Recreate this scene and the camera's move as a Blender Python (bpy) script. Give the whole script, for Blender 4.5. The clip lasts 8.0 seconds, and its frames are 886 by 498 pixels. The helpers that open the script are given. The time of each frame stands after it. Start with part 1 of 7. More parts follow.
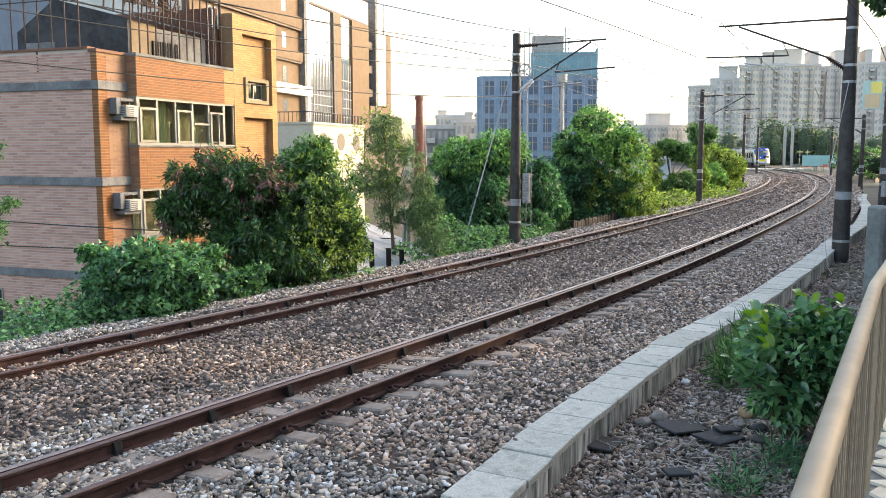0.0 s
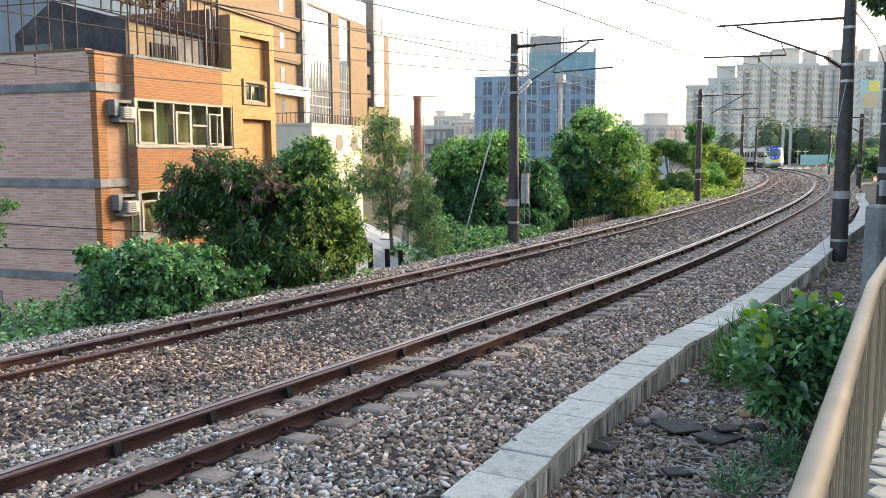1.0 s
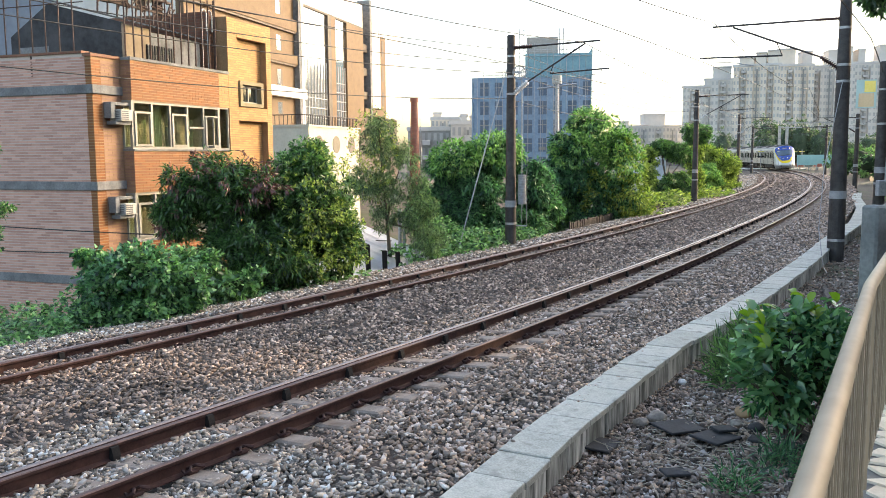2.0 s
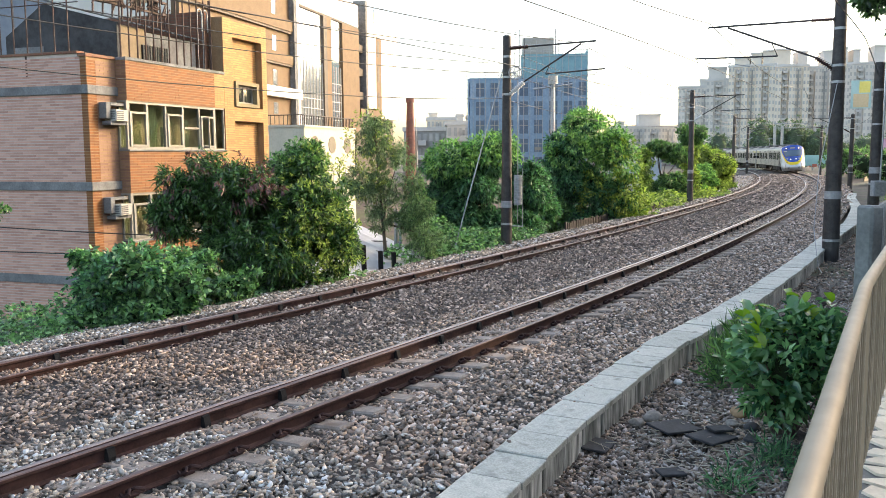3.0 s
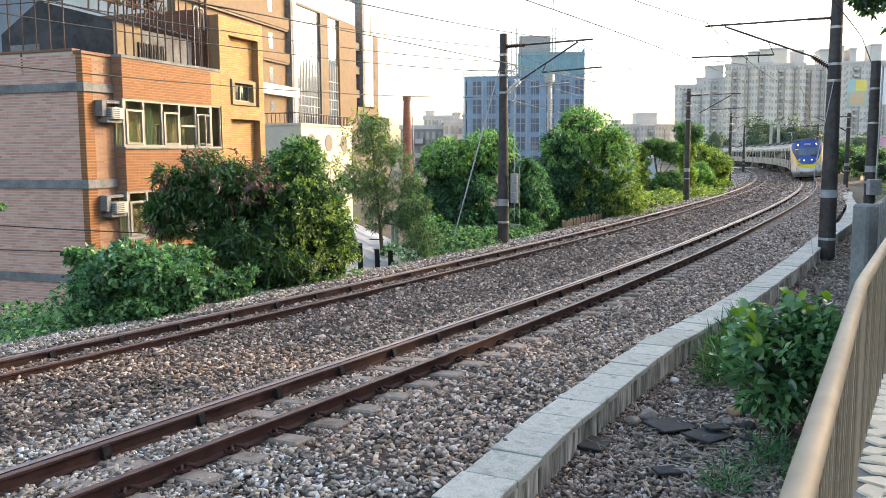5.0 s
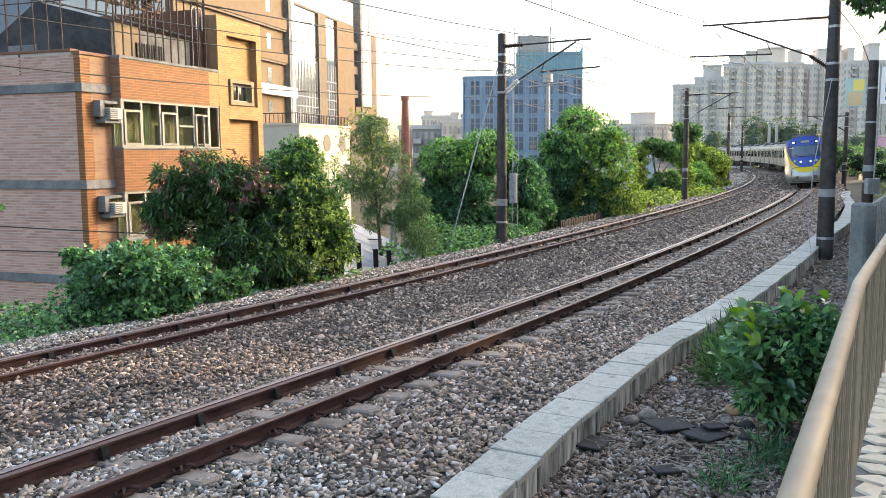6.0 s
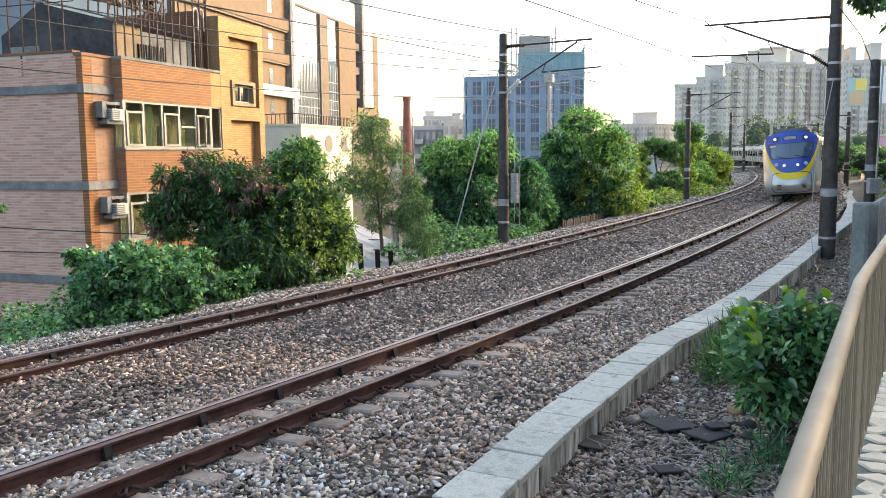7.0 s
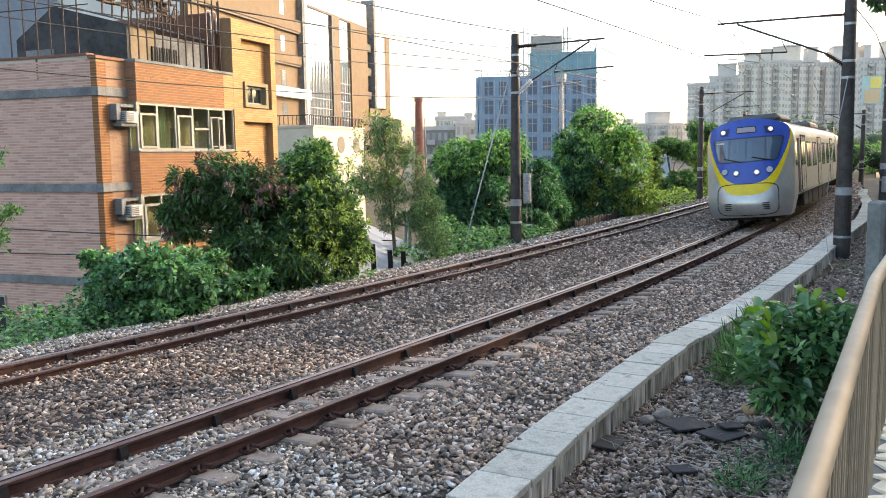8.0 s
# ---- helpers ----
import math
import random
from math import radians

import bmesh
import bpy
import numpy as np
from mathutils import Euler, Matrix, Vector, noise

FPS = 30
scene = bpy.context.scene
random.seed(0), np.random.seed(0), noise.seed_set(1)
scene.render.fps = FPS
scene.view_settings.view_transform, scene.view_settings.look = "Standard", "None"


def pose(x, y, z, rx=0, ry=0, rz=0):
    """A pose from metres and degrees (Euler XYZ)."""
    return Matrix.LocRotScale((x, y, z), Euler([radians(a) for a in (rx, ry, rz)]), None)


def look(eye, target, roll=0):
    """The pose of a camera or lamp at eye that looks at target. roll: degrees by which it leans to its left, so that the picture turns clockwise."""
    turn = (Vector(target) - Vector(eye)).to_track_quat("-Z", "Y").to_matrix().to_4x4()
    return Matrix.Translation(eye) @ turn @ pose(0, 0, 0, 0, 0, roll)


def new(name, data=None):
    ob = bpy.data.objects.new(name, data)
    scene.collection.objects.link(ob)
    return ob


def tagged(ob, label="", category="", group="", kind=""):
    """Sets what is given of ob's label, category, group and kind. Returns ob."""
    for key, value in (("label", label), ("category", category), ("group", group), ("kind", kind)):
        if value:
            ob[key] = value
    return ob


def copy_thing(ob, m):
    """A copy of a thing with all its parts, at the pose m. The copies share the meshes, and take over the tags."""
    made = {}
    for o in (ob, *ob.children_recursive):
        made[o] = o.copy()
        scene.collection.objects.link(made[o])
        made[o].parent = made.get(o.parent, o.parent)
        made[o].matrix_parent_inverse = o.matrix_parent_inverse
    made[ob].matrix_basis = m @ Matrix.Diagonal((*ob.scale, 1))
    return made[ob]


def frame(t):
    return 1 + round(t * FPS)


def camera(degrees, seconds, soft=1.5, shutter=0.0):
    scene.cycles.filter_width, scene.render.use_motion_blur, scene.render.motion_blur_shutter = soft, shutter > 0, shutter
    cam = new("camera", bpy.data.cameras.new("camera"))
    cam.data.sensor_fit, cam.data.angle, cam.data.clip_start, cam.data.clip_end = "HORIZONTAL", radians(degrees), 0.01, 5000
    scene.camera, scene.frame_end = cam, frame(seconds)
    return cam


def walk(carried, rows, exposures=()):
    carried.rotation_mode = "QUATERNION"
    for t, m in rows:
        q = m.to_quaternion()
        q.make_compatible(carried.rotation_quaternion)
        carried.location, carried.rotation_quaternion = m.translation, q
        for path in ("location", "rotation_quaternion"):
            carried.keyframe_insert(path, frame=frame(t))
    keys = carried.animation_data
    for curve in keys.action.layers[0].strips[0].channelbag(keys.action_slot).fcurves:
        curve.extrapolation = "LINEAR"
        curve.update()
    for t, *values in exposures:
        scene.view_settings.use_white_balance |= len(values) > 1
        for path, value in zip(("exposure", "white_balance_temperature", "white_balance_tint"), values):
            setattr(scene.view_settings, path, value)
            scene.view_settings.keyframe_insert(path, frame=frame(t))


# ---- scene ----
# ---- camera ----
cam = camera(55.467, 8.0, soft=0.6, shutter=0.4)
walk(cam, [
    (0, pose(-0.000, 0.000, 2.626, 83.523, -0.013, 0.001)),
    (0.5, pose(-0.001, -0.001, 2.628, 83.539, 0.056, -0.052)),
    (1, pose(-0.000, -0.005, 2.628, 83.558, 0.177, -0.110)),
    (1.5, pose(-0.002, -0.007, 2.631, 83.607, 0.301, -0.194)),
    (3, pose(-0.005, -0.005, 2.632, 83.666, 0.364, -0.601)),
    (3.5, pose(-0.006, 0.000, 2.629, 83.635, 0.334, -0.711)),
    (4, pose(-0.006, -0.004, 2.628, 83.591, 0.327, -0.769)),
    (4.5, pose(-0.000, 0.002, 2.631, 83.560, 0.290, -0.779)),
    (6, pose(-0.001, -0.002, 2.630, 83.542, 0.393, -0.928)),
    (6.5, pose(-0.001, -0.003, 2.627, 83.551, 0.423, -0.928)),
    (7, pose(0.003, -0.012, 2.627, 83.572, 0.510, -0.807)),
    (7.5, pose(0.000, -0.015, 2.631, 83.567, 0.598, -0.609)),
    (8, pose(-0.001, -0.024, 2.627, 83.613, 0.787, 0.006)),
], exposures=[(0, 2.06, 7250, 10), (8, 2.06, 7250, 10)])

# ---- daylight: low hazy sun from beyond the walkway, bright evening sky ----
SUN_DIR = Vector((0.90, 0.36, 0.40)).normalized()
world = bpy.data.worlds.new("sky")
scene.world = world
world.use_nodes = True
wn, wl = world.node_tree.nodes, world.node_tree.links
sky = wn.new("ShaderNodeTexSky")
sky.sky_type = "NISHITA"
sky.sun_disc = False
sky.sun_elevation = math.asin(SUN_DIR.z)
sky.sun_rotation = math.atan2(SUN_DIR.x, SUN_DIR.y)
sky.air_density, sky.dust_density, sky.ozone_density = 1.0, 2.8, 1.0
wl.new(sky.outputs[0], wn["Background"].inputs[0])
wn["Background"].inputs[1].default_value = 0.15
sun = new("sun", bpy.data.lights.new("sun", "SUN"))
sun.data.energy, sun.data.angle, sun.data.color = 0.84, radians(1.0), (1.0, 0.76, 0.50)
sun.matrix_world = look(SUN_DIR * 60, (0, 0, 0))


# ---- materials ----
def rgb(c):
    return (*c, 1.0) if len(c) == 3 else c


def surface(name, dark, light, scale=8.0, rough=0.7, bump=0.2, metal=0.0, fine=6.0, island=0.0, objvar=0.0,
            stain=None, stain_scale=0.6, stain_from=0.5, spec=0.5, stretch=(1, 1, 1), coat=0.0, palette=()):
    """Principled surface whose colour runs from dark to light in two sizes of noise, with stains and fine relief."""
    m = bpy.data.materials.new(name)
    m.use_nodes = True
    n, l = m.node_tree.nodes, m.node_tree.links
    b = n["Principled BSDF"]
    tc = n.new("ShaderNodeTexCoord")
    mp = n.new("ShaderNodeMapping")
    mp.inputs["Scale"].default_value = stretch
    l.new(tc.outputs["Object"], mp.inputs["Vector"])
    if objvar:
        # each object takes its own piece of the pattern
        far = n.new("ShaderNodeMath")
        far.operation = "MULTIPLY"
        far.inputs[1].default_value = 61.0
        l.new(n.new("ShaderNodeObjectInfo").outputs["Random"], far.inputs[0])
        l.new(far.outputs[0], mp.inputs["Location"])
    n1 = n.new("ShaderNodeTexNoise")
    n1.inputs["Scale"].default_value, n1.inputs["Detail"].default_value = scale, 5
    n2 = n.new("ShaderNodeTexNoise")
    n2.inputs["Scale"].default_value, n2.inputs["Detail"].default_value = scale * fine, 4
    l.new(mp.outputs[0], n1.inputs["Vector"])
    l.new(mp.outputs[0], n2.inputs["Vector"])
    mix = n.new("ShaderNodeMath")
    mix.operation = "MULTIPLY_ADD"
    mix.inputs[1].default_value = 0.5
    l.new(n1.outputs[0], mix.inputs[0])
    half = n.new("ShaderNodeMath")
    half.operation = "MULTIPLY"
    half.inputs[1].default_value = 0.5
    l.new(n2.outputs[0], half.inputs[0])
    l.new(half.outputs[0], mix.inputs[2])
    fac = mix.outputs[0]
    ramp = n.new("ShaderNodeMapRange")
    ramp.inputs["From Min"].default_value, ramp.inputs["From Max"].default_value = 0.36, 0.64
    l.new(fac, ramp.inputs["Value"])
    fac = ramp.outputs[0]
    for amount, source in ((island, "geo"), (objvar, "obj")):
        if amount:
            if source == "geo":
                g = n.new("ShaderNodeNewGeometry").outputs["Random Per Island"]
            else:
                g = n.new("ShaderNodeObjectInfo").outputs["Random"]
            mm = n.new("ShaderNodeMix")
            mm.inputs["Factor"].default_value = amount
            l.new(fac, mm.inputs["A"])
            l.new(g, mm.inputs["B"])
            fac = mm.outputs["Result"]
    cm = n.new("ShaderNodeMix")
    cm.data_type = "RGBA"
    cm.inputs["A"].default_value, cm.inputs["B"].default_value = rgb(dark), rgb(light)
    l.new(fac, cm.inputs["Factor"])
    col = cm.outputs["Result"]
    if palette:
        cr = n.new("ShaderNodeValToRGB")
        cr.color_ramp.interpolation = "CONSTANT"
        for k, c in enumerate(palette):
            e = cr.color_ramp.elements[k] if k < 2 else cr.color_ramp.elements.new(k / len(palette))
            e.position, e.color = k / len(palette), rgb(c)
        l.new(n.new("ShaderNodeNewGeometry").outputs["Random Per Island"], cr.inputs[0])
        pm = n.new("ShaderNodeMix")
        pm.data_type = "RGBA"
        pm.inputs["Factor"].default_value = 0.7
        l.new(col, pm.inputs["A"])
        l.new(cr.outputs[0], pm.inputs["B"])
        col = pm.outputs["Result"]
    if stain:
        n3 = n.new("ShaderNodeTexNoise")
        n3.inputs["Scale"].default_value, n3.inputs["Detail"].default_value = stain_scale, 6
        l.new(mp.outputs[0], n3.inputs["Vector"])
        r3 = n.new("ShaderNodeMapRange")
        r3.inputs["From Min"].default_value, r3.inputs["From Max"].default_value = stain_from, stain_from + 0.22
        r3.inputs["To Max"].default_value = 0.85
        l.new(n3.outputs[0], r3.inputs["Value"])
        sm = n.new("ShaderNodeMix")
        sm.data_type = "RGBA"
        sm.inputs["B"].default_value = rgb(stain)
        l.new(r3.outputs[0], sm.inputs["Factor"])
        l.new(col, sm.inputs["A"])
        col = sm.outputs["Result"]
    l.new(col, b.inputs["Base Color"])
    b.inputs["Roughness"].default_value, b.inputs["Metallic"].default_value = rough, metal
    b.inputs["Specular IOR Level"].default_value = spec
    b.inputs["Coat Weight"].default_value = coat
    if bump:
        bp = n.new("ShaderNodeBump")
        bp.inputs["Strength"].default_value, bp.inputs["Distance"].default_value = bump, 0.02
        l.new(mix.outputs[0], bp.inputs["Height"])
        l.new(bp.outputs[0], b.inputs["Normal"])
    return m


def leafy(name, dark, light, gloss=0.45, through_light=0.35):
    """Leaves: each one its own green, glossy on top, with light passing through."""
    m = bpy.data.materials.new(name)
    m.use_nodes = True
    n, l = m.node_tree.nodes, m.node_tree.links
    b = n["Principled BSDF"]
    g = n.new("ShaderNodeNewGeometry")
    tc = n.new("ShaderNodeTexCoord")
    nz = n.new("ShaderNodeTexNoise")
    nz.inputs["Scale"].default_value, nz.inputs["Detail"].default_value = 1.8, 3
    l.new(tc.outputs["Object"], nz.inputs["Vector"])
    av = n.new("ShaderNodeMix")
    av.inputs["Factor"].default_value = 0.7
    l.new(nz.outputs[0], av.inputs["A"])
    l.new(g.outputs["Random Per Island"], av.inputs["B"])
    cm = n.new("ShaderNodeMix")
    cm.data_type = "RGBA"
    cm.inputs["A"].default_value, cm.inputs["B"].default_value = rgb(dark), rgb(light)
    wide = n.new("ShaderNodeMapRange")
    wide.inputs["From Min"].default_value, wide.inputs["From Max"].default_value = 0.24, 0.80
    l.new(av.outputs["Result"], wide.inputs["Value"])
    l.new(wide.outputs[0], cm.inputs["Factor"])
    l.new(cm.outputs["Result"], b.inputs["Base Color"])
    b.inputs["Roughness"].default_value = gloss - 0.1
    b.inputs["Specular IOR Level"].default_value = 0.7
    tr = n.new("ShaderNodeBsdfTranslucent")
    bright = n.new("ShaderNodeMix")
    bright.data_type, bright.blend_type = "RGBA", "MULTIPLY"
    bright.inputs["Factor"].default_value = 1.0
    bright.inputs["B"].default_value = (1.12, 1.42, 0.85, 1)
    l.new(cm.outputs["Result"], bright.inputs["A"])
    l.new(bright.outputs["Result"], tr.inputs["Color"])
    ms = n.new("ShaderNodeMixShader")
    ms.inputs[0].default_value = through_light
    l.new(b.outputs[0], ms.inputs[1])
    l.new(tr.outputs[0], ms.inputs[2])
    l.new(ms.outputs[0], n["Material Output"].inputs["Surface"])
    return m


def brickwork(name, c1, c2, mortar, length=0.23, height=0.065, gap=0.006, rough=0.75):
    """Tile-brick courses in running bond; object x runs along the wall, z up (x + y, so that both faces of a corner take it)."""
    m = bpy.data.materials.new(name)
    m.use_nodes = True
    n, l = m.node_tree.nodes, m.node_tree.links
    b = n["Principled BSDF"]
    tc = n.new("ShaderNodeTexCoord")
    sp = n.new("ShaderNodeSeparateXYZ")
    l.new(tc.outputs["Object"], sp.inputs[0])
    add = n.new("ShaderNodeMath")
    l.new(sp.outputs["X"], add.inputs[0])
    l.new(sp.outputs["Y"], add.inputs[1])
    cb = n.new("ShaderNodeCombineXYZ")
    l.new(add.outputs[0], cb.inputs["X"])
    l.new(sp.outputs["Z"], cb.inputs["Y"])
    bt = n.new("ShaderNodeTexBrick")
    bt.inputs["Scale"].default_value = 1.0
    bt.inputs["Brick Width"].default_value, bt.inputs["Row Height"].default_value = length, height
    bt.inputs["Mortar Size"].default_value, bt.inputs["Mortar Smooth"].default_value = gap, 0.2
    bt.inputs["Color1"].default_value, bt.inputs["Color2"].default_value = rgb(c1), rgb(c2)
    bt.inputs["Mortar"].default_value = rgb(mortar)
    l.new(cb.outputs[0], bt.inputs["Vector"])
    nz = n.new("ShaderNodeTexNoise")
    nz.inputs["Scale"].default_value, nz.inputs["Detail"].default_value = 0.7, 7
    l.new(tc.outputs["Object"], nz.inputs["Vector"])
    mr = n.new("ShaderNodeMapRange")
    mr.inputs["From Min"].default_value, mr.inputs["From Max"].default_value = 0.3, 0.7
    mr.inputs["To Min"].default_value, mr.inputs["To Max"].default_value = 0.78, 1.12
    l.new(nz.outputs[0], mr.inputs["Value"])
    mul = n.new("ShaderNodeMix")
    mul.data_type, mul.blend_type = "RGBA", "MULTIPLY"
    mul.inputs["Factor"].default_value = 1.0
    l.new(bt.outputs["Color"], mul.inputs["A"])
    l.new(mr.outputs[0], mul.inputs["B"])
    l.new(mul.outputs["Result"], b.inputs["Base Color"])
    b.inputs["Roughness"].default_value = rough
    bp = n.new("ShaderNodeBump")
    bp.invert = True
    bp.inputs["Strength"].default_value, bp.inputs["Distance"].default_value = 0.6, 0.008
    l.new(bt.outputs["Fac"], bp.inputs["Height"])
    l.new(bp.outputs[0], b.inputs["Normal"])
    return m


def mirror_glass(name, tint, rough=0.05):
    """Coated glass that mirrors the sky."""
    m = glassy(name, tint, rough)
    m.node_tree.nodes["Principled BSDF"].inputs["Metallic"].default_value = 0.9
    return m


def glassy(name, tint, rough=0.05, see=0.0):
    """Window glass in front of dim rooms: a dark glossy pane."""
    m = bpy.data.materials.new(name)
    m.use_nodes = True
    b = m.node_tree.nodes["Principled BSDF"]
    b.inputs["Base Color"].default_value = rgb(tint)
    b.inputs["Roughness"].default_value = rough
    b.inputs["Specular IOR Level"].default_value = 0.9
    b.inputs["Transmission Weight"].default_value = see
    return m


def glowing(name, colour, power):
    m = bpy.data.materials.new(name)
    m.use_nodes = True
    b = m.node_tree.nodes["Principled BSDF"]
    b.inputs["Base Color"].default_value = rgb(colour)
    b.inputs["Emission Color"].default_value = rgb(colour)
    b.inputs["Emission Strength"].default_value = power
    return m


STONES = ((0.10, 0.085, 0.072), (0.30, 0.275, 0.25), (0.17, 0.16, 0.152), (0.40, 0.345, 0.28), (0.06, 0.054, 0.05), (0.24, 0.19, 0.15), (0.56, 0.53, 0.49),
          (0.14, 0.115, 0.095), (0.34, 0.325, 0.31), (0.20, 0.165, 0.135))
STONES_BROWN = ((0.085, 0.064, 0.053), (0.24, 0.20, 0.17), (0.13, 0.105, 0.092), (0.31, 0.26, 0.215), (0.05, 0.04, 0.036), (0.18, 0.14, 0.115), (0.42, 0.375, 0.33),
                (0.11, 0.08, 0.064), (0.26, 0.23, 0.21), (0.15, 0.11, 0.088))
def spread(stones, tint, k=1.45):
    """The same stones with more difference between light and dark ones."""
    return tuple(tuple(min(0.8, t * c * (0.2126 * s[0] + 0.7152 * s[1] + 0.0722 * s[2]) ** (k - 1) / 0.2 ** (k - 1)) for c, t in zip(s, tint)) for s in stones)


STONES, STONES_BROWN = spread(STONES, (1.24, 1.14, 1.05), 1.6), spread(STONES_BROWN, (1.18, 1.02, 0.94), 1.6)
STONES_WARM = tuple((r * 0.96, g * 0.82, b * 0.74) for r, g, b in STONES)
M_SOIL = surface("soil", (0.045, 0.038, 0.031), (0.125, 0.108, 0.088), 1.2, 0.95, 0.8, stain=(0.05, 0.08, 0.025), stain_scale=0.35)
# near-black with rusty stains: shade in the gaps between stones is painted in
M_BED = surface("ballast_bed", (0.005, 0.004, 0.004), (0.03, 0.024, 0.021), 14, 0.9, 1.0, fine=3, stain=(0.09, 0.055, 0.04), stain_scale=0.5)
M_STONE = surface("ballast_stone", (0.03, 0.027, 0.025), (0.62, 0.575, 0.52), 9, 0.75, 0.25, island=0.3, palette=STONES)
M_STONE_WARM = surface("tan_ballast_stone", (0.03, 0.026, 0.023), (0.60, 0.52, 0.455), 9, 0.75, 0.25, island=0.3, palette=STONES_WARM)
M_STONE_RUST = surface("rusty_ballast_stone", (0.026, 0.020, 0.018), (0.42, 0.355, 0.305), 9, 0.8, 0.25, island=0.3, palette=STONES_BROWN)
M_RAIL_RUST = surface("rusty_rail_steel", (0.020, 0.0085, 0.008), (0.050, 0.021, 0.019), 6, 0.75, 0.25, stain=(0.066, 0.033, 0.028), stain_scale=3, spec=0.3)
M_RAIL_HEAD = surface("worn_rail_head", (0.17, 0.135, 0.13), (0.32, 0.27, 0.26), 20, 0.40, 0.03, metal=0.7)
M_RAIL_BROWN = surface("brown_rail_head", (0.065, 0.036, 0.032), (0.14, 0.085, 0.075), 12, 0.5, 0.05, metal=0.3)
M_BLACK_IRON = surface("black_iron", (0.008, 0.008, 0.009), (0.022, 0.02, 0.02), 15, 0.75, 0.2, spec=0.2)
M_SLEEPER = surface("sleeper_concrete", (0.19, 0.155, 0.13), (0.37, 0.31, 0.265), 10, 0.9, 0.35, objvar=0.3, stain=(0.13, 0.085, 0.06), stain_scale=3)
M_KERB = surface("weathered_concrete", (0.27, 0.28, 0.245), (0.62, 0.62, 0.56), 6.0, 0.85, 0.4, objvar=0.3, fine=9, stain=(0.16, 0.165, 0.14), stain_scale=6, stain_from=0.52)
M_KERB_SIDE = surface("streaked_concrete", (0.10, 0.105, 0.092), (0.80, 0.80, 0.74), 6, 0.85, 0.2, objvar=0.5, stain=(0.05, 0.055, 0.045), stain_scale=8, stain_from=0.42, stretch=(1, 1, 0.18))
M_POLE = surface("dark_painted_pole", (0.016, 0.013, 0.014), (0.048, 0.041, 0.04), 6, 0.6, 0.1, stain=(0.07, 0.065, 0.062), stain_scale=1.5)
M_GALV = surface("galvanised_steel", (0.25, 0.26, 0.27), (0.45, 0.46, 0.47), 12, 0.45, 0.05, metal=0.6)
M_WIRE = surface("dark_wire", (0.015, 0.015, 0.016), (0.035, 0.035, 0.037), 20, 0.6, 0)
M_INSUL = surface("brown_porcelain", (0.03, 0.015, 0.012), (0.07, 0.035, 0.03), 10, 0.2, 0)
M_INSUL_WHITE = surface("pale_porcelain", (0.45, 0.45, 0.44), (0.65, 0.65, 0.64), 10, 0.25, 0)
M_BARK = surface("bark", (0.05, 0.04, 0.03), (0.16, 0.13, 0.10), 9, 0.9, 0.7, stretch=(1, 1, 0.3))


# ---- building helpers ----
def mesh_of(name, verts, faces, mats, idx=None, smooth=False):
    me = bpy.data.meshes.new(name)
    me.from_pydata(verts, [], faces)
    for m in mats if isinstance(mats, (list, tuple)) else [mats]:
        me.materials.append(m)
    if idx is not None:
        me.polygons.foreach_set("material_index", idx)
    if smooth:
        me.polygons.foreach_set("use_smooth", [True] * len(me.polygons))
    me.update()
    return me


def part(name, bm, material, parent=None, label="", smooth=False):
    """Link a bmesh as one mesh object under a thing or a part."""
    me = bpy.data.meshes.new(name)
    bmesh.ops.recalc_face_normals(bm, faces=bm.faces)
    bm.to_mesh(me)
    bm.free()
    for m in material if isinstance(material, (list, tuple)) else [material]:
        me.materials.append(m)
    if smooth:
        me.polygons.foreach_set("use_smooth", [True] * len(me.polygons))
    ob = new(name, me)
    if parent:
        ob.parent = parent
    if label:
        ob["label"] = label
    return ob


def shared(name, bm, mat, smooth=False):
    me = bpy.data.meshes.new(name)
    bmesh.ops.recalc_face_normals(bm, faces=bm.faces)
    bm.to_mesh(me)
    bm.free()
    me.materials.append(mat)
    if smooth:
        me.polygons.foreach_set("use_smooth", [True] * len(me.polygons))
    return me


def part_of(name, me, parent, label="", m=None):
    ob = new(name, me)
    ob.parent = parent
    if m is not None:
        ob.matrix_basis = m
    if label:
        ob["label"] = label
    return ob


def thing(name, label, category, m=None, group="", kind=""):
    ob = new(name)
    ob.empty_display_size = 0.2
    if m is not None:
        ob.matrix_basis = m
    return tagged(ob, label, category, group, kind)


def box(bm, x0, x1, y0, y1, z0, z1, bevel=0.0, m=None):
    vs = bmesh.ops.create_cube(bm, size=1.0)["verts"]
    bmesh.ops.transform(bm, verts=vs, matrix=Matrix.Translation(((x0 + x1) / 2, (y0 + y1) / 2, (z0 + z1) / 2))
                        @ Matrix.Diagonal((abs(x1 - x0), abs(y1 - y0), abs(z1 - z0), 1)))
    if bevel:
        es = list({e for v in vs for e in v.link_edges})
        r = bmesh.ops.bevel(bm, geom=es, offset=bevel, segments=1, affect="EDGES", clamp_overlap=True)
        vs = list({v for f in r["faces"] for v in f.verts} | {v for v in vs if v.is_valid})
    if m is not None:
        bmesh.ops.transform(bm, verts=vs, matrix=m)
    return bm


def boxes(*rows, bevel=0.0):
    bm = bmesh.new()
    for r in rows:
        box(bm, *r, bevel=bevel)
    return bm


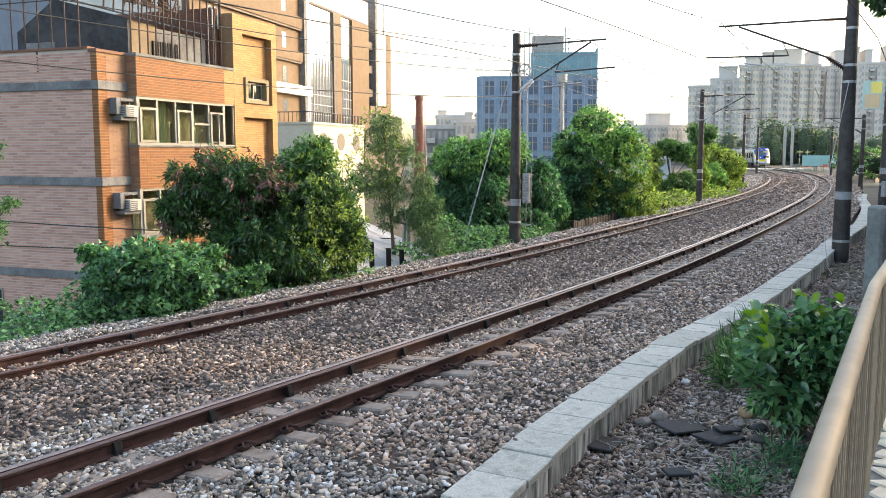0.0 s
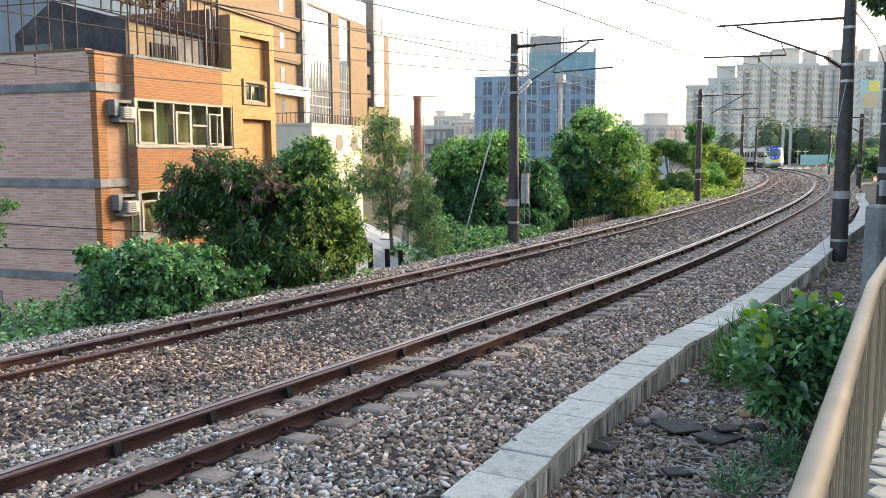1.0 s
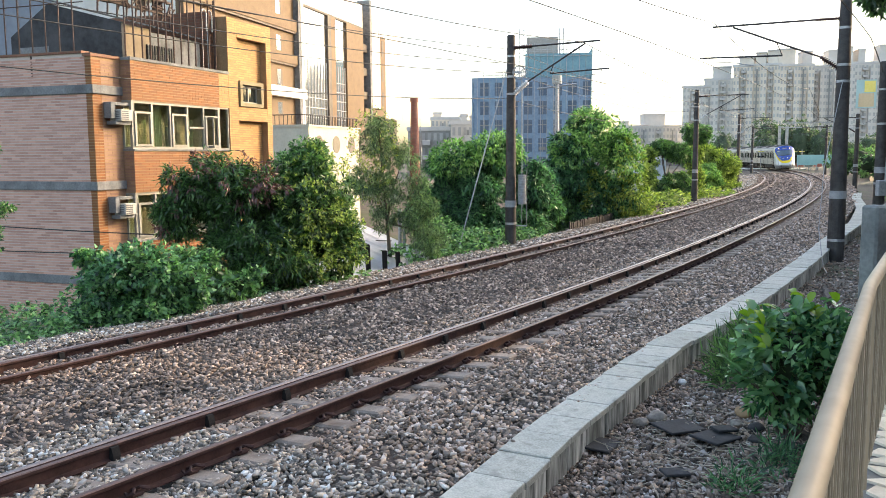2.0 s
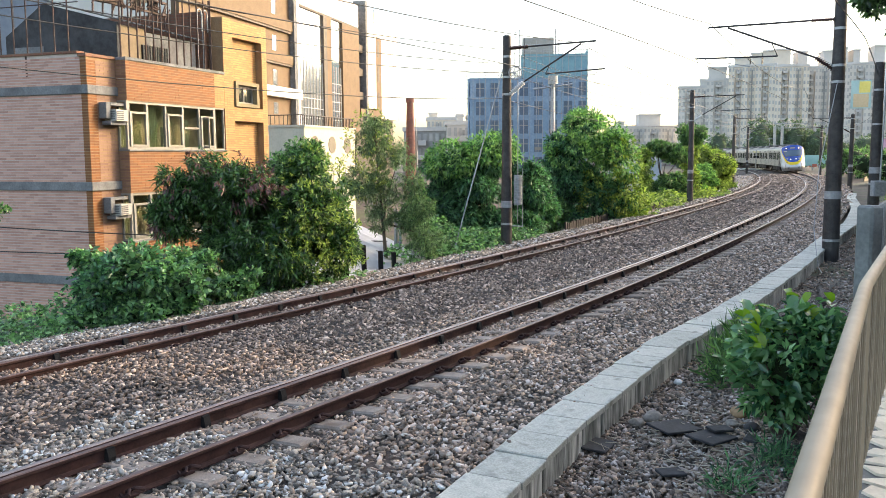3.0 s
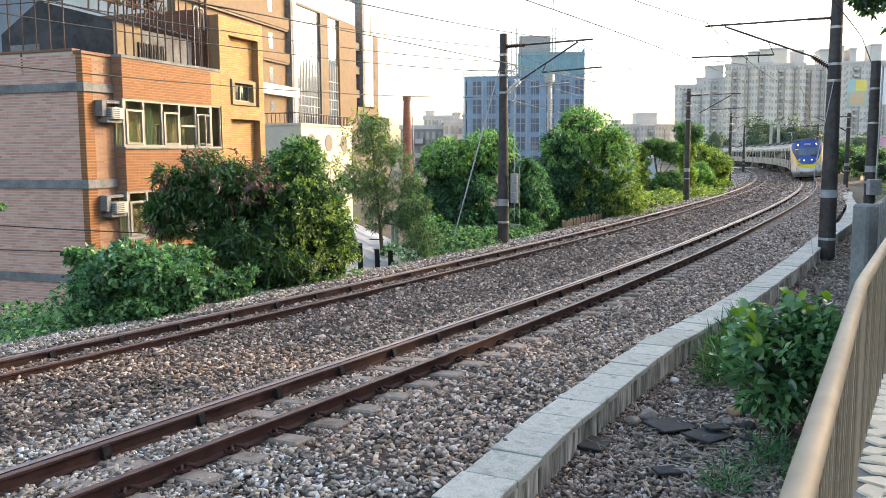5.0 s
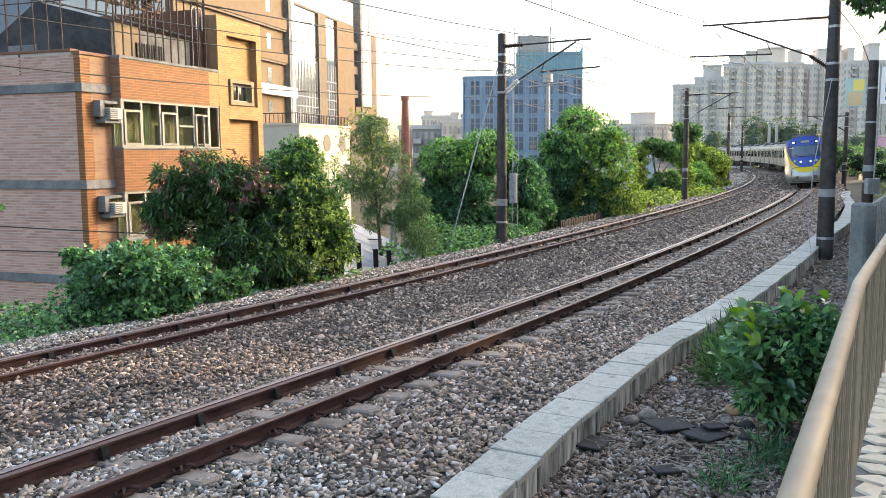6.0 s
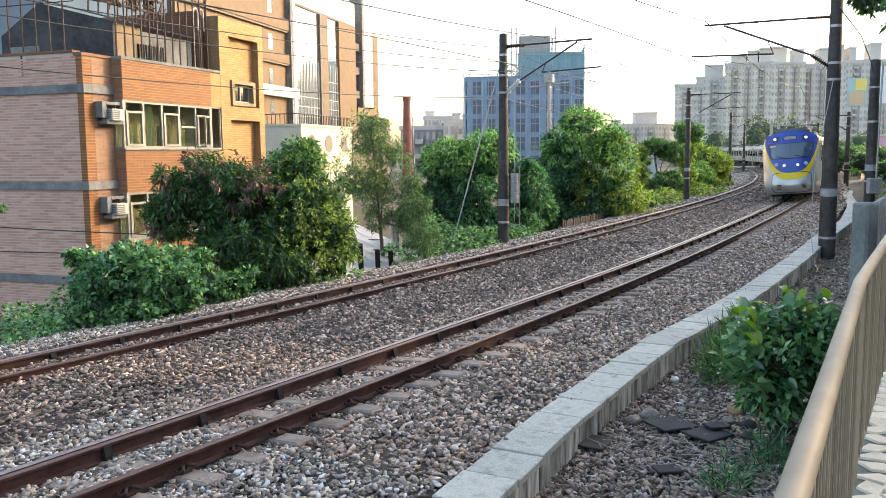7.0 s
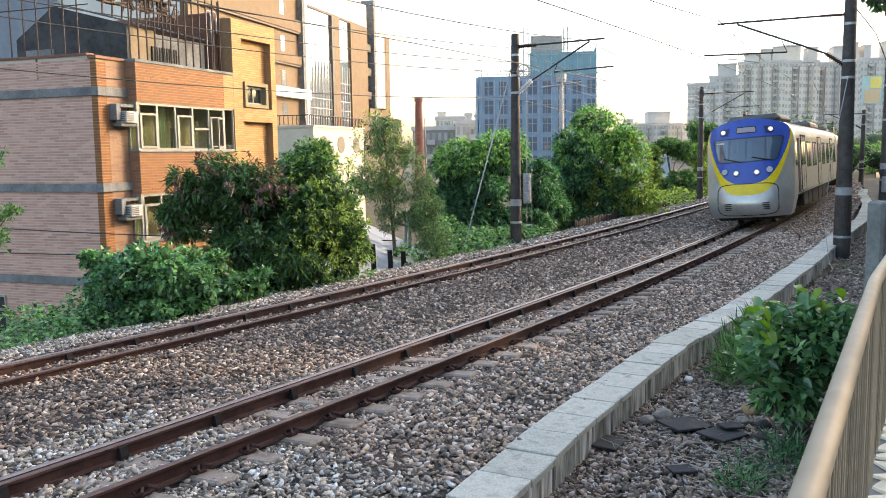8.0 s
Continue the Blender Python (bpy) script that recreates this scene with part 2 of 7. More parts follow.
def rod(bm, a, b, r0, r1=None, seg=8, cap=True):
    """A round bar from a to b."""
    a, b = Vector(a), Vector(b)
    r1 = r0 if r1 is None else r1
    d = b - a
    q = d.to_track_quat("Z", "Y").to_matrix()
    rings = []
    for p, r in ((a, r0), (b, r1)):
        rings.append([bm.verts.new(p + q @ Vector((r * math.cos(i * math.tau / seg), r * math.sin(i * math.tau / seg), 0))) for i in range(seg)])
    for i in range(seg):
        j = (i + 1) % seg
        bm.faces.new((rings[0][i], rings[0][j], rings[1][j], rings[1][i]))
    if cap:
        bm.faces.new(rings[0][::-1])
        bm.faces.new(rings[1])
    return bm


def rods(*rows, seg=8):
    bm = bmesh.new()
    for r in rows:
        rod(bm, *r, seg=seg)
    return bm


def tube(bm, pts, radii, seg=8):
    """A bent round bar through pts."""
    pts = [Vector(p) for p in pts]
    if not isinstance(radii, (list, tuple)):
        radii = [radii] * len(pts)
    rings = []
    for i, p in enumerate(pts):
        d = (pts[min(i + 1, len(pts) - 1)] - pts[max(i - 1, 0)]).normalized()
        side = d.cross(Vector((0, 0, 1)))
        if side.length < 0.05:
            side = d.cross(Vector((0, 1, 0)))
        side.normalize()
        up = side.cross(d)
        rings.append([bm.verts.new(p + radii[i] * (math.cos(k * math.tau / seg) * side + math.sin(k * math.tau / seg) * up)) for k in range(seg)])
    for a, b in zip(rings, rings[1:]):
        for k in range(seg):
            j = (k + 1) % seg
            bm.faces.new((a[k], a[j], b[j], b[k]))
    bm.faces.new(rings[0][::-1])
    bm.faces.new(rings[-1])
    return bm


def sag(a, b, drop, n=14):
    a, b = Vector(a), Vector(b)
    return [a.lerp(b, i / n) - Vector((0, 0, drop * 4 * (i / n) * (1 - i / n))) for i in range(n + 1)]


# ---- the line: centre of the near track, by its curvature ----
S0, S1, DS = -60.0, 460.0, 0.5
_s = np.arange(S0, S1 + DS / 2, DS)
_k = np.interp(_s, [0, 15, 30, 50, 75, 110, 170], [0.00098, 0.00377, 0.00139, 0.00224, 0.00249, 0.00222, 0.00194])
_th = np.concatenate([[0], np.cumsum((_k[1:] + _k[:-1]) / 2 * DS)])
_i0 = int(round(-S0 / DS))
_th += 0.981 - _th[_i0]
_x = np.concatenate([[0], np.cumsum((np.cos(_th[1:]) + np.cos(_th[:-1])) / 2 * DS)])
_y = np.concatenate([[0], np.cumsum((np.sin(_th[1:]) + np.sin(_th[:-1])) / 2 * DS)])
_x += -4.883 - _x[_i0]
_y += 3.984 - _y[_i0]
CANT = 0.083
TRACKS = 4.11


def head(s):
    return float(np.interp(s, _s, _th))


def line(s, u, z=0.0):
    """A point s metres along the near track and u metres to its far side."""
    t = head(s)
    return Vector((float(np.interp(s, _s, _x)) - u * math.sin(t), float(np.interp(s, _s, _y)) + u * math.cos(t), z))


def line_pose(s, u, z):
    return Matrix.Translation(line(s, u, z)) @ Matrix.Rotation(head(s), 4, "Z")


def across(x, y):
    """(s, u) of a place in the plan, for arrays."""
    x, y = np.asarray(x, float), np.asarray(y, float)
    best = np.full(x.shape, 1e18)
    bi = np.zeros(x.shape, int)
    for i in range(0, len(_s), 4):
        d = (x - _x[i]) ** 2 + (y - _y[i]) ** 2
        m = d < best
        best[m], bi[m] = d[m], i
    th = _th[bi]
    du = -(x - _x[bi]) * np.sin(th) + (y - _y[bi]) * np.cos(th)
    ds = (x - _x[bi]) * np.cos(th) + (y - _y[bi]) * np.sin(th)
    return _s[bi] + ds, du


def sweep(name, profile, s_list, mats, closed=True, idx=None, smooth=False):
    """A mesh of the section profile [(u, z)], carried along the line."""
    n = len(profile)
    verts, faces, ids = [], [], []
    for s in s_list:
        t = head(s)
        p = line(s, 0)
        verts += [(p.x - u * math.sin(t), p.y + u * math.cos(t), z) for u, z in profile]
    for a in range(len(s_list) - 1):
        for k in range(n if closed else n - 1):
            j = (k + 1) % n
            faces.append((a * n + k, a * n + j, (a + 1) * n + j, (a + 1) * n + k))
            ids.append(idx[k] if idx else 0)
    if closed:
        faces += [tuple(range(n))[::-1], tuple((len(s_list) - 1) * n + k for k in range(n))]
        ids += [0, 0]
    return mesh_of(name, verts, faces, mats, ids, smooth)


def steps(a, b, near, far):
    """Stations along the line, close together near the camera."""
    out, s = [], a
    while s < b:
        out.append(s)
        s += near if s < 40 else far
    return out + [b]


# ---- ground ----
BED = [(-2.64, -0.11), (-1.3, -0.105), (-0.9, -0.10), (-0.565, -0.12), (0.0, -0.145), (0.565, -0.175), (1.2, -0.16), (2.2, -0.10),
       (3.2, -0.085), (3.55, -0.085), (4.11, -0.16), (4.68, -0.2), (5.3, -0.19), (6.0, -0.27), (7.2, -0.46), (8.2, -0.9)]


def ground_z(s, u):
    """Height of the soil: level by the line, falling to the town behind the far shoulder, a verge under the walkway."""
    fall = np.clip((u - 7.4) / 6.0, 0, 1) * 4.3 * np.clip((95 - s) / 45, 0.06, 1)
    z = np.where(u > 5, -0.62 - fall, np.where(u > -2.6, -0.42, -0.42 + 0.25 * np.clip((-4.2 - u) / 3, 0, 1)))
    return z


def build_ground():
    gx = np.unique(np.concatenate([np.linspace(-3000, -200, 12), np.linspace(-200, -40, 20), np.linspace(-40, 30, 141), np.linspace(30, 120, 91), np.linspace(120, 300, 20), np.linspace(300, 3000, 12)]))
    gy = np.unique(np.concatenate([np.linspace(-3000, -100, 8), np.linspace(-100, -10, 10), np.linspace(-10, 60, 141), np.linspace(60, 200, 80), np.linspace(200, 400, 20), np.linspace(400, 3500, 12)]))
    X, Y = np.meshgrid(gx, gy)
    s, u = across(X, Y)
    Z = ground_z(s, u)
    rng = np.random.default_rng(3)
    Z = Z + np.where((abs(u) > 3.3) & (abs(u) < 60), rng.uniform(-0.03, 0.03, Z.shape), 0)
    w = len(gx)
    verts = np.stack([X.ravel(), Y.ravel(), Z.ravel()], 1).tolist()
    faces = [(r * w + c, r * w + c + 1, (r + 1) * w + c + 1, (r + 1) * w + c) for r in range(len(gy) - 1) for c in range(w - 1)]
    tagged(new("ground", mesh_of("ground", verts, faces, M_SOIL, smooth=True)), "dark bare soil with weeds beside the railway line", "ground", kind="structure")


build_ground()
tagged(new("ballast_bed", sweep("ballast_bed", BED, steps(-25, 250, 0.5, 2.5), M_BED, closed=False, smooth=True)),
       "near-black bed under the ballast, shade between stones put into its colour", "ballast", kind="structure")


# ---- the two tracks ----
def rail_section(u0, top, tilt=0.0):
    half = [(0.0, 0), (0.024, 0), (0.0335, -0.008), (0.0335, -0.032), (0.009, -0.046), (0.0075, -0.128), (0.022, -0.137), (0.0635, -0.146), (0.0635, -0.153)]
    right = [(u0 + a, top + z) for a, z in half]
    left = [(u0 - a, top + z) for a, z in half[:0:-1]]
    return right + left


def build_track(name, u0, zl, label, sleepers_to, s_from):
    track = thing(name, label, "railway track", kind="structure")
    zr = zl + CANT
    st = steps(-25, 250, 0.6, 2.5)
    n = len(rail_section(0, 0))
    head_faces = {0, 1, n - 2, n - 1}
    ids = [1 if k in head_faces else 0 for k in range(n)]
    for nm, u, z, m in (("running_rail", 0.565, zl, M_RAIL_HEAD), ("running_rail", -0.565, zr, M_RAIL_BROWN), ("check_rail", 0.447, zl + 0.004, M_RAIL_BROWN)):
        part_of(nm, sweep(nm, rail_section(u0 + u, z), st, [M_RAIL_RUST, m], idx=ids), track, "rusty brown steel rail with a worn head")
    bm = bmesh.new()
    box(bm, -0.12, 0.12, -1.0, 1.0, -0.17, 0, bevel=0.02)
    me = bpy.data.meshes.new("sleeper")
    bm.to_mesh(me)
    bm.free()
    me.materials.append(M_SLEEPER)
    clip = bmesh.new()
    box(clip, -0.06, 0.06, -0.07, 0.0, 0.0, 0.035, bevel=0.01)
    for sx in (-1, 1):
        tube(clip, [(sx * 0.015, 0.0, 0.045), (sx * 0.03, -0.06, 0.075), (sx * 0.075, -0.11, 0.06), (sx * 0.1, -0.07, 0.035), (sx * 0.085, -0.02, 0.05)], 0.015, 6)
    me_clip = bpy.data.meshes.new("rail_clip")
    clip.to_mesh(me_clip)
    clip.free()
    me_clip.materials.append(M_RAIL_RUST)
    br = bmesh.new()
    vs = [br.verts.new(p) for p in ((-0.04, -0.032, -0.015), (-0.04, -0.012, -0.15), (-0.04, -0.085, -0.152), (-0.04, -0.085, -0.10), (-0.04, -0.062, -0.018),
                                    (0.04, -0.032, -0.015), (0.04, -0.012, -0.15), (0.04, -0.085, -0.152), (0.04, -0.085, -0.10), (0.04, -0.062, -0.018))]
    br.faces.new(vs[:5])
    br.faces.new(vs[:4:-1])
    for k in range(5):
        br.faces.new((vs[k], vs[k + 5], vs[(k + 1) % 5 + 5], vs[(k + 1) % 5]))
    bmesh.ops.recalc_face_normals(br, faces=br.faces)
    me_br = bpy.data.meshes.new("rail_brace")
    br.to_mesh(me_br)
    br.free()
    me_br.materials.append(M_BLACK_IRON)
    tilt = math.atan2(-CANT, 1.13)
    k, s = 0, s_from
    while s < sleepers_to:
        p = line_pose(s, u0, (zl + zr) / 2 - 0.155) @ Matrix.Rotation(tilt, 4, "X") @ pose(0, random.uniform(-.02, .02), random.uniform(-.006, .002), 0, 0, random.uniform(-0.8, 0.8))
        part_of("sleeper", me, track, m=p)
        if s < 26:
            part_of("rail_clip", me_clip, track, m=line_pose(s, u0 - 0.565 - 0.035, zr - 0.15))
        if k % 2 == 0 and s < 60:
            part_of("rail_brace", me_br, track, m=line_pose(s - 0.02, u0 + 0.447, zl))
        k += 1
        s += 0.566
    return track


near_track = build_track("near_track", 0.0, 0.0, "curved railway track with rusty rails and a check rail", 70, -5.05)
far_track = build_track("far_track", TRACKS, -0.055, "curved railway track sunk in ballast with a check rail", 60, -5.2)


# ---- loose ballast stones ----
def pebbles(name, spots, sizes, mat, label, category, rounds=1):
    """Many small angular stones in one mesh. spots: (n, 3) array, sizes: n lengths."""
    if rounds:
        # a drum of two staggered rings of four with blunt caps: 12 faces of three corners
        base = np.array([(0.95, 0.2, -0.5), (-0.2, 0.9, -0.55), (-0.95, -0.2, -0.5), (0.2, -0.9, -0.55), (0.7, 0.75, 0.5), (-0.75, 0.65, 0.6), (-0.7, -0.75, 0.5), (0.75, -0.65, 0.6)], float)
        tri = np.array([(0, 1, 4), (1, 5, 4), (1, 2, 5), (2, 6, 5), (2, 3, 6), (3, 7, 6), (3, 0, 7), (0, 4, 7), (4, 5, 6), (4, 6, 7), (2, 1, 0), (3, 2, 0)])
    else:
        base = np.array([(1, 0, 0), (-1, 0, 0), (0, 1, 0), (0, -1, 0), (0, 0, 1), (0, 0, -1)], float)
        tri = np.array([(0, 2, 4), (2, 1, 4), (1, 3, 4), (3, 0, 4), (2, 0, 5), (1, 2, 5), (3, 1, 5), (0, 3, 5)])
    rng = np.random.default_rng(len(spots))
    n, nv, nt = len(spots), len(base), len(tri)
    v = base[None] * rng.uniform(0.78, 1.2, (n, nv, 1))
    v = v * np.stack([rng.uniform(0.85, 1.4, n), rng.uniform(0.55, 0.92, n), rng.uniform(0.34, 0.66, n)], 1)[:, None, :]
    a, b, c = rng.uniform(0, 6.28, n), rng.normal(0, 0.45, n), rng.normal(0, 0.45, n)
    ca, sa, cb, sb, cc, sc = np.cos(a), np.sin(a), np.cos(b), np.sin(b), np.cos(c), np.sin(c)
    x, y, z = v[..., 0], v[..., 1], v[..., 2]
    y, z = y * cb[:, None] - z * sb[:, None], y * sb[:, None] + z * cb[:, None]
    x, z = x * cc[:, None] + z * sc[:, None], -x * sc[:, None] + z * cc[:, None]
    x, y = x * ca[:, None] - y * sa[:, None], x * sa[:, None] + y * ca[:, None]
    v = np.stack([x, y, z], 2) * (sizes / 2)[:, None, None] + spots[:, None, :]
    f = tri[None] + (np.arange(n) * nv)[:, None, None]
    me = bpy.data.meshes.new(name)
    me.vertices.add(n * nv)
    me.vertices.foreach_set("co", v.astype(np.float32).ravel())
    me.loops.add(n * nt * 3)
    me.loops.foreach_set("vertex_index", f.astype(np.int32).ravel())
    me.polygons.add(n * nt)
    me.polygons.foreach_set("loop_start", np.arange(0, n * nt * 3, 3, dtype=np.int32))
    me.polygons.foreach_set("use_smooth", np.full(n * nt, bool(rounds)))
    me.materials.append(mat)
    me.update(calc_edges=True)
    return tagged(new(name, me), label, category, kind="stuff")


def bed_spots(s0, s1, per_m2, u0, u1, seed, lift=0.0):
    rng = np.random.default_rng(seed)
    n = int((s1 - s0) * (u1 - u0) * per_m2)
    s, u = rng.uniform(s0, s1, n), rng.uniform(u0, u1, n)
    z = np.interp(u, [p[0] for p in BED], [p[1] for p in BED]) + rng.triangular(-0.042, 0.004, 0.04, n) + lift
    z += 0.02 * np.sin(s * 1.7 + u * 2.1) * np.sin(u * 3.3 - s)
    t = np.interp(s, _s, _th)
    keep = np.ones(n, bool)
    for r, w in ((0.565, 0.05), (-0.565, 0.05), (0.447, 0.05), (TRACKS + 0.565, 0.05), (TRACKS + 0.447, 0.05), (TRACKS - 0.565, 0.04)):
        keep &= abs(u - r) > w
    # sleeper ends lie open on the near side of the near track
    ph = (s + 5.05 + 0.283) % 0.566 - 0.283
    keep &= ~((abs(ph) < 0.10) & (u > -0.98) & (u < -0.6) & (rng.uniform(0, 1, n) < 0.5))
    keep &= ~((abs(ph) < 0.10) & (u > -0.45) & (u < 0.3) & (rng.uniform(0, 1, n) < 0.2))
    p = np.stack([np.interp(s, _s, _x) - u * np.sin(t), np.interp(s, _s, _y) + u * np.cos(t), z], 1)
    return p[keep], rng


def scatter_ballast():
    for k, (s0, s1, d, u0, u1, size, rounds) in enumerate([
            (-5, 5, 1200, -2.62, 1.5, 0.058, 1), (5, 12, 950, -2.62, 1.5, 0.062, 1), (12, 22, 560, -2.62, 1.5, 0.078, 0), (22, 48, 230, -2.62, 1.5, 0.11, 0), (48, 120, 45, -2.62, 1.5, 0.2, 0)]):
        p, rng = bed_spots(s0, s1, d, u0, u1, 11 + k)
        pebbles("ballast_stones", p, rng.uniform(0.6, 1.35, len(p)) * size, M_STONE if k == 0 else M_STONE_WARM, "loose grey and tan crushed ballast stones", "ballast", rounds)
    for k, (s0, s1, d, size, rounds) in enumerate([(-5, 9, 760, 0.064, 1), (9, 22, 440, 0.08, 0), (22, 48, 190, 0.115, 0), (48, 120, 40, 0.2, 0)]):
        p, rng = bed_spots(s0, s1, d, 1.5, 5.3, 31 + k)
        pebbles("ballast_stones", p, rng.uniform(0.6, 1.35, len(p)) * size, M_STONE_RUST, "loose brownish ballast stones between the tracks", "ballast", rounds)
        p, rng = bed_spots(s0, s1, d, 5.3, 7.3, 41 + k)
        pebbles("ballast_stones", p, rng.uniform(0.6, 1.35, len(p)) * size, M_STONE, "loose grey ballast stones on the far shoulder", "ballast", rounds)


scatter_ballast()


# ---- trees, bushes and creepers ----
G_DARK = leafy("dark_green_leaves", (0.012, 0.038, 0.014), (0.115, 0.24, 0.075))
G_MID = leafy("mid_green_leaves", (0.02, 0.062, 0.024), (0.20, 0.38, 0.12))
G_BRIGHT = leafy("bright_green_leaves", (0.012, 0.052, 0.03), (0.17, 0.39, 0.19), 0.42, 0.40)
# yellow and lime: own greens of some plants, and painted sun on crown patches
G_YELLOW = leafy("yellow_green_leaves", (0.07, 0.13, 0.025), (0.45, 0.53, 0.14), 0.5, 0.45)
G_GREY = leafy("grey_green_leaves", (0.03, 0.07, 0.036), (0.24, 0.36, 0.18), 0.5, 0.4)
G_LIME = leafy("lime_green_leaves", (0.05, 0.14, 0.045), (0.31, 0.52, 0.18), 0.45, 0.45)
G_VINE = leafy("creeper_leaves", (0.024, 0.08, 0.035), (0.27, 0.50, 0.21), 0.48, 0.35)
G_RED = leafy("reddish_young_leaves", (0.07, 0.03, 0.028), (0.20, 0.085, 0.075), 0.5, 0.2)
# near-black: the shade deep inside crowns is put into this colour
M_CORE = surface("inner_crown_shade", (0.008, 0.018, 0.006), (0.02, 0.04, 0.012), 3, 0.95, 0.6)


def leaves_mesh(name, lobes, clusters, per, length, width, droop, mat, seed, shell=0.55, flat=0.0, open_angle=1.0):
    """Clusters of leaves spread through the outer part of the lobes (x, y, z, rx, ry, rz)."""
    rng = np.random.default_rng(seed)
    vol = np.array([(l[3] * l[4] + l[4] * l[5] + l[3] * l[5]) for l in lobes])
    which = rng.choice(len(lobes), clusters, p=vol / vol.sum())
    d = rng.normal(size=(clusters, 3))
    d /= np.linalg.norm(d, axis=1)[:, None]
    L = np.array(lobes)[which]
    # uneven outline: bumps of the lobe's own
    bump = 1 + 0.16 * np.sin(d[:, 0] * 5 + which * 1.7) * np.cos(d[:, 2] * 6 + which) + rng.normal(0, 0.07, clusters)
    r = (shell + (1 - shell) * rng.uniform(0, 1, clusters) ** 0.6) * bump
    c = L[:, :3] + d * L[:, 3:6] * r[:, None]
    # thin out some patches so that gaps show
    gap = np.sin(c[:, 0] * 3.1 / L[:, 3].clip(0.5)) * np.sin(c[:, 2] * 3.7 / L[:, 5].clip(0.5)) * np.sin(c[:, 1] * 2.9)
    c, d = c[gap > -0.55], d[gap > -0.55]
    n = len(c) * per
    c = np.repeat(c, per, 0) + rng.normal(0, length * 0.25, (n, 3))
    out = np.repeat(d, per, 0) * 0.7 + rng.normal(0, 0.75 * open_angle, (n, 3))
    out[:, 2] = out[:, 2] * (1 - flat) - droop * rng.uniform(0.4, 1.3, n)
    out /= np.linalg.norm(out, axis=1)[:, None]
    side = np.cross(out, rng.normal(size=(n, 3)) * 0.6 + np.array([0, 0, 1.0]))
    side /= np.linalg.norm(side, axis=1)[:, None] + 1e-9
    up = np.cross(side, out)
    ll = length * rng.uniform(0.65, 1.25, n)[:, None]
    ww = width * rng.uniform(0.7, 1.2, n)[:, None] * 0.5
    mid = c + out * ll * 0.45
    v = np.stack([c, mid + side * ww + up * ww * 0.35, c + out * ll - up * ll * 0.12, mid - side * ww + up * ww * 0.35], 1)
    f = np.array([(0, 1, 2), (0, 2, 3)])[None] + (np.arange(n) * 4)[:, None, None]
    me = bpy.data.meshes.new(name)
    me.vertices.add(n * 4)
    me.vertices.foreach_set("co", v.astype(np.float32).ravel())
    me.loops.add(n * 6)
    me.loops.foreach_set("vertex_index", f.astype(np.int32).ravel())
    me.polygons.add(n * 2)
    me.polygons.foreach_set("loop_start", np.arange(0, n * 6, 3, dtype=np.int32))
    me.polygons.foreach_set("use_smooth", np.ones(n * 2, bool))
    me.materials.append(mat)
    me.update(calc_edges=True)
    return me


def lobes_of(rows, deep=0.9):
    """Rows of x, y, z, half width, half height; the depth goes with the width."""
    return [(x, y, z, a, a * deep, b) for x, y, z, a, b in rows]


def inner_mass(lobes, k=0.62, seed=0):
    """The dense inside of a crown, ragged; its dark material stands in for the shade there."""
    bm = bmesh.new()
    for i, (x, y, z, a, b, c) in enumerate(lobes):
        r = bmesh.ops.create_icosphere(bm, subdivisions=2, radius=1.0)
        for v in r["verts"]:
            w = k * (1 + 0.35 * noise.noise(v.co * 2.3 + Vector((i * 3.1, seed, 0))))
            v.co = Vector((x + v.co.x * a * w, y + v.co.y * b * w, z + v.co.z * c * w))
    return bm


def lumpy(lobes, seed):
    """Each lobe with smaller bosses on its outside, so that the crown breaks up into clumps."""
    rng = random.Random(seed * 7 + 1)
    out = []
    for x, y, z, a, b, c in lobes:
        out.append((x, y, z, a * 0.66, b * 0.66, c * 0.66))
        for k in range(12):
            d = Vector((rng.gauss(0, 1), rng.gauss(0, 1), rng.gauss(0.15, 0.9))).normalized()
            f = rng.uniform(0.27, 0.44)
            g = 1 - f * 0.9
            out.append((x + d.x * a * g, y + d.y * b * g, z + d.z * c * g, a * f, b * f, c * f * 0.85))
    return out


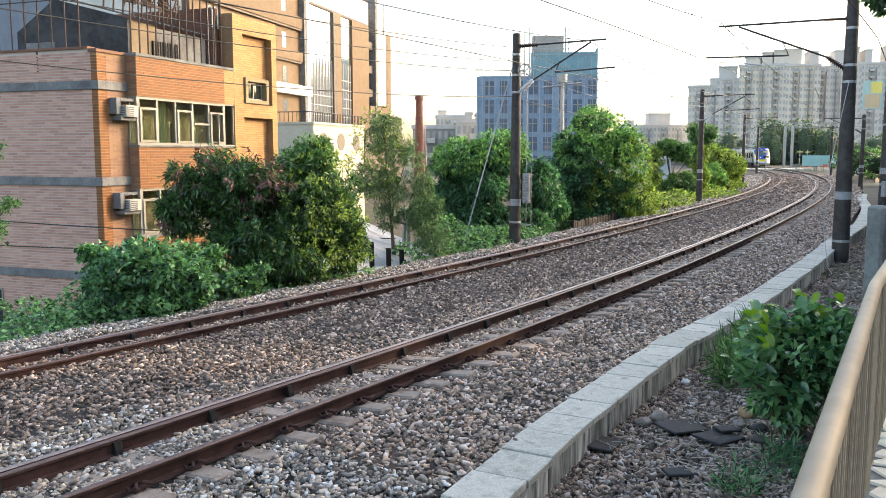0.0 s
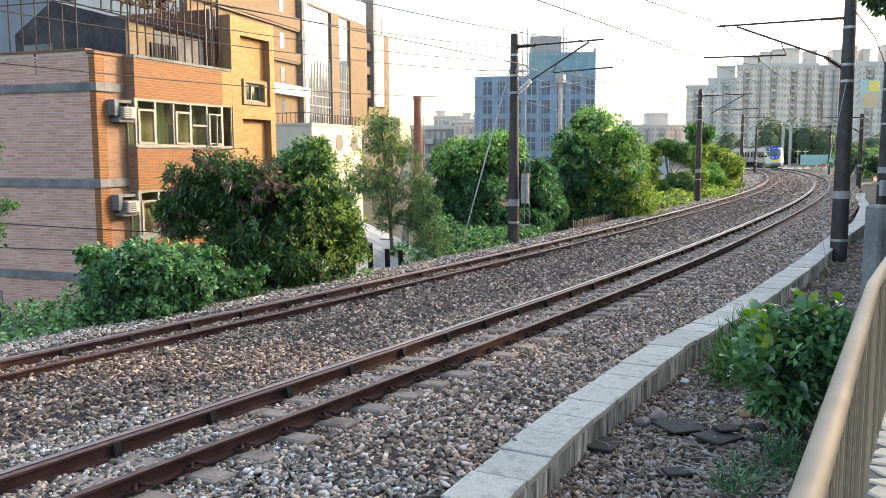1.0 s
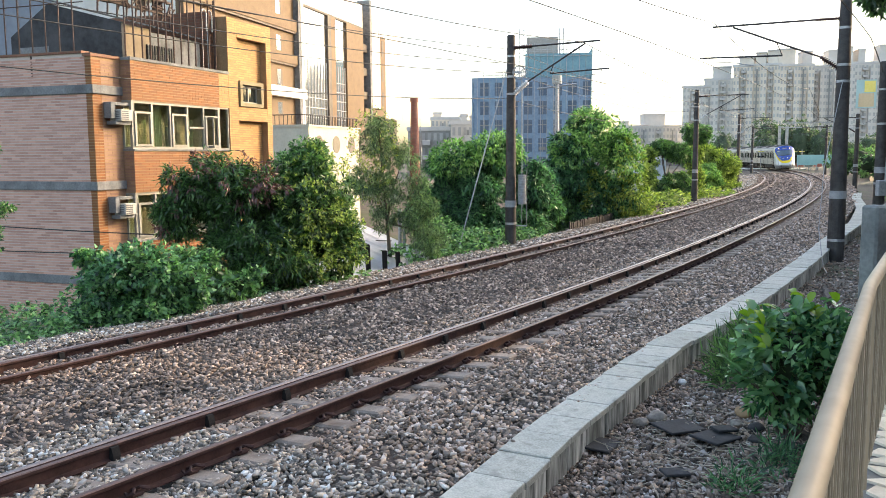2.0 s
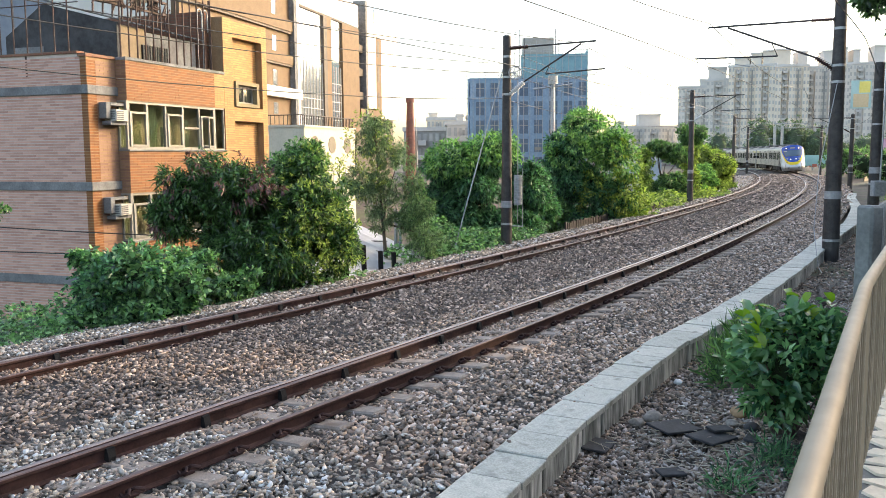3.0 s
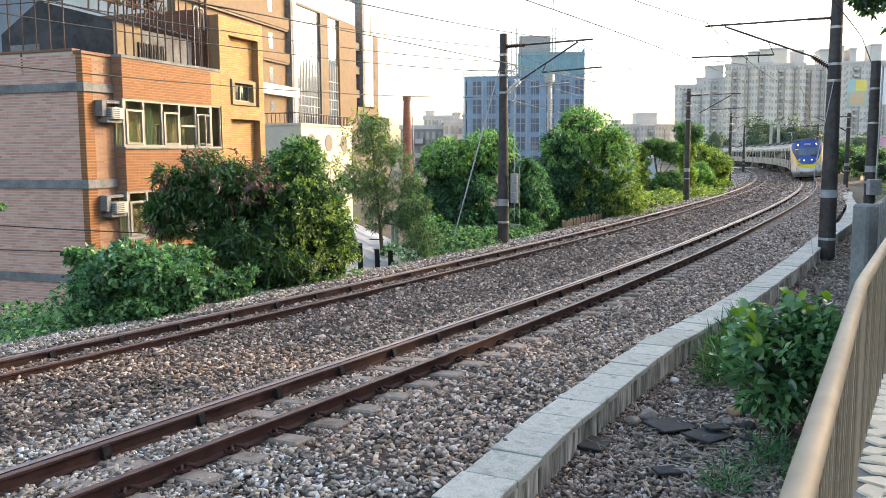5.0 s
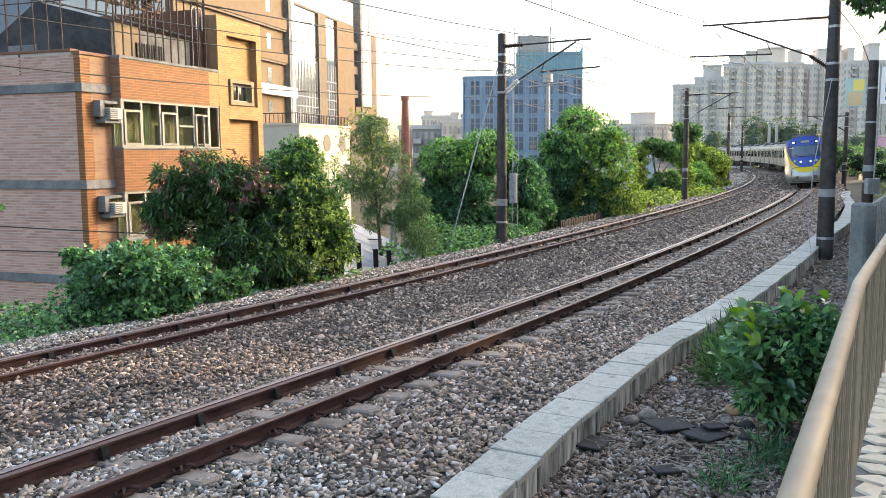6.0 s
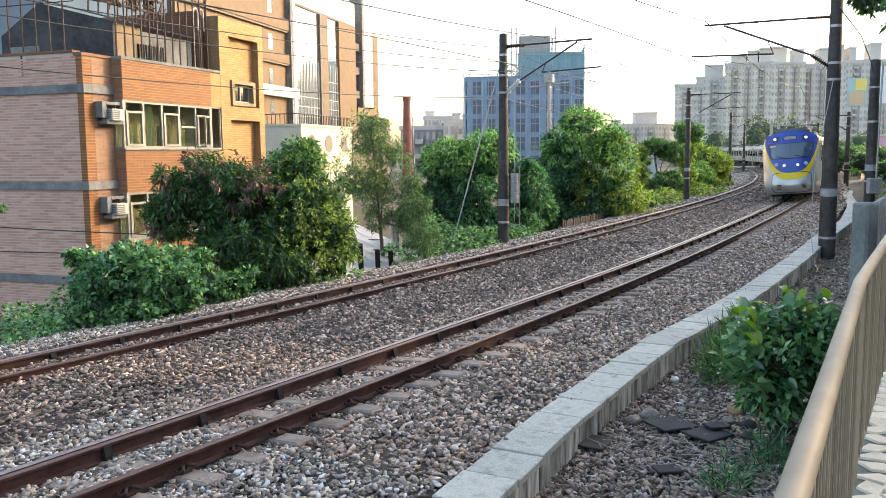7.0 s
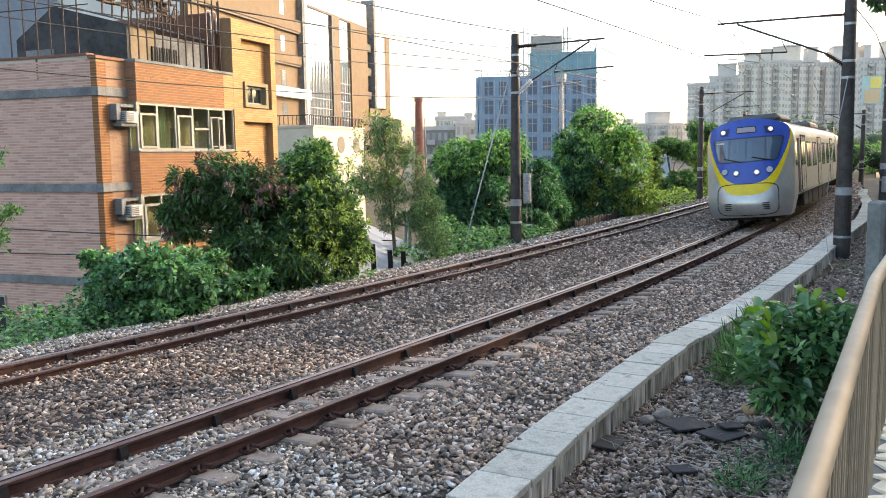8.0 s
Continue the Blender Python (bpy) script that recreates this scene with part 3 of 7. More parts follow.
def tree(name, label, category, rows, base, clusters, per, length, width, droop, mat, seed, trunk=0.09, deep=0.9, extra=(), core=0.42, group=""):
    t = thing(name, label, category, group=group)
    if name == "round_tree":
        rows = [(x, y, z, a * 0.9, b * 0.9) for x, y, z, a, b in rows]
    lobes = lobes_of(rows, deep)
    rng = random.Random(seed)
    bm = bmesh.new()
    base = Vector(base)
    top = max(lobes, key=lambda l: l[2])
    fork = base.lerp(Vector(top[:3]), 0.45) + Vector((rng.uniform(-.1, .1), 0, 0))
    tube(bm, [base - Vector((0, 0, 0.3)), base.lerp(fork, 0.5) + Vector((rng.uniform(-.08, .08), 0, 0)), fork, Vector(top[:3])], [trunk, trunk * 0.8, trunk * 0.6, trunk * 0.15], 8)
    part("trunk", bm, M_BARK, t)
    for l in lobes:
        tip = Vector(l[:3])
        bm = bmesh.new()
        tube(bm, [fork, fork.lerp(tip, 0.5) + Vector((rng.uniform(-.1, .1), rng.uniform(-.1, .1), 0.1)), tip + Vector((0, 0, l[5] * 0.3))], [trunk * 0.5, trunk * 0.3, trunk * 0.1], 6)
        part("limb", bm, M_BARK, t)
    crown = part_of("crown", leaves_mesh("crown", lumpy(lobes, seed), int(clusters * 1.7), per, length, width, droop, mat, seed), t)
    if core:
        part("inner_shade_core", inner_mass(lobes, core, seed), M_CORE, t, smooth=True)
    for k, (nm, rws, n, p, ln, wd, dr, m) in enumerate(extra):
        tagged(part_of(nm, leaves_mesh(nm, lobes_of(rws, deep), n, p, ln, wd, dr, m, seed + 50 + k, shell=0.8), t), kind="stuff")
    return t


# extra yellow and lime leaves paint the low sun onto crown sides
tree("leafy_tree", "dense dark green tree with reddish young shoots behind the ballast shoulder", "tree",
     [(-5.68, 20.0, 1.85, 0.9, 0.9), (-4.74, 20.2, 1.65, 1.27, 1.27), (-3.01, 20.0, 1.31, 1.14, 1.21), (-4.1, 19.8, 0.37, 1.68, 1.01), (-2.35, 20.0, 0.5, 0.6, 0.87), (-6.2, 20.0, 1.04, 0.6, 0.74)],
     (-4.3, 20.6, -1.3), 2600, 9, 0.17, 0.05, 0.55, G_DARK, 1, 0.12,
     extra=(("reddish_foliage", [(-5.75, 19.7, 2.2, 0.75, 0.5), (-4.5, 19.2, 2.1, 0.8, 0.6), (-6.3, 19.6, 1.3, 0.35, 0.6), (-3.9, 19.1, 1.9, 0.5, 0.5)], 80, 9, 0.17, 0.045, 1.0, G_RED),
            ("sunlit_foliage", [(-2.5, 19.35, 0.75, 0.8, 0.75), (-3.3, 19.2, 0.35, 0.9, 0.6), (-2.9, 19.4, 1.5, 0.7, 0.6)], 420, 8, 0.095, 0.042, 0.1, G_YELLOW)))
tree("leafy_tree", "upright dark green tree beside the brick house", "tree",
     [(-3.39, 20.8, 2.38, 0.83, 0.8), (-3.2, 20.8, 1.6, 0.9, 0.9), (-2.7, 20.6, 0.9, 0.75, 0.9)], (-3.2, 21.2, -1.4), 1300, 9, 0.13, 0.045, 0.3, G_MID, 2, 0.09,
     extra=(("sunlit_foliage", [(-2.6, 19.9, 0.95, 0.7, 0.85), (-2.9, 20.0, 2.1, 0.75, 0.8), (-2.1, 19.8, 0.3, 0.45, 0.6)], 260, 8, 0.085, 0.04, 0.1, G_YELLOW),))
tree("shrub", "broad light green shrub grown over with creepers", "shrub",
     [(-6.13, 15.5, 0.35, 0.62, 0.52), (-5.39, 15.5, 0.45, 0.88, 0.62), (-4.67, 15.5, 0.24, 0.57, 0.62), (-5.94, 15.3, -0.18, 0.78, 0.42), (-6.48, 15.6, 0.77, 0.31, 0.29), (-5.1, 15.3, -0.18, 0.83, 0.42), (-4.35, 17.6, -0.1, 0.7, 0.6), (-5.1, 17.6, 0.15, 0.6, 0.7)],
     (-5.5, 15.7, -1.0), 1500, 7, 0.12, 0.085, 0.25, G_VINE, 3, 0.05,
     extra=(("young_foliage", [(-6.1, 15.0, 0.3, 0.45, 0.3), (-5.4, 15.0, 0.7, 0.6, 0.35)], 150, 8, 0.12, 0.07, 0.1, G_BRIGHT),))
tree("feathery_tree", "slim grey-green tree with drooping feathery leaves", "tree",
     [(-1.73, 25.0, 3.15, 0.6, 0.8), (-1.07, 25.0, 2.16, 0.8, 1.01), (-2.16, 25.2, 1.82, 0.87, 0.64), (-0.65, 25.0, 0.99, 0.6, 1.09), (-1.58, 25.0, 0.82, 0.47, 0.67), (-0.24, 24.8, 0.14, 0.67, 0.5)],
     (-1.3, 25.3, -1.4), 900, 9, 0.15, 0.026, 0.7, G_GREY, 4, 0.08, core=0,
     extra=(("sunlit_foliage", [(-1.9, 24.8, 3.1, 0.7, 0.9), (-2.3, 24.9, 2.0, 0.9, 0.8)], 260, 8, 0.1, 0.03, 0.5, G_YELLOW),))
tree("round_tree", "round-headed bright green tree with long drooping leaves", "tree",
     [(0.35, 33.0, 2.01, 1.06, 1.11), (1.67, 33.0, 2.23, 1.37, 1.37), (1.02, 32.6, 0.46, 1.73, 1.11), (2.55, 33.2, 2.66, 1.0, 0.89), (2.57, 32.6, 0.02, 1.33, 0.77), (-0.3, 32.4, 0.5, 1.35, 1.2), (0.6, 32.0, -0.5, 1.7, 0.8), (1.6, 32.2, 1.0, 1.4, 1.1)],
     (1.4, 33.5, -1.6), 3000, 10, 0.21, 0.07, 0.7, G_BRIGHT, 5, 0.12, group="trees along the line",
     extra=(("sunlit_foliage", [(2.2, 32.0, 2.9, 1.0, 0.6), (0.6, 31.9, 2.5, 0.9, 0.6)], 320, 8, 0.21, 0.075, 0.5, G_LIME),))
tree("round_tree", "bright green drooping-leaved tree beside a mast", "tree",
     [(3.56, 33.5, 1.24, 1.06, 1.59), (4.3, 34.5, 0.6, 0.9, 1.2), (3.4, 33.0, -0.3, 1.3, 0.9)], (3.7, 34, -1.6), 1700, 10, 0.21, 0.07, 0.7, G_BRIGHT, 6, 0.1, group="trees along the line")
tree("round_tree", "tall bright green tree with a domed crown of drooping leaves", "tree",
     [(7.05, 40.0, 4.12, 1.0, 0.75), (6.05, 40.0, 2.75, 1.25, 1.15), (8.1, 40.0, 2.8, 1.25, 1.15), (6.0, 39.6, 0.95, 1.5, 1.35), (7.2, 39.9, 1.5, 1.1, 0.9), (8.2, 39.6, 0.6, 1.5, 1.15), (7.2, 39.3, -0.3, 1.7, 0.8)],
     (7.0, 40.5, -1.6), 3400, 10, 0.22, 0.075, 0.7, G_BRIGHT, 7, 0.14, group="trees along the line",
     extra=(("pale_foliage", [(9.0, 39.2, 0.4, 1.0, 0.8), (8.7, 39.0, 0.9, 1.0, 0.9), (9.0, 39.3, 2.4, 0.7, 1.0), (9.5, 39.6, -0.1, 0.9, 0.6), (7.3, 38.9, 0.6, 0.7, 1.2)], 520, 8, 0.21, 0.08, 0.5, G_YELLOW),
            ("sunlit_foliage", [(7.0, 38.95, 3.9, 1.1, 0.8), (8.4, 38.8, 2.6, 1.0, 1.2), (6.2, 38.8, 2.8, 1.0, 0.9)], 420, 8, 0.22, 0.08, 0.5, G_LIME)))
tree("shrub", "dark green shrub under the domed tree", "shrub", [(5.13, 39.0, -0.13, 1.13, 1.07), (9.42, 40.5, 0.22, 0.75, 0.59)], (5.4, 39.3, -1.2), 700, 9, 0.24, 0.075, 0.5, G_MID, 8, 0.06)
tree("spreading_tree", "flat-topped green tree with a slender trunk", "tree",
     [(14.5, 55.0, 2.98, 1.18, 0.5), (15.43, 55.0, 2.69, 0.92, 0.7), (16.2, 55.4, 2.5, 0.6, 0.4)], (15.2, 55.3, -0.9), 900, 8, 0.22, 0.07, 0.2, G_MID, 9, 0.08, core=0.45)
tree("young_tree", "slender yellow-green sapling beside the line", "tree", [(13.51, 54.0, 2.2, 0.6, 0.8), (13.5, 54.0, 0.9, 0.6, 1.0)], (13.5, 54.2, -0.9), 280, 8, 0.2, 0.07, 0.4, G_YELLOW, 10, 0.05, core=0.3)
tree("shrub", "rounded green shrub behind the shoulder", "shrub", [(15.49, 54.5, 0.68, 1.29, 0.8), (14.4, 54, 0.2, 0.9, 0.6)], (15.3, 54.8, -0.8), 700, 8, 0.2, 0.08, 0.4, G_MID, 11, 0.06)
tree("young_tree", "yellow-green tree catching the low sun", "tree",
     [(21.82, 72.0, 4.14, 1.45, 1.26), (22.3, 72.2, 2.6, 1.3, 1.2)], (22.0, 72.4, -0.8), 900, 8, 0.26, 0.09, 0.3, G_MID, 12, 0.1, core=0.45)
tree("shrub", "bushy yellow-green shrub catching the low sun", "shrub",
     [(23.25, 71.0, 1.85, 1.74, 1.64), (24.81, 72.0, 1.28, 0.97, 1.26), (23.65, 71.5, 0.08, 1.93, 0.58)], (23.5, 71.6, -0.8), 1300, 8, 0.26, 0.09, 0.3, G_YELLOW, 13, 0.08, core=0.5)


tree("young_tree", "slender yellow-green sapling in front of a pale shed", "tree", [(17.3, 57.0, 2.3, 0.7, 0.9), (17.2, 57.0, 1.0, 0.9, 0.9)], (17.3, 57.2, -0.9), 480, 8, 0.2, 0.07, 0.4, G_YELLOW, 14, 0.05, core=0.3)
tree("shrub", "low green shrub beside the line", "shrub", [(18.6, 60.0, 0.6, 1.2, 0.9), (19.8, 62.0, 0.9, 1.1, 1.1)], (18.8, 60.4, -0.8), 800, 8, 0.2, 0.08, 0.4, G_LIME, 15, 0.06)


def creepers(label, rows, clusters, length, mat, seed):
    lobes = lobes_of(rows, 1.4)
    me = leaves_mesh("creeper", lobes, clusters, 6, length, length * 0.75, 0.2, mat, seed, shell=0.3, flat=0.5)
    return tagged(new("creeper", me), label, "creeper", kind="stuff")


creepers("low green creeper covering the embankment edge", [(-7.06, 14.2, -0.42, 0.9, 0.25), (-7.9, 13.8, -0.6, 0.9, 0.22), (-6.42, 14.6, -0.3, 0.7, 0.28), (-8.6, 15.5, -0.6, 1.4, 0.4), (-7.4, 16.5, -0.5, 1.2, 0.4)], 900, 0.10, G_VINE, 21)
creepers("green creeper and weeds at the foot of the trees", [(-4.8, 19.0, -0.55, 1.0, 0.26), (-3.31, 20.0, -0.4, 1.2, 0.32), (-1.95, 20.6, -0.5, 1.0, 0.2), (-3.71, 19.8, -0.1, 0.67, 0.48), (-5.9, 17.6, -0.5, 1.0, 0.3)], 1000, 0.12, G_VINE, 22)
creepers("tangled creeper between the trees and the mast", [(-0.8, 26.0, -0.42, 1.2, 0.33), (0.66, 27.0, -0.2, 1.3, 0.4), (1.5, 28.4, -0.1, 0.9, 0.3), (-0.07, 27.5, 0.25, 0.6, 0.47), (3.0, 30.5, -0.3, 1.0, 0.35)], 900, 0.14, G_VINE, 23)
creepers("yellow-green weeds beside the line", [(12.48, 48.0, -0.2, 1.5, 0.35), (13.89, 50.0, 0.0, 1.2, 0.42), (11.52, 47.0, 0.1, 0.9, 0.5), (17.5, 56, -0.2, 1.6, 0.5), (19.5, 60, -0.2, 1.6, 0.5)], 900, 0.2, G_YELLOW, 24)


# ---- buildings ----
M_BRICK = brickwork("orange_brick_tiles", (0.24, 0.10, 0.055), (0.16, 0.062, 0.036), (0.16, 0.10, 0.07), 0.40, 0.115, 0.016)
M_BRICK_PALE = brickwork("pale_pink_brick_tiles", (0.50, 0.36, 0.31), (0.34, 0.17, 0.13), (0.62, 0.53, 0.47), 0.40, 0.115, 0.016)
M_BRICK_YELLOW = brickwork("yellow_brick_tiles", (0.33, 0.20, 0.085), (0.25, 0.14, 0.055), (0.24, 0.13, 0.065), 0.40, 0.115, 0.015)
TILE_L, TILE_H = 0.36, 0.09


def tile_pair(name, c1, c2):
    """The same tile colour for single tiles and for the joined rest."""
    return (surface(name, c2, c1, 9, 0.7, 0.15, objvar=0.75), surface(name + "_field", c2, c1, 9, 0.7, 0.15, island=0.75))


T_ORANGE = tile_pair("orange_facing_tile", (0.255, 0.092, 0.020), (0.15, 0.048, 0.012))
# orange tile turned mauve-brown: shade beside the bay is put into the colour
T_ORANGE_SHADE = tile_pair("shaded_orange_tile", (0.30, 0.175, 0.115), (0.19, 0.098, 0.07))
T_PINK = tile_pair("pink_facing_tile", (0.59, 0.35, 0.28), (0.35, 0.178, 0.14))
T_YELLOW = tile_pair("yellow_facing_tile", (0.47, 0.26, 0.095), (0.33, 0.17, 0.06))
M_JOINT_PALE = surface("pale_mortar", (0.44, 0.365, 0.32), (0.54, 0.46, 0.405), 4, 0.9, 0.2)
M_JOINT_TAN = surface("tan_mortar", (0.23, 0.14, 0.075), (0.31, 0.20, 0.11), 4, 0.9, 0.2)


def facing(parent, axis, plane, a0, a1, z0, z1, mats, singles=0, from_a=0.0):
    """Running-bond facing tiles, 7 mm proud, on a wall face: axis "x" looks towards -y, axis "y" towards -x.
    The first `singles` tiles above z = 1.9 are objects of their own, the rest is one mesh."""
    verts, faces = [], []
    single = None
    made = 0
    rows = int((z1 - z0) / TILE_H)
    for r in range(rows):
        z = z0 + r * TILE_H
        a = a0 - (TILE_L / 2 if r % 2 else 0)
        while a < a1 - 0.02:
            b0, b1 = max(a, a0) + 0.0025, min(a + TILE_L, a1) - 0.0025
            a += TILE_L
            if b1 - b0 < 0.03:
                continue
            c0, c1, d0, d1 = z + 0.012, z + TILE_H - 0.012, plane - 0.007, plane
            if made < singles and z > 1.9 and b1 - b0 > TILE_L - 0.02:
                if single is None:
                    single = boxes((-0.0035, 0.0035, -TILE_L / 2 + 0.0025, TILE_L / 2 - 0.0025, -TILE_H / 2 + 0.012, TILE_H / 2 - 0.012)) if axis == "y" else boxes((-TILE_L / 2 + 0.0025, TILE_L / 2 - 0.0025, -0.0035, 0.0035, -TILE_H / 2 + 0.012, TILE_H / 2 - 0.012))
                    me = bpy.data.meshes.new("brick")
                    single.to_mesh(me)
                    single.free()
                    me.materials.append(mats[0])
                mid = (b0 + b1) / 2
                part_of("brick", me, parent, m=pose(plane - 0.0035, mid, (c0 + c1) / 2) if axis == "y" else pose(mid, plane - 0.0035, (c0 + c1) / 2))
                made += 1
                continue
            k = len(verts)
            quad = ((b0, c0), (b1, c0), (b1, c1), (b0, c1))
            for d in (d0, d1):
                verts += [(d, p, q) if axis == "y" else (p, d, q) for p, q in quad]
            faces += [(k, k + 1, k + 2, k + 3), (k, k + 4, k + 5, k + 1), (k + 1, k + 5, k + 6, k + 2), (k + 2, k + 6, k + 7, k + 3), (k + 3, k + 7, k + 4, k)]
    ob = part_of("brick_facing", mesh_of("brick_facing", verts, faces, mats[1]), parent)
    tagged(ob, kind="stuff")
    return ob


M_BAND = surface("grey_concrete_band", (0.12, 0.125, 0.13), (0.22, 0.225, 0.23), 3, 0.85, 0.2, stain=(0.07, 0.07, 0.075), stain_scale=1.2)
M_WHITE_FRAME = surface("white_window_frame", (0.21, 0.20, 0.18), (0.28, 0.27, 0.24), 5, 0.4, 0)
M_GLASS = glassy("window_glass", (0.03, 0.035, 0.032), 0.04)
M_CURTAIN = surface("pale_curtain", (0.55, 0.58, 0.36), (0.74, 0.75, 0.52), 3, 0.9, 0.1, stretch=(8, 8, 0.4))
M_TAR = surface("tarred_wall", (0.018, 0.019, 0.022), (0.05, 0.052, 0.057), 1.2, 0.85, 0.3, stain=(0.10, 0.102, 0.108), stain_scale=0.7)
M_CREAM = surface("cream_render", (0.22, 0.165, 0.10), (0.29, 0.22, 0.14), 2, 0.85, 0.1, stain=(0.17, 0.13, 0.09), stain_scale=0.8)
M_SHEET = surface("corrugated_sheet", (0.11, 0.118, 0.12), (0.19, 0.20, 0.20), 3, 0.6, 0.1, stain=(0.18, 0.15, 0.12))
M_RUST = surface("rusty_bar", (0.03, 0.017, 0.014), (0.075, 0.04, 0.03), 10, 0.75, 0.2)
M_AC = surface("grey_air_conditioner", (0.32, 0.32, 0.30), (0.44, 0.44, 0.41), 6, 0.6, 0.05)
M_TAN = surface("tan_cladding", (0.115, 0.070, 0.036), (0.15, 0.094, 0.050), 1.5, 0.7, 0.05)
M_WHITE_WALL = surface("white_render", (0.58, 0.57, 0.54), (0.68, 0.67, 0.64), 0.6, 0.75, 0.05, stain=(0.52, 0.51, 0.48), stain_scale=0.2)
M_BROWN = surface("brown_cladding", (0.06, 0.045, 0.035), (0.11, 0.085, 0.07), 1.5, 0.6, 0.05)
M_MIRROR = mirror_glass("reflective_curtain_wall", (0.80, 0.80, 0.76), 0.05)
M_RED_BRICK = brickwork("old_red_brick", (0.25, 0.09, 0.065), (0.18, 0.065, 0.05), (0.16, 0.12, 0.1), 0.3, 0.1, 0.01)

def clear_pane(name, tint, share=0.25):
    """A thin pane: mostly clear, partly mirroring."""
    m = bpy.data.materials.new(name)
    m.use_nodes = True
    n, l = m.node_tree.nodes, m.node_tree.links
    t, g, x = n.new("ShaderNodeBsdfTransparent"), n.new("ShaderNodeBsdfGlossy"), n.new("ShaderNodeMixShader")
    t.inputs["Color"].default_value = rgb(tint)
    g.inputs["Roughness"].default_value = 0.03
    x.inputs[0].default_value = share
    l.new(t.outputs[0], x.inputs[1])
    l.new(g.outputs[0], x.inputs[2])
    l.new(x.outputs[0], n["Material Output"].inputs["Surface"])
    return m


M_CLEAR = clear_pane("clear_window_pane", (0.90, 0.93, 0.90), 0.14)
M_SURROUND = surface("olive_window_surround", (0.20, 0.16, 0.09), (0.27, 0.22, 0.13), 3, 0.8, 0.1)
M_ROOM = surface("pale_room_wall", (0.40, 0.33, 0.20), (0.52, 0.43, 0.28), 1, 0.9, 0)
# local frame of the brick house: x along the sunny front, y into the house, z up
HOUSE = Matrix.Translation((-10.9, 27.0, 0)) @ Matrix.Rotation(math.atan2(0.938, 0.346), 4, "Z")


def framed_window(parent, x0, x1, y, z0, z1, cols, transom=0.0, bar=0.05, glass=None, frame=None, curtain=False, name="window"):
    """A window whose outer face lies in the plane y (local), looking towards -y: frame bars, panes set back, optional curtain."""
    fr = boxes((x0, x1, y, y + 0.09, z0, z0 + bar), (x0, x1, y, y + 0.09, z1 - bar, z1))
    for i in range(cols + 1):
        xc = x0 + (x1 - x0) * i / cols
        a, b = (xc - bar / 2, xc + bar / 2) if 0 < i < cols else ((xc, xc + bar) if i == 0 else (xc - bar, xc))
        box(fr, a, b, y + 0.002, y + 0.088, z0 + bar, z1 - bar)
    if transom:
        box(fr, x0 + bar, x1 - bar, y + 0.004, y + 0.086, z1 - transom - bar, z1 - transom)
    win = part(name, fr, frame or M_WHITE_FRAME, parent)
    for i in range(cols):
        a, b = x0 + (x1 - x0) * i / cols + bar / 2, x0 + (x1 - x0) * (i + 1) / cols - bar / 2
        part("pane", boxes((a, b, y + 0.05, y + 0.06, z0 + bar, z1 - bar)), glass or M_GLASS, win)
    return win


def ac_unit(x, y, z):
    """A window air conditioner in a concrete bracket."""
    t = thing("air_conditioner", "boxy grey air conditioner in a concrete wall bracket", "air conditioner", HOUSE @ pose(x, y, z), group="wall air conditioners")
    br = part("bracket", boxes((-0.42, -0.22, -0.32, -0.02, -0.12, 0.4), bevel=0.01), M_BAND, t)
    part("hood", boxes((-0.22, 0.42, -0.32, -0.02, 0.3, 0.4), bevel=0.01), M_BAND, br)
    part("shelf", boxes((-0.3, 0.42, -0.38, -0.02, -0.32, -0.2), bevel=0.01), M_BAND, br)
    unit = part("housing", boxes((-0.18, 0.36, -0.5, -0.04, -0.2, 0.17), bevel=0.015), M_AC, t)
    for k in range(5):
        part("grille_slat", boxes((-0.15, 0.16, -0.512, -0.502, -0.16 + k * 0.062, -0.125 + k * 0.062)), M_BAND, unit)
    for k in range(5):
        part("side_slat", boxes((-0.192, -0.182, -0.44, -0.2, -0.14 + k * 0.058, -0.11 + k * 0.058)), M_BAND, unit)
    return t


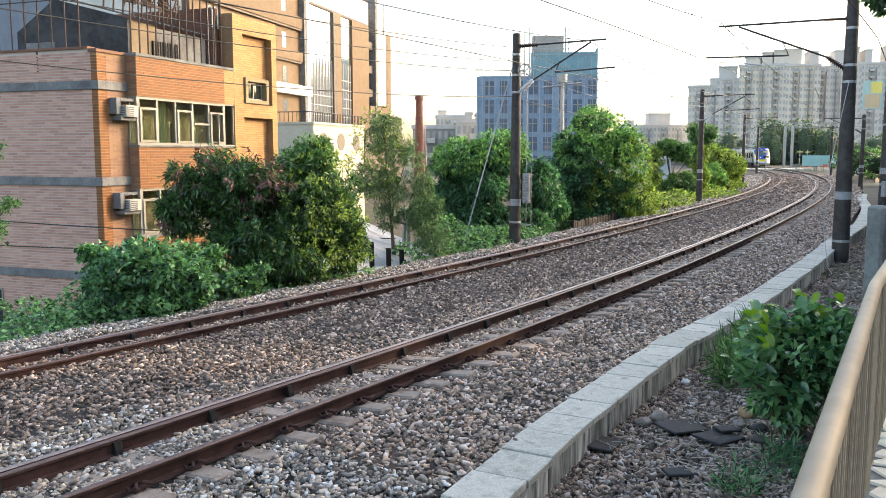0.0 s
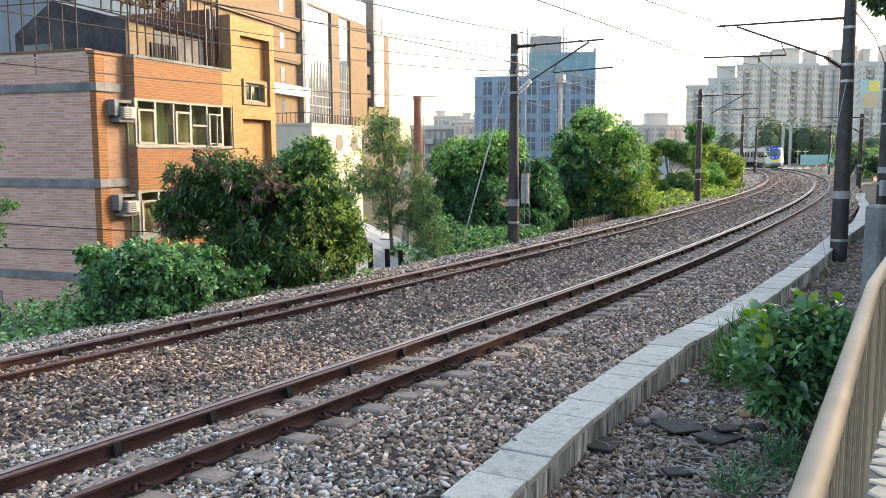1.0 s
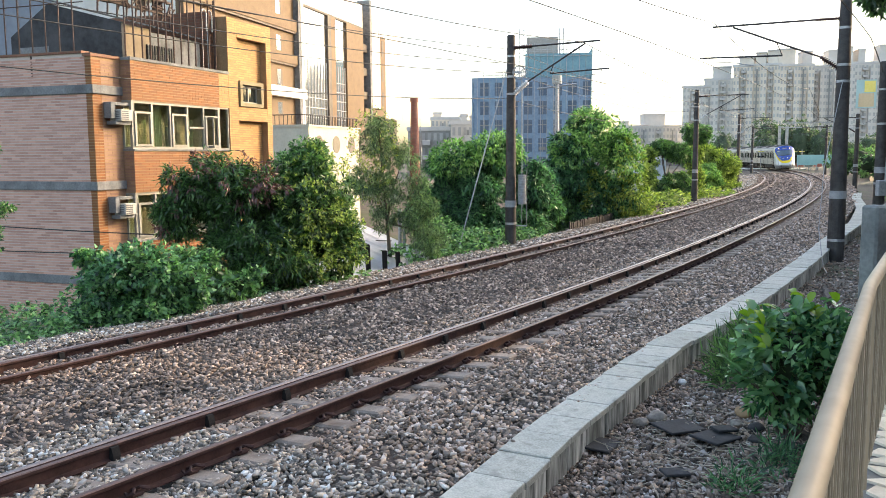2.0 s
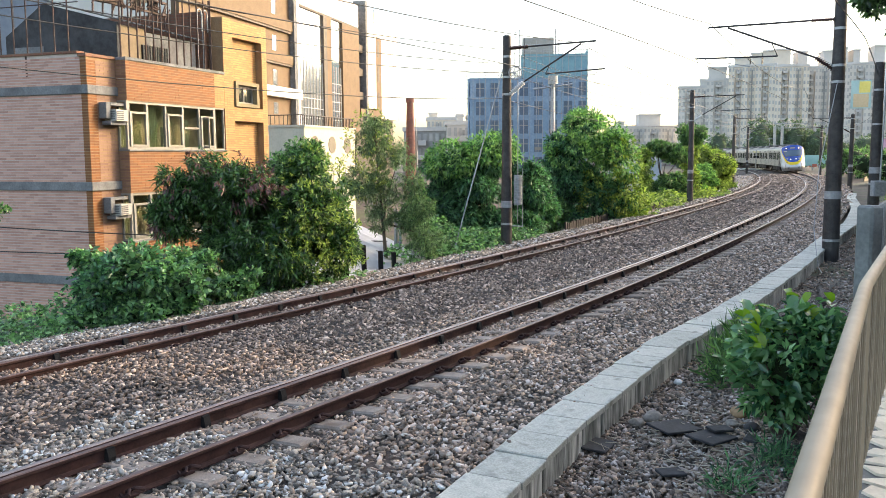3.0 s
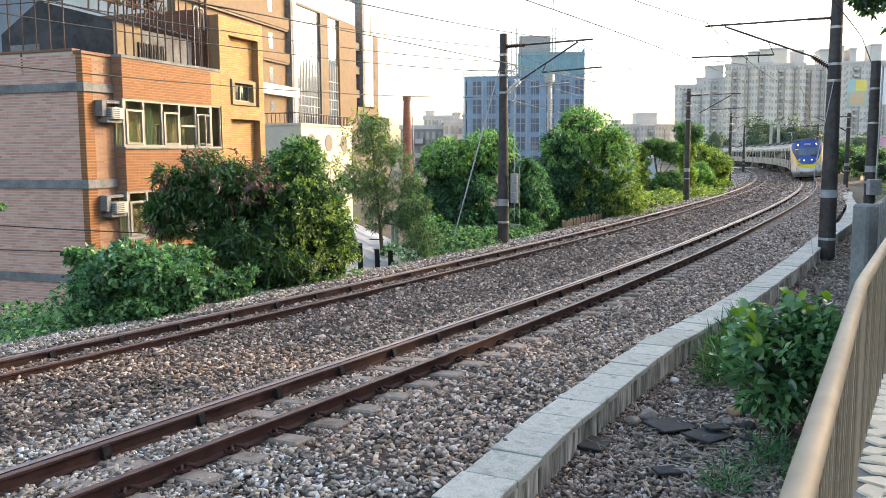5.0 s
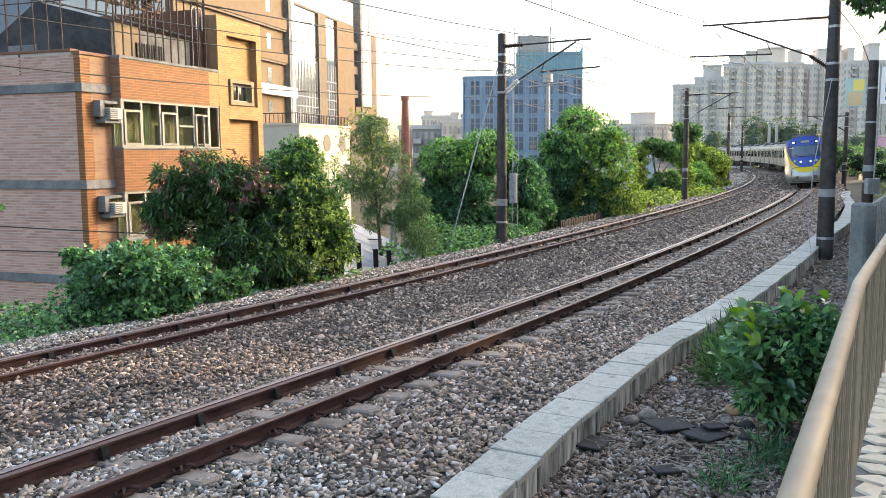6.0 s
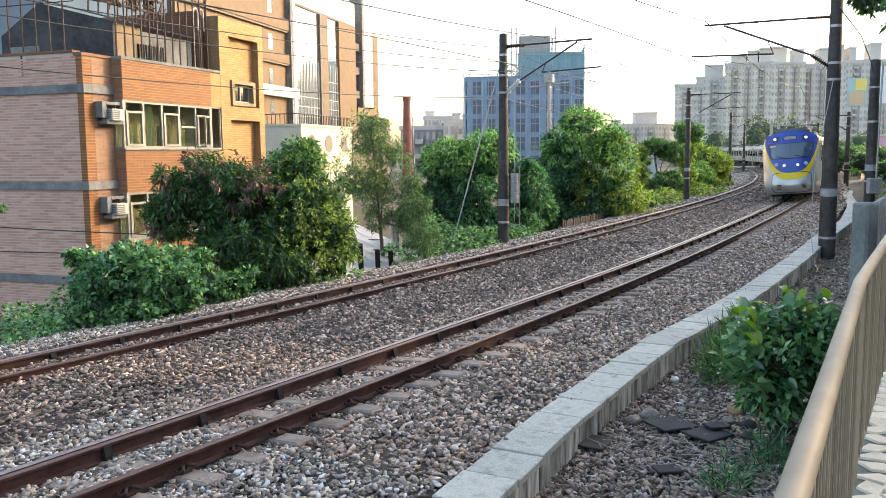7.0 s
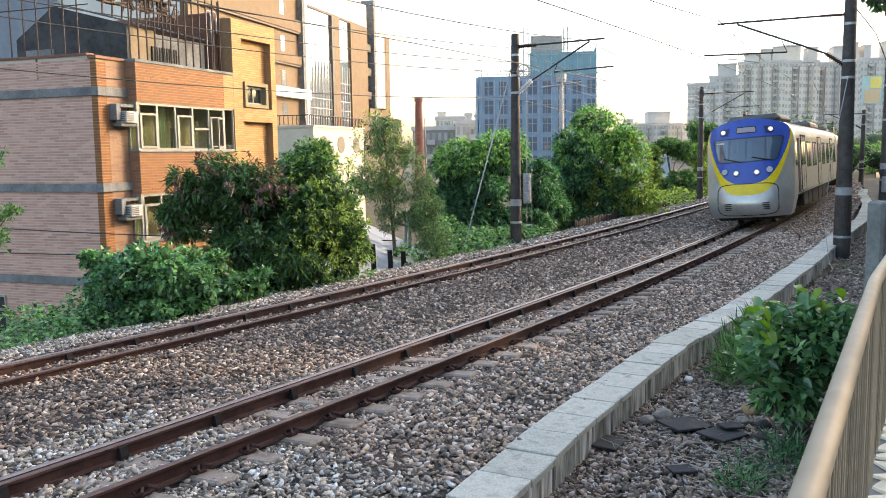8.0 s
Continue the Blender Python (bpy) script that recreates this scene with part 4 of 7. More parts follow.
def brick_house():
    h = thing("brick_house", "four-storey house clad in orange and pink brick tiles", "house", HOUSE)
    # the shaded gable runs along y at x = 0; the sunny front along x at y = 0
    gable = part("gable_wall", boxes((0.0, 0.24, 0.24, 14, -4.9, 5.9)), M_JOINT_PALE, h, "shaded gable of pale pink brick tiles")
    facing(gable, "y", 0.0, 0.24, 6.0, -3.2, 5.86, T_PINK, 300)
    front = part("front_wall", boxes((0.0, 1.3, 0, 0.24, -4.9, 5.8)), M_JOINT_TAN, h)
    facing(front, "x", 0.0, 0.0, 0.4, -3.2, 5.78, T_ORANGE, 0)
    facing(front, "y", 0.0, 0.0, 0.24, -3.2, 5.78, T_ORANGE, 0)
    facing(front, "x", 0.0, 0.4, 1.3, -3.2, 5.78, T_ORANGE_SHADE, 60)
    part("roof_slab", boxes((0.24, 10.0, 0.3, 13.9, 4.75, 5.0)), M_BAND, h)
    part("back_wall", boxes((0.24, 10.0, 13.7, 13.95, -4.9, 5.6)), M_BRICK_PALE, h)
    part("end_wall", boxes((9.8, 10.0, 0.3, 13.7, -4.9, 7.4)), M_BRICK_YELLOW, h)
    part("rust_streak", boxes((-0.005, -0.001, 2.36, 2.44, 5.25, 5.89)), M_RUST, h)
    for z in (4.78, 1.72, -1.35):
        part("floor_band", boxes((-0.07, 1.3, -0.08, -0.003, z - 0.14, z + 0.14), (-0.07, -0.003, -0.003, 14, z - 0.14, z + 0.14), bevel=0.01), M_BAND, h)
    part("coping", boxes((-0.05, 0.29, 0.3, 14, 5.9, 5.98)), M_BRICK, h)
    part("coping", boxes((-0.05, 1.28, -0.05, 0.29, 5.8, 5.9)), M_BRICK, h)
    b0, b1, out = 1.3, 6.85, -0.42
    for z0, z1 in ((4.5, 5.8), (1.45, 2.84), (-4.9, -0.2)):
        panel = part("bay_panel", boxes((b0, 6.2, out, 0.2, z0, z1)), M_JOINT_TAN, h, "orange brick panel of the projecting bay")
        facing(panel, "x", out, b0, 6.2, z0 + 0.01, z1, T_ORANGE, 200)
        facing(panel, "y", b0, out, -0.01, z0 + 0.01, z1, T_ORANGE_SHADE, 0)
        panel = part("bay_panel", boxes((6.2, b1, out + 0.003, 0.2, z0, z1)), M_JOINT_TAN, h)
        facing(panel, "x", out + 0.003, 6.2, b1, z0 + 0.01, z1, T_YELLOW, 0)
    part("bay_coping", boxes((b0 - 0.03, b1, out - 0.04, 0.25, 5.802, 5.9)), M_BAND, h)
    for z0, z1 in ((2.9, 4.5), (-0.14, 1.45)):
        part("sill", boxes((b0 - 0.02, b1, out - 0.05, 0.0, z0 - 0.058, z0)), M_BAND, h)
        framed_window(h, b0 + 0.06, 6.2, out + 0.03, z0, z1, 5, bar=0.085, glass=M_CLEAR)
        pw = (6.2 - b0 - 0.06) / 5
        for k, mid in ((0, 0.42), (2, 0.42), (3, 0.85), (4, 0.42)):
            xa, xb, zm = b0 + 0.06 + k * pw + 0.045, b0 + 0.06 + (k + 1) * pw - 0.045, z1 - mid
            bars = boxes((xa, xb, out + 0.0, out + 0.07, zm, zm + 0.07))
            if k != 3:
                for bx in ((xa, xa + 0.1, zm), (xb - 0.1, xb, zm)):
                    box(bars, bx[0], bx[1], out - 0.01, out + 0.06, z0 + 0.09, zm)
                box(bars, xa + 0.1, xb - 0.1, out - 0.01, out + 0.06, z0 + 0.09, z0 + 0.16)
            part("sash", bars, M_WHITE_FRAME, h)
        framed_window(h, 6.2, b1 - 0.02, out + 0.03, z0, z1, 1, bar=0.05, glass=M_CLEAR)
        sw = part("side_window", boxes((b0 + 0.0, b0 + 0.06, out + 0.03, out + 0.12, z0, z1), (b0, b0 + 0.06, -0.07, 0.0, z0, z1), (b0, b0 + 0.06, out + 0.12, -0.07, z0, z0 + 0.06), (b0, b0 + 0.06, out + 0.12, -0.07, z1 - 0.06, z1)), M_WHITE_FRAME, h)
        part("pane", boxes((b0 + 0.025, b0 + 0.035, out + 0.12, -0.07, z0 + 0.06, z1 - 0.06)), M_CLEAR, sw)
        # the room behind: back wall, floor and drawn curtains
        part("room", boxes((b0 + 0.1, b1, 0.75, 0.85, z0 - 0.6, z1 + 0.05), (b0 + 0.1, b1, -0.2, 1.6, z0 - 0.62, z0 - 0.57), (b1 - 0.05, b1, 0.21, 1.6, z0 - 0.57, z1 + 0.05), (b0 + 0.1, b1, 0.21, 1.6, z1 + 0.06, z1 + 0.1)), M_ROOM, h)
        for x0, x1, zt, m in ((b0 + 0.15, b0 + 0.5, z1 - 0.2, M_CURTAIN), (b0 + 1.55, b0 + 2.0, z1 - 0.1, M_CURTAIN), (b0 + 2.2, b0 + 2.6, z0 + 0.8, M_WHITE_FRAME), (b0 + 3.5, b0 + 3.8, z1 - 0.5, M_CURTAIN)):
            bm = bmesh.new()
            n = 24
            for k in range(n + 1):
                for z in (z0, zt):
                    bm.verts.new((x0 + (x1 - x0) * k / n, 0.02 + 0.02 * math.sin(k * 1.7), z))
            bm.verts.ensure_lookup_table()
            for k in range(n):
                bm.faces.new((bm.verts[2 * k], bm.verts[2 * k + 2], bm.verts[2 * k + 3], bm.verts[2 * k + 1]))
            bmesh.ops.solidify(bm, geom=bm.faces[:], thickness=0.006)
            part("curtain", bm, m, h, "hanging pale curtain")
    # opened casement
    part("open_casement", boxes((5.42, 5.46, out - 0.26, out - 0.2, 2.95, 4.1), (5.42, 5.46, out - 0.2, out + 0.0, 2.95, 3.03), (5.42, 5.46, out - 0.2, out + 0.0, 4.02, 4.1)), M_WHITE_FRAME, h)
    # stair tower: thick borders round a shallow recess
    T = M_BRICK_YELLOW
    core = part("tower_core", boxes((6.85, 9.8, -0.12, 0.3, -4.9, 8.0)), M_JOINT_TAN, h, "yellow brick stair tower")
    facing(core, "x", -0.12, 7.5, 9.62, -1.0, 7.3, T_YELLOW, 0)
    for x0, x1, z0, z1 in ((6.85, 7.5, -4.9, 8.0), (9.62, 10.0, -4.9, 8.0), (7.5, 9.62, 7.3, 8.0), (7.5, 9.62, 4.05, 4.6)):
        border = part("tower_border", boxes((x0, x1, -0.42, -0.121, z0, z1)), M_JOINT_TAN, h)
        facing(border, "x", -0.42, x0, x1, max(z0, -1.0), z1, T_YELLOW, 60)
    part("tower_side", boxes((6.62, 6.848, 0.21, 6.5, 5.0, 8.2)), M_BRICK, h, "shaded brown brick parapet")
    x0, x1, z0, z1 = 7.55, 9.25, 4.62, 5.62
    sr = part("window_surround", boxes((x0, x1, -0.5, -0.122, z0, z0 + 0.14), (x0, x1, -0.5, -0.122, z1 - 0.14, z1), (x0, x0 + 0.18, -0.5, -0.122, z0 + 0.14, z1 - 0.14), (x1 - 0.18, x1, -0.5, -0.122, z0 + 0.14, z1 - 0.14)), M_SURROUND, h)
    framed_window(h, x0 + 0.2, x1 - 0.2, -0.3, z0 + 0.16, z1 - 0.16, 2)
    gw = part("gable_window", boxes((-0.05, 0.0, 4.42, 5.4, -3.4, -1.95)), M_WHITE_FRAME, h)
    part("pane", boxes((-0.06, -0.052, 4.48, 5.34, -3.3, -2.5)), M_GLASS, gw)
    part("pane", boxes((-0.06, -0.052, 4.48, 5.34, -2.4, -2.02)), M_GLASS, gw)
    return h


brick_house()
ac_unit(0.86, 0.0, 4.0)
ac_unit(0.86, 0.0, 0.95)


def rooftop():
    """A tarred shed, water tanks and a rusty cage of bars on the brick house's roof."""
    s = thing("roof_shed", "dark tarred rooftop shed with a sloping corrugated roof", "shed", HOUSE)
    bm = bmesh.new()
    prof = ((0.45, 5.0), (0.45, 7.15), (3.55, 7.95), (5.3, 6.9), (5.3, 5.0))
    a = [bm.verts.new((2.0, y, z)) for y, z in prof]
    b = [bm.verts.new((2.2, y, z)) for y, z in prof]
    bm.faces.new(a)
    bm.faces.new(b[::-1])
    for k in range(5):
        j = (k + 1) % 5
        bm.faces.new((a[k], a[j], b[j], b[k]))
    part("gable", bm, M_TAR, s, "tarred black gable with grey patches")
    for z0, z1, y0, y1 in ((5.0, 6.5, 3.6, 4.9), (5.0, 6.0, 1.5, 2.4)):
        part("cement_patch", boxes((1.985, 1.998, y0, y1, z0, z1), bevel=0.006), M_POST_GREY, s)
    part("hatch", boxes((1.93, 1.984, 1.55, 2.3, 5.0, 5.7), bevel=0.02), M_SHEET, s)
    part("side_wall", boxes((2.2, 3.4, 0.45, 0.6, 5.0, 7.1)), M_CREAM, s, "cream rendered wall")
    part("grey_wall", boxes((3.4, 6.3, 0.45, 0.6, 5.0, 7.0)), M_POST_GREY, s)
    part("barred_window", boxes((3.2, 4.6, 0.4, 0.448, 5.9, 6.55)), M_BLACK_IRON, s)
    for k in range(11):
        part("window_bar", rods(((3.24 + k * 0.132, 0.38, 5.88), (3.24 + k * 0.132, 0.38, 6.58), 0.014), seg=5), M_WHITE_FRAME, s)
    rf = bmesh.new()
    n = 90
    for y, z in ((0.2, 7.2), (3.6, 8.1)):
        for k in range(n + 1):
            x = 1.9 + 4.6 * k / n
            rf.verts.new((x, y, z - 0.03 * (x - 1.9) + 0.03 * math.sin(k * 1.26)))
    rf.verts.ensure_lookup_table()
    for k in range(n):
        rf.faces.new((rf.verts[k], rf.verts[k + 1], rf.verts[n + 2 + k], rf.verts[n + 1 + k]))
    bmesh.ops.solidify(rf, geom=rf.faces[:], thickness=0.02)
    part("sheet_roof", rf, M_SHEET, s, "wavy corrugated metal roof")
    c = thing("roof_cage", "rusty steel cage of thin bars along the roof edge", "railing", HOUSE)
    for k in range(9):
        part("post", rods(((0.12, 0.75 + k * 0.56, 5.98), (0.12, 0.75 + k * 0.56, 8.6), 0.024), seg=6), M_RUST, c)
    for k in range(13):
        part("post", rods(((1.5 + k * 0.42, -0.1, 5.9), (1.5 + k * 0.42, -0.1, 8.6), 0.028), seg=6), M_RUST, c)
    part("post", rods(((6.75, 0.1, 5.9), (6.75, 0.1, 8.6), 0.03), seg=6), M_RUST, c)
    for z in (7.5, 8.5):
        part("rail", rods(((0.12, 0.3, z), (0.12, 5.4, z), 0.018), seg=6), M_RUST, c)
    for x in (6.0, 6.35):
        bm = bmesh.new()
        tube(bm, [(x, 0.1, 5.6), (x, 0.1, 8.0), (x + 0.05, 0.1, 8.15), (x + 0.15, 0.1, 8.2), (x + 0.25, 0.1, 8.15), (x + 0.3, 0.1, 8.0), (x + 0.3, 0.1, 7.4)], 0.03, 8)
        part("hooked_pipe", bm, M_GALV, c, "pale hooked vent pipe")
    w = thing("water_heater", "rooftop water tanks on a rusty angle-iron frame", "water tank", HOUSE)
    rng = random.Random(5)
    for k in range(3):
        bm = bmesh.new()
        rod(bm, (2.4 + k * 1.15, 2.2, 8.75), (3.3 + k * 1.15, 2.2, 8.75), 0.32, seg=18)
        part("tank", bm, M_WHITE_FRAME, w, "white cylindrical tank")
    for k in range(9):
        x = 2.2 + k * 0.48
        part("frame_leg", rods(((x, 1.6, 7.55), (x + 0.08, 1.6, 8.5), 0.035), seg=5), M_RUST, w)
        part("frame_brace", rods(((x, 1.6, 7.9 + rng.uniform(-.2, .1)), (x + rng.uniform(0.3, 0.7), 1.6, 8.45 + rng.uniform(-.15, .2)), 0.03), seg=5), M_RUST, w)
    for k in range(26):
        x, z = rng.uniform(2.0, 6.0), rng.uniform(7.9, 8.7)
        a = rng.uniform(0, math.pi)
        part("frame_brace", rods(((x, 1.5, z), (x + 0.55 * math.cos(a), 1.5 + rng.uniform(-.3, .3), z + 0.45 * math.sin(a)), 0.035), seg=5), M_RUST, w)
    for k in range(4):
        part("frame_plate", boxes((2.4 + k * 0.95, 2.95 + k * 0.95, 1.7, 1.75, 8.0, 8.5)), M_BLACK_IRON, w)
    for z in (8.0, 8.45):
        part("frame_rail", boxes((2.0, 6.2, 1.55, 1.65, z, z + 0.07)), M_RUST, w)


M_POST_GREY = surface("grey_cement", (0.13, 0.135, 0.14), (0.24, 0.245, 0.25), 2, 0.9, 0.2, stain=(0.08, 0.08, 0.085), stain_scale=0.8)
rooftop()

# ---- modern office block behind ----
OFFICE = Matrix.Translation((-15.94, 80.0, 0)) @ Matrix.Rotation(math.atan2(0.964, 0.267), 4, "Z")


def office_block():
    o = thing("office_block", "modern office block in white render, tan panels and tall glass", "building", OFFICE)
    H = 20.3
    part("core", boxes((-14.0, 37.9, 0.5, 16, -5, H)), M_WHITE_WALL, o, "white rendered wall")
    for z0, z1 in ((-5, 8.3), (9.25, H + 4)):
        part("tan_panel", boxes((-14, 5.6, -0.2, 0.498, z0, z1)), M_TAN, o)
    part("edge_fin", boxes((5.6, 6.1, -0.75, 0.497, 5.0, H + 4)), M_BAND, o)
    part("white_ledge", boxes((-14, 7.0, -0.9, 0.496, 8.3, 9.25)), M_WHITE_WALL, o)
    for z0, z1 in ((11.6, 12.5), (14.8, 15.9)):
        part("ledge", boxes((-14, 5.6, -0.6, -0.202, z0, z1)), M_TAN, o)
        # dark brown strip that paints the shade under the ledge
        part("ledge_painted_shade", boxes((-14, 5.6, -0.5, -0.203, z0 - 0.2, z0 - 0.002)), M_BROWN, o)
    for z0, z1 in ((6.7, 7.8), (9.4, 10.9), (12.7, 14.1), (16.1, 18.0)):
        part("slot_window", boxes((1.75, 2.5, -0.23, -0.202, z0, z1)), M_MIRROR, o)
        part("slot_reveal", boxes((2.5, 2.85, -0.22, -0.203, z0, z1)), M_BROWN, o)
    part("white_jamb", boxes((6.1, 6.7, -0.8, 0.495, 5.0, H)), M_WHITE_WALL, o)
    part("curtain_wall", boxes((6.7, 12.8, -0.62, 0.494, 5.0, 17.54)), M_MIRROR, o, "tall reflective curtain wall")
    for k in range(8):
        part("mullion", boxes((7.1 + k * 0.8, 7.16 + k * 0.8, -0.68, -0.622, 5.0, 12.5)), M_GALV, o)
    for k in range(4):
        part("transom", boxes((6.7, 12.8, -0.675, -0.623, 5.6 + k * 1.0, 5.66 + k * 1.0)), M_GALV, o)
    part("soffit", boxes((6.7, 23.5, -0.8, 0.1, 17.545, 17.748)), M_BROWN, o)
    part("lintel", boxes((6.7, 23.5, -0.8, 0.493, 17.75, H)), M_WHITE_WALL, o)
    part("dark_pier", boxes((12.8, 13.7, -0.85, 0.492, 5.0, 17.54)), M_BROWN, o)
    part("tan_reveal", boxes((13.7, 14.9, -0.85, 0.491, 5.0, 17.54)), M_TAN, o)
    part("curtain_wall", boxes((14.9, 18.2, -0.62, 0.49, 5.0, 17.54)), M_MIRROR, o)
    for k in range(5):
        part("mullion", boxes((15.2 + k * 0.7, 15.26 + k * 0.7, -0.68, -0.622, 5.0, 12.5)), M_GALV, o)
    for k in range(6):
        part("transom", boxes((14.9, 18.2, -0.675, -0.623, 5.6 + k * 1.0, 5.66 + k * 1.0)), M_GALV, o)
    part("tan_pier", boxes((18.2, 23.5, -0.85, 0.489, 4.5, 17.54)), M_TAN, o, "sunlit tan cladding")
    part("recess", boxes((23.5, 25.2, 0.3, 0.488, 3.0, 17.6)), M_BROWN, o)
    for z in (6.6, 9.4, 12.2, 15.0):
        part("balcony", boxes((23.5, 25.2, -0.7, 0.298, z, z + 0.9)), M_BROWN, o)
    part("tall_fin", boxes((25.2, 25.9, -1.1, 0.487, 7.0, 21.2)), M_BAND, o)
    part("white_pier", boxes((25.9, 29.4, -0.9, 0.486, 8.5, H)), M_WHITE_WALL, o)
    part("tan_strip", boxes((29.4, 31.4, -0.9, 0.485, 3, 17.5)), M_TAN, o)
    part("strip_head", boxes((29.4, 31.4, -0.9, 0.4855, 17.5, H)), M_WHITE_WALL, o)
    for z0, z1 in ((8.8, 10.6), (11.9, 13.8), (15.0, 17.0)):
        part("slot_window", boxes((29.9, 30.5, -0.93, -0.902, z0, z1)), M_BROWN, o)
    part("white_bay", boxes((31.4, 37.9, -0.9, 0.484, 7.4, H)), M_WHITE_WALL, o)
    part("entrance_beam", boxes((23.5, 29.4, -1.0, 0.482, 7.4, 8.3)), M_TAN, o)
    part("ground_floor", boxes((23.5, 37.9, -0.2, 0.483, -5, 7.35)), M_BROWN, o)
    part("rooftop_box", boxes((36.2, 37.8, 1, 4, H, H + 0.9)), M_BAND, o)


office_block()
POD = Matrix.Translation((-9.44, 62.0, 0)) @ Matrix.Rotation(math.atan2(0.95, 0.31), 4, "Z")


def podium():
    p = thing("annexe", "cream white annexe wall with round openings and a roof railing", "building", POD)
    part("wall", boxes((0, 9.2, 0, 14, -5, 4.75)), M_CREAM_WHITE, p)
    part("coping", boxes((-0.1, 9.3, -0.1, 14.1, 4.75, 4.92)), M_CREAM_WHITE, p)
    for x in (1.7, 4.7, 7.6):
        b = bmesh.new()
        bmesh.ops.create_cone(b, cap_ends=True, segments=28, radius1=0.66, radius2=0.66, depth=0.05, matrix=pose(x, -0.01, 3.5, 90))
        part("round_opening", b, M_BAND_TAN, p)
    part("rail_top", rods(((0, 0.1, 5.65), (9.2, 0.1, 5.65), 0.035)), M_POLE, p)
    part("rail_top", rods(((0, 0.1, 5.65), (0.1, 9, 5.65), 0.035)), M_POLE, p)
    for k in range(32):
        part("baluster", rods(((k * 0.29, 0.1, 4.92), (k * 0.29, 0.1, 5.65), 0.03), seg=5), M_POLE, p)
    for k in range(26):
        part("baluster", rods(((0.05, 0.3 + k * 0.35, 4.92), (0.05, 0.3 + k * 0.35, 5.65), 0.03), seg=5), M_POLE, p)
    for k in range(4):
        part("stake", rods(((3.6 + k * 1.1, -0.6, -1), (3.6 + k * 1.1, -0.6, 1.6 + 0.4 * (k % 2)), 0.03), seg=5), M_GALV, p)


M_CREAM_WHITE = surface("cream_white_render", (0.44, 0.41, 0.33), (0.52, 0.49, 0.40), 1.2, 0.8, 0.05, stain=(0.38, 0.35, 0.28), stain_scale=0.4)
M_BAND_TAN = surface("tan_disc", (0.15, 0.13, 0.10), (0.2, 0.18, 0.14), 2, 0.8, 0)
podium()


def chimney():
    c = thing("brick_chimney", "tall tapering red brick factory chimney", "chimney", pose(-2.5, 90, 0))
    bm = bmesh.new()
    rod(bm, (0, 0, -5), (0, 0, 8.2), 0.72, 0.36, 20)
    part("shaft", bm, M_RED_BRICK, c)
    bm = bmesh.new()
    rod(bm, (0, 0, 8.2), (0, 0, 8.65), 0.46, 0.44, 20)
    part("cap", bm, M_RED_BRICK, c)
    part("ladder_pole", rods(((0.8, -0.2, -2), (0.6, -0.2, 6.5), 0.05)), M_GALV, c)


chimney()


def grey_block():
    b = thing("grey_block", "tall blue-grey sheet-clad building behind the roofs", "building", pose(-46, 66, 0, 0, 0, 12))
    part("wall", boxes((0, 15.5, 0, 10, -5, 17)), M_BLUE_SHEET, b)
    for k in range(6):
        part("seam", boxes((2.4 * k + 1, 2.4 * k + 1.08, -0.05, -0.002, -5, 17)), M_BAND, b)


M_BLUE_SHEET = surface("blue_grey_sheet", (0.13, 0.165, 0.22), (0.18, 0.22, 0.28), 0.4, 0.6, 0)
grey_block()


# ---- tower under construction ----
M_NET = surface("blue_scaffold_net", (0.17, 0.26, 0.38), (0.26, 0.37, 0.49), 0.5, 0.8, 0.1, stain=(0.16, 0.30, 0.42), stain_scale=0.12)
M_NET_TEAL = surface("teal_scaffold_net", (0.14, 0.29, 0.37), (0.22, 0.40, 0.46), 0.6, 0.8, 0.1)
M_RAW = surface("raw_concrete", (0.29, 0.285, 0.27), (0.37, 0.365, 0.35), 0.5, 0.9, 0.1)
M_DIM = surface("dim_opening", (0.09, 0.13, 0.19), (0.14, 0.19, 0.26), 0.7, 0.8, 0)
# distance haze is put into these colours: paler walls, windows and parapets
M_FAR_WALL = surface("haze_paled_wall", (0.58, 0.54, 0.49), (0.66, 0.615, 0.565), 0.15, 0.8, 0, stain=(0.56, 0.52, 0.47), stain_scale=0.06)
M_FAR_WALL2 = surface("haze_cream_wall", (0.67, 0.585, 0.485), (0.74, 0.655, 0.555), 0.15, 0.8, 0, stain=(0.63, 0.56, 0.47), stain_scale=0.06)
M_FAR_WIN = surface("haze_paled_window", (0.33, 0.325, 0.31), (0.52, 0.50, 0.47), 0.3, 0.35, 0, objvar=0.5)
# grey of a far house, and painted shade for the recess strips
M_FAR_DIM = surface("far_grey_and_shade", (0.28, 0.27, 0.26), (0.36, 0.35, 0.33), 0.3, 0.8, 0)
M_FAR_ROOF = surface("haze_paled_parapet", (0.52, 0.49, 0.46), (0.6, 0.57, 0.54), 0.3, 0.8, 0)


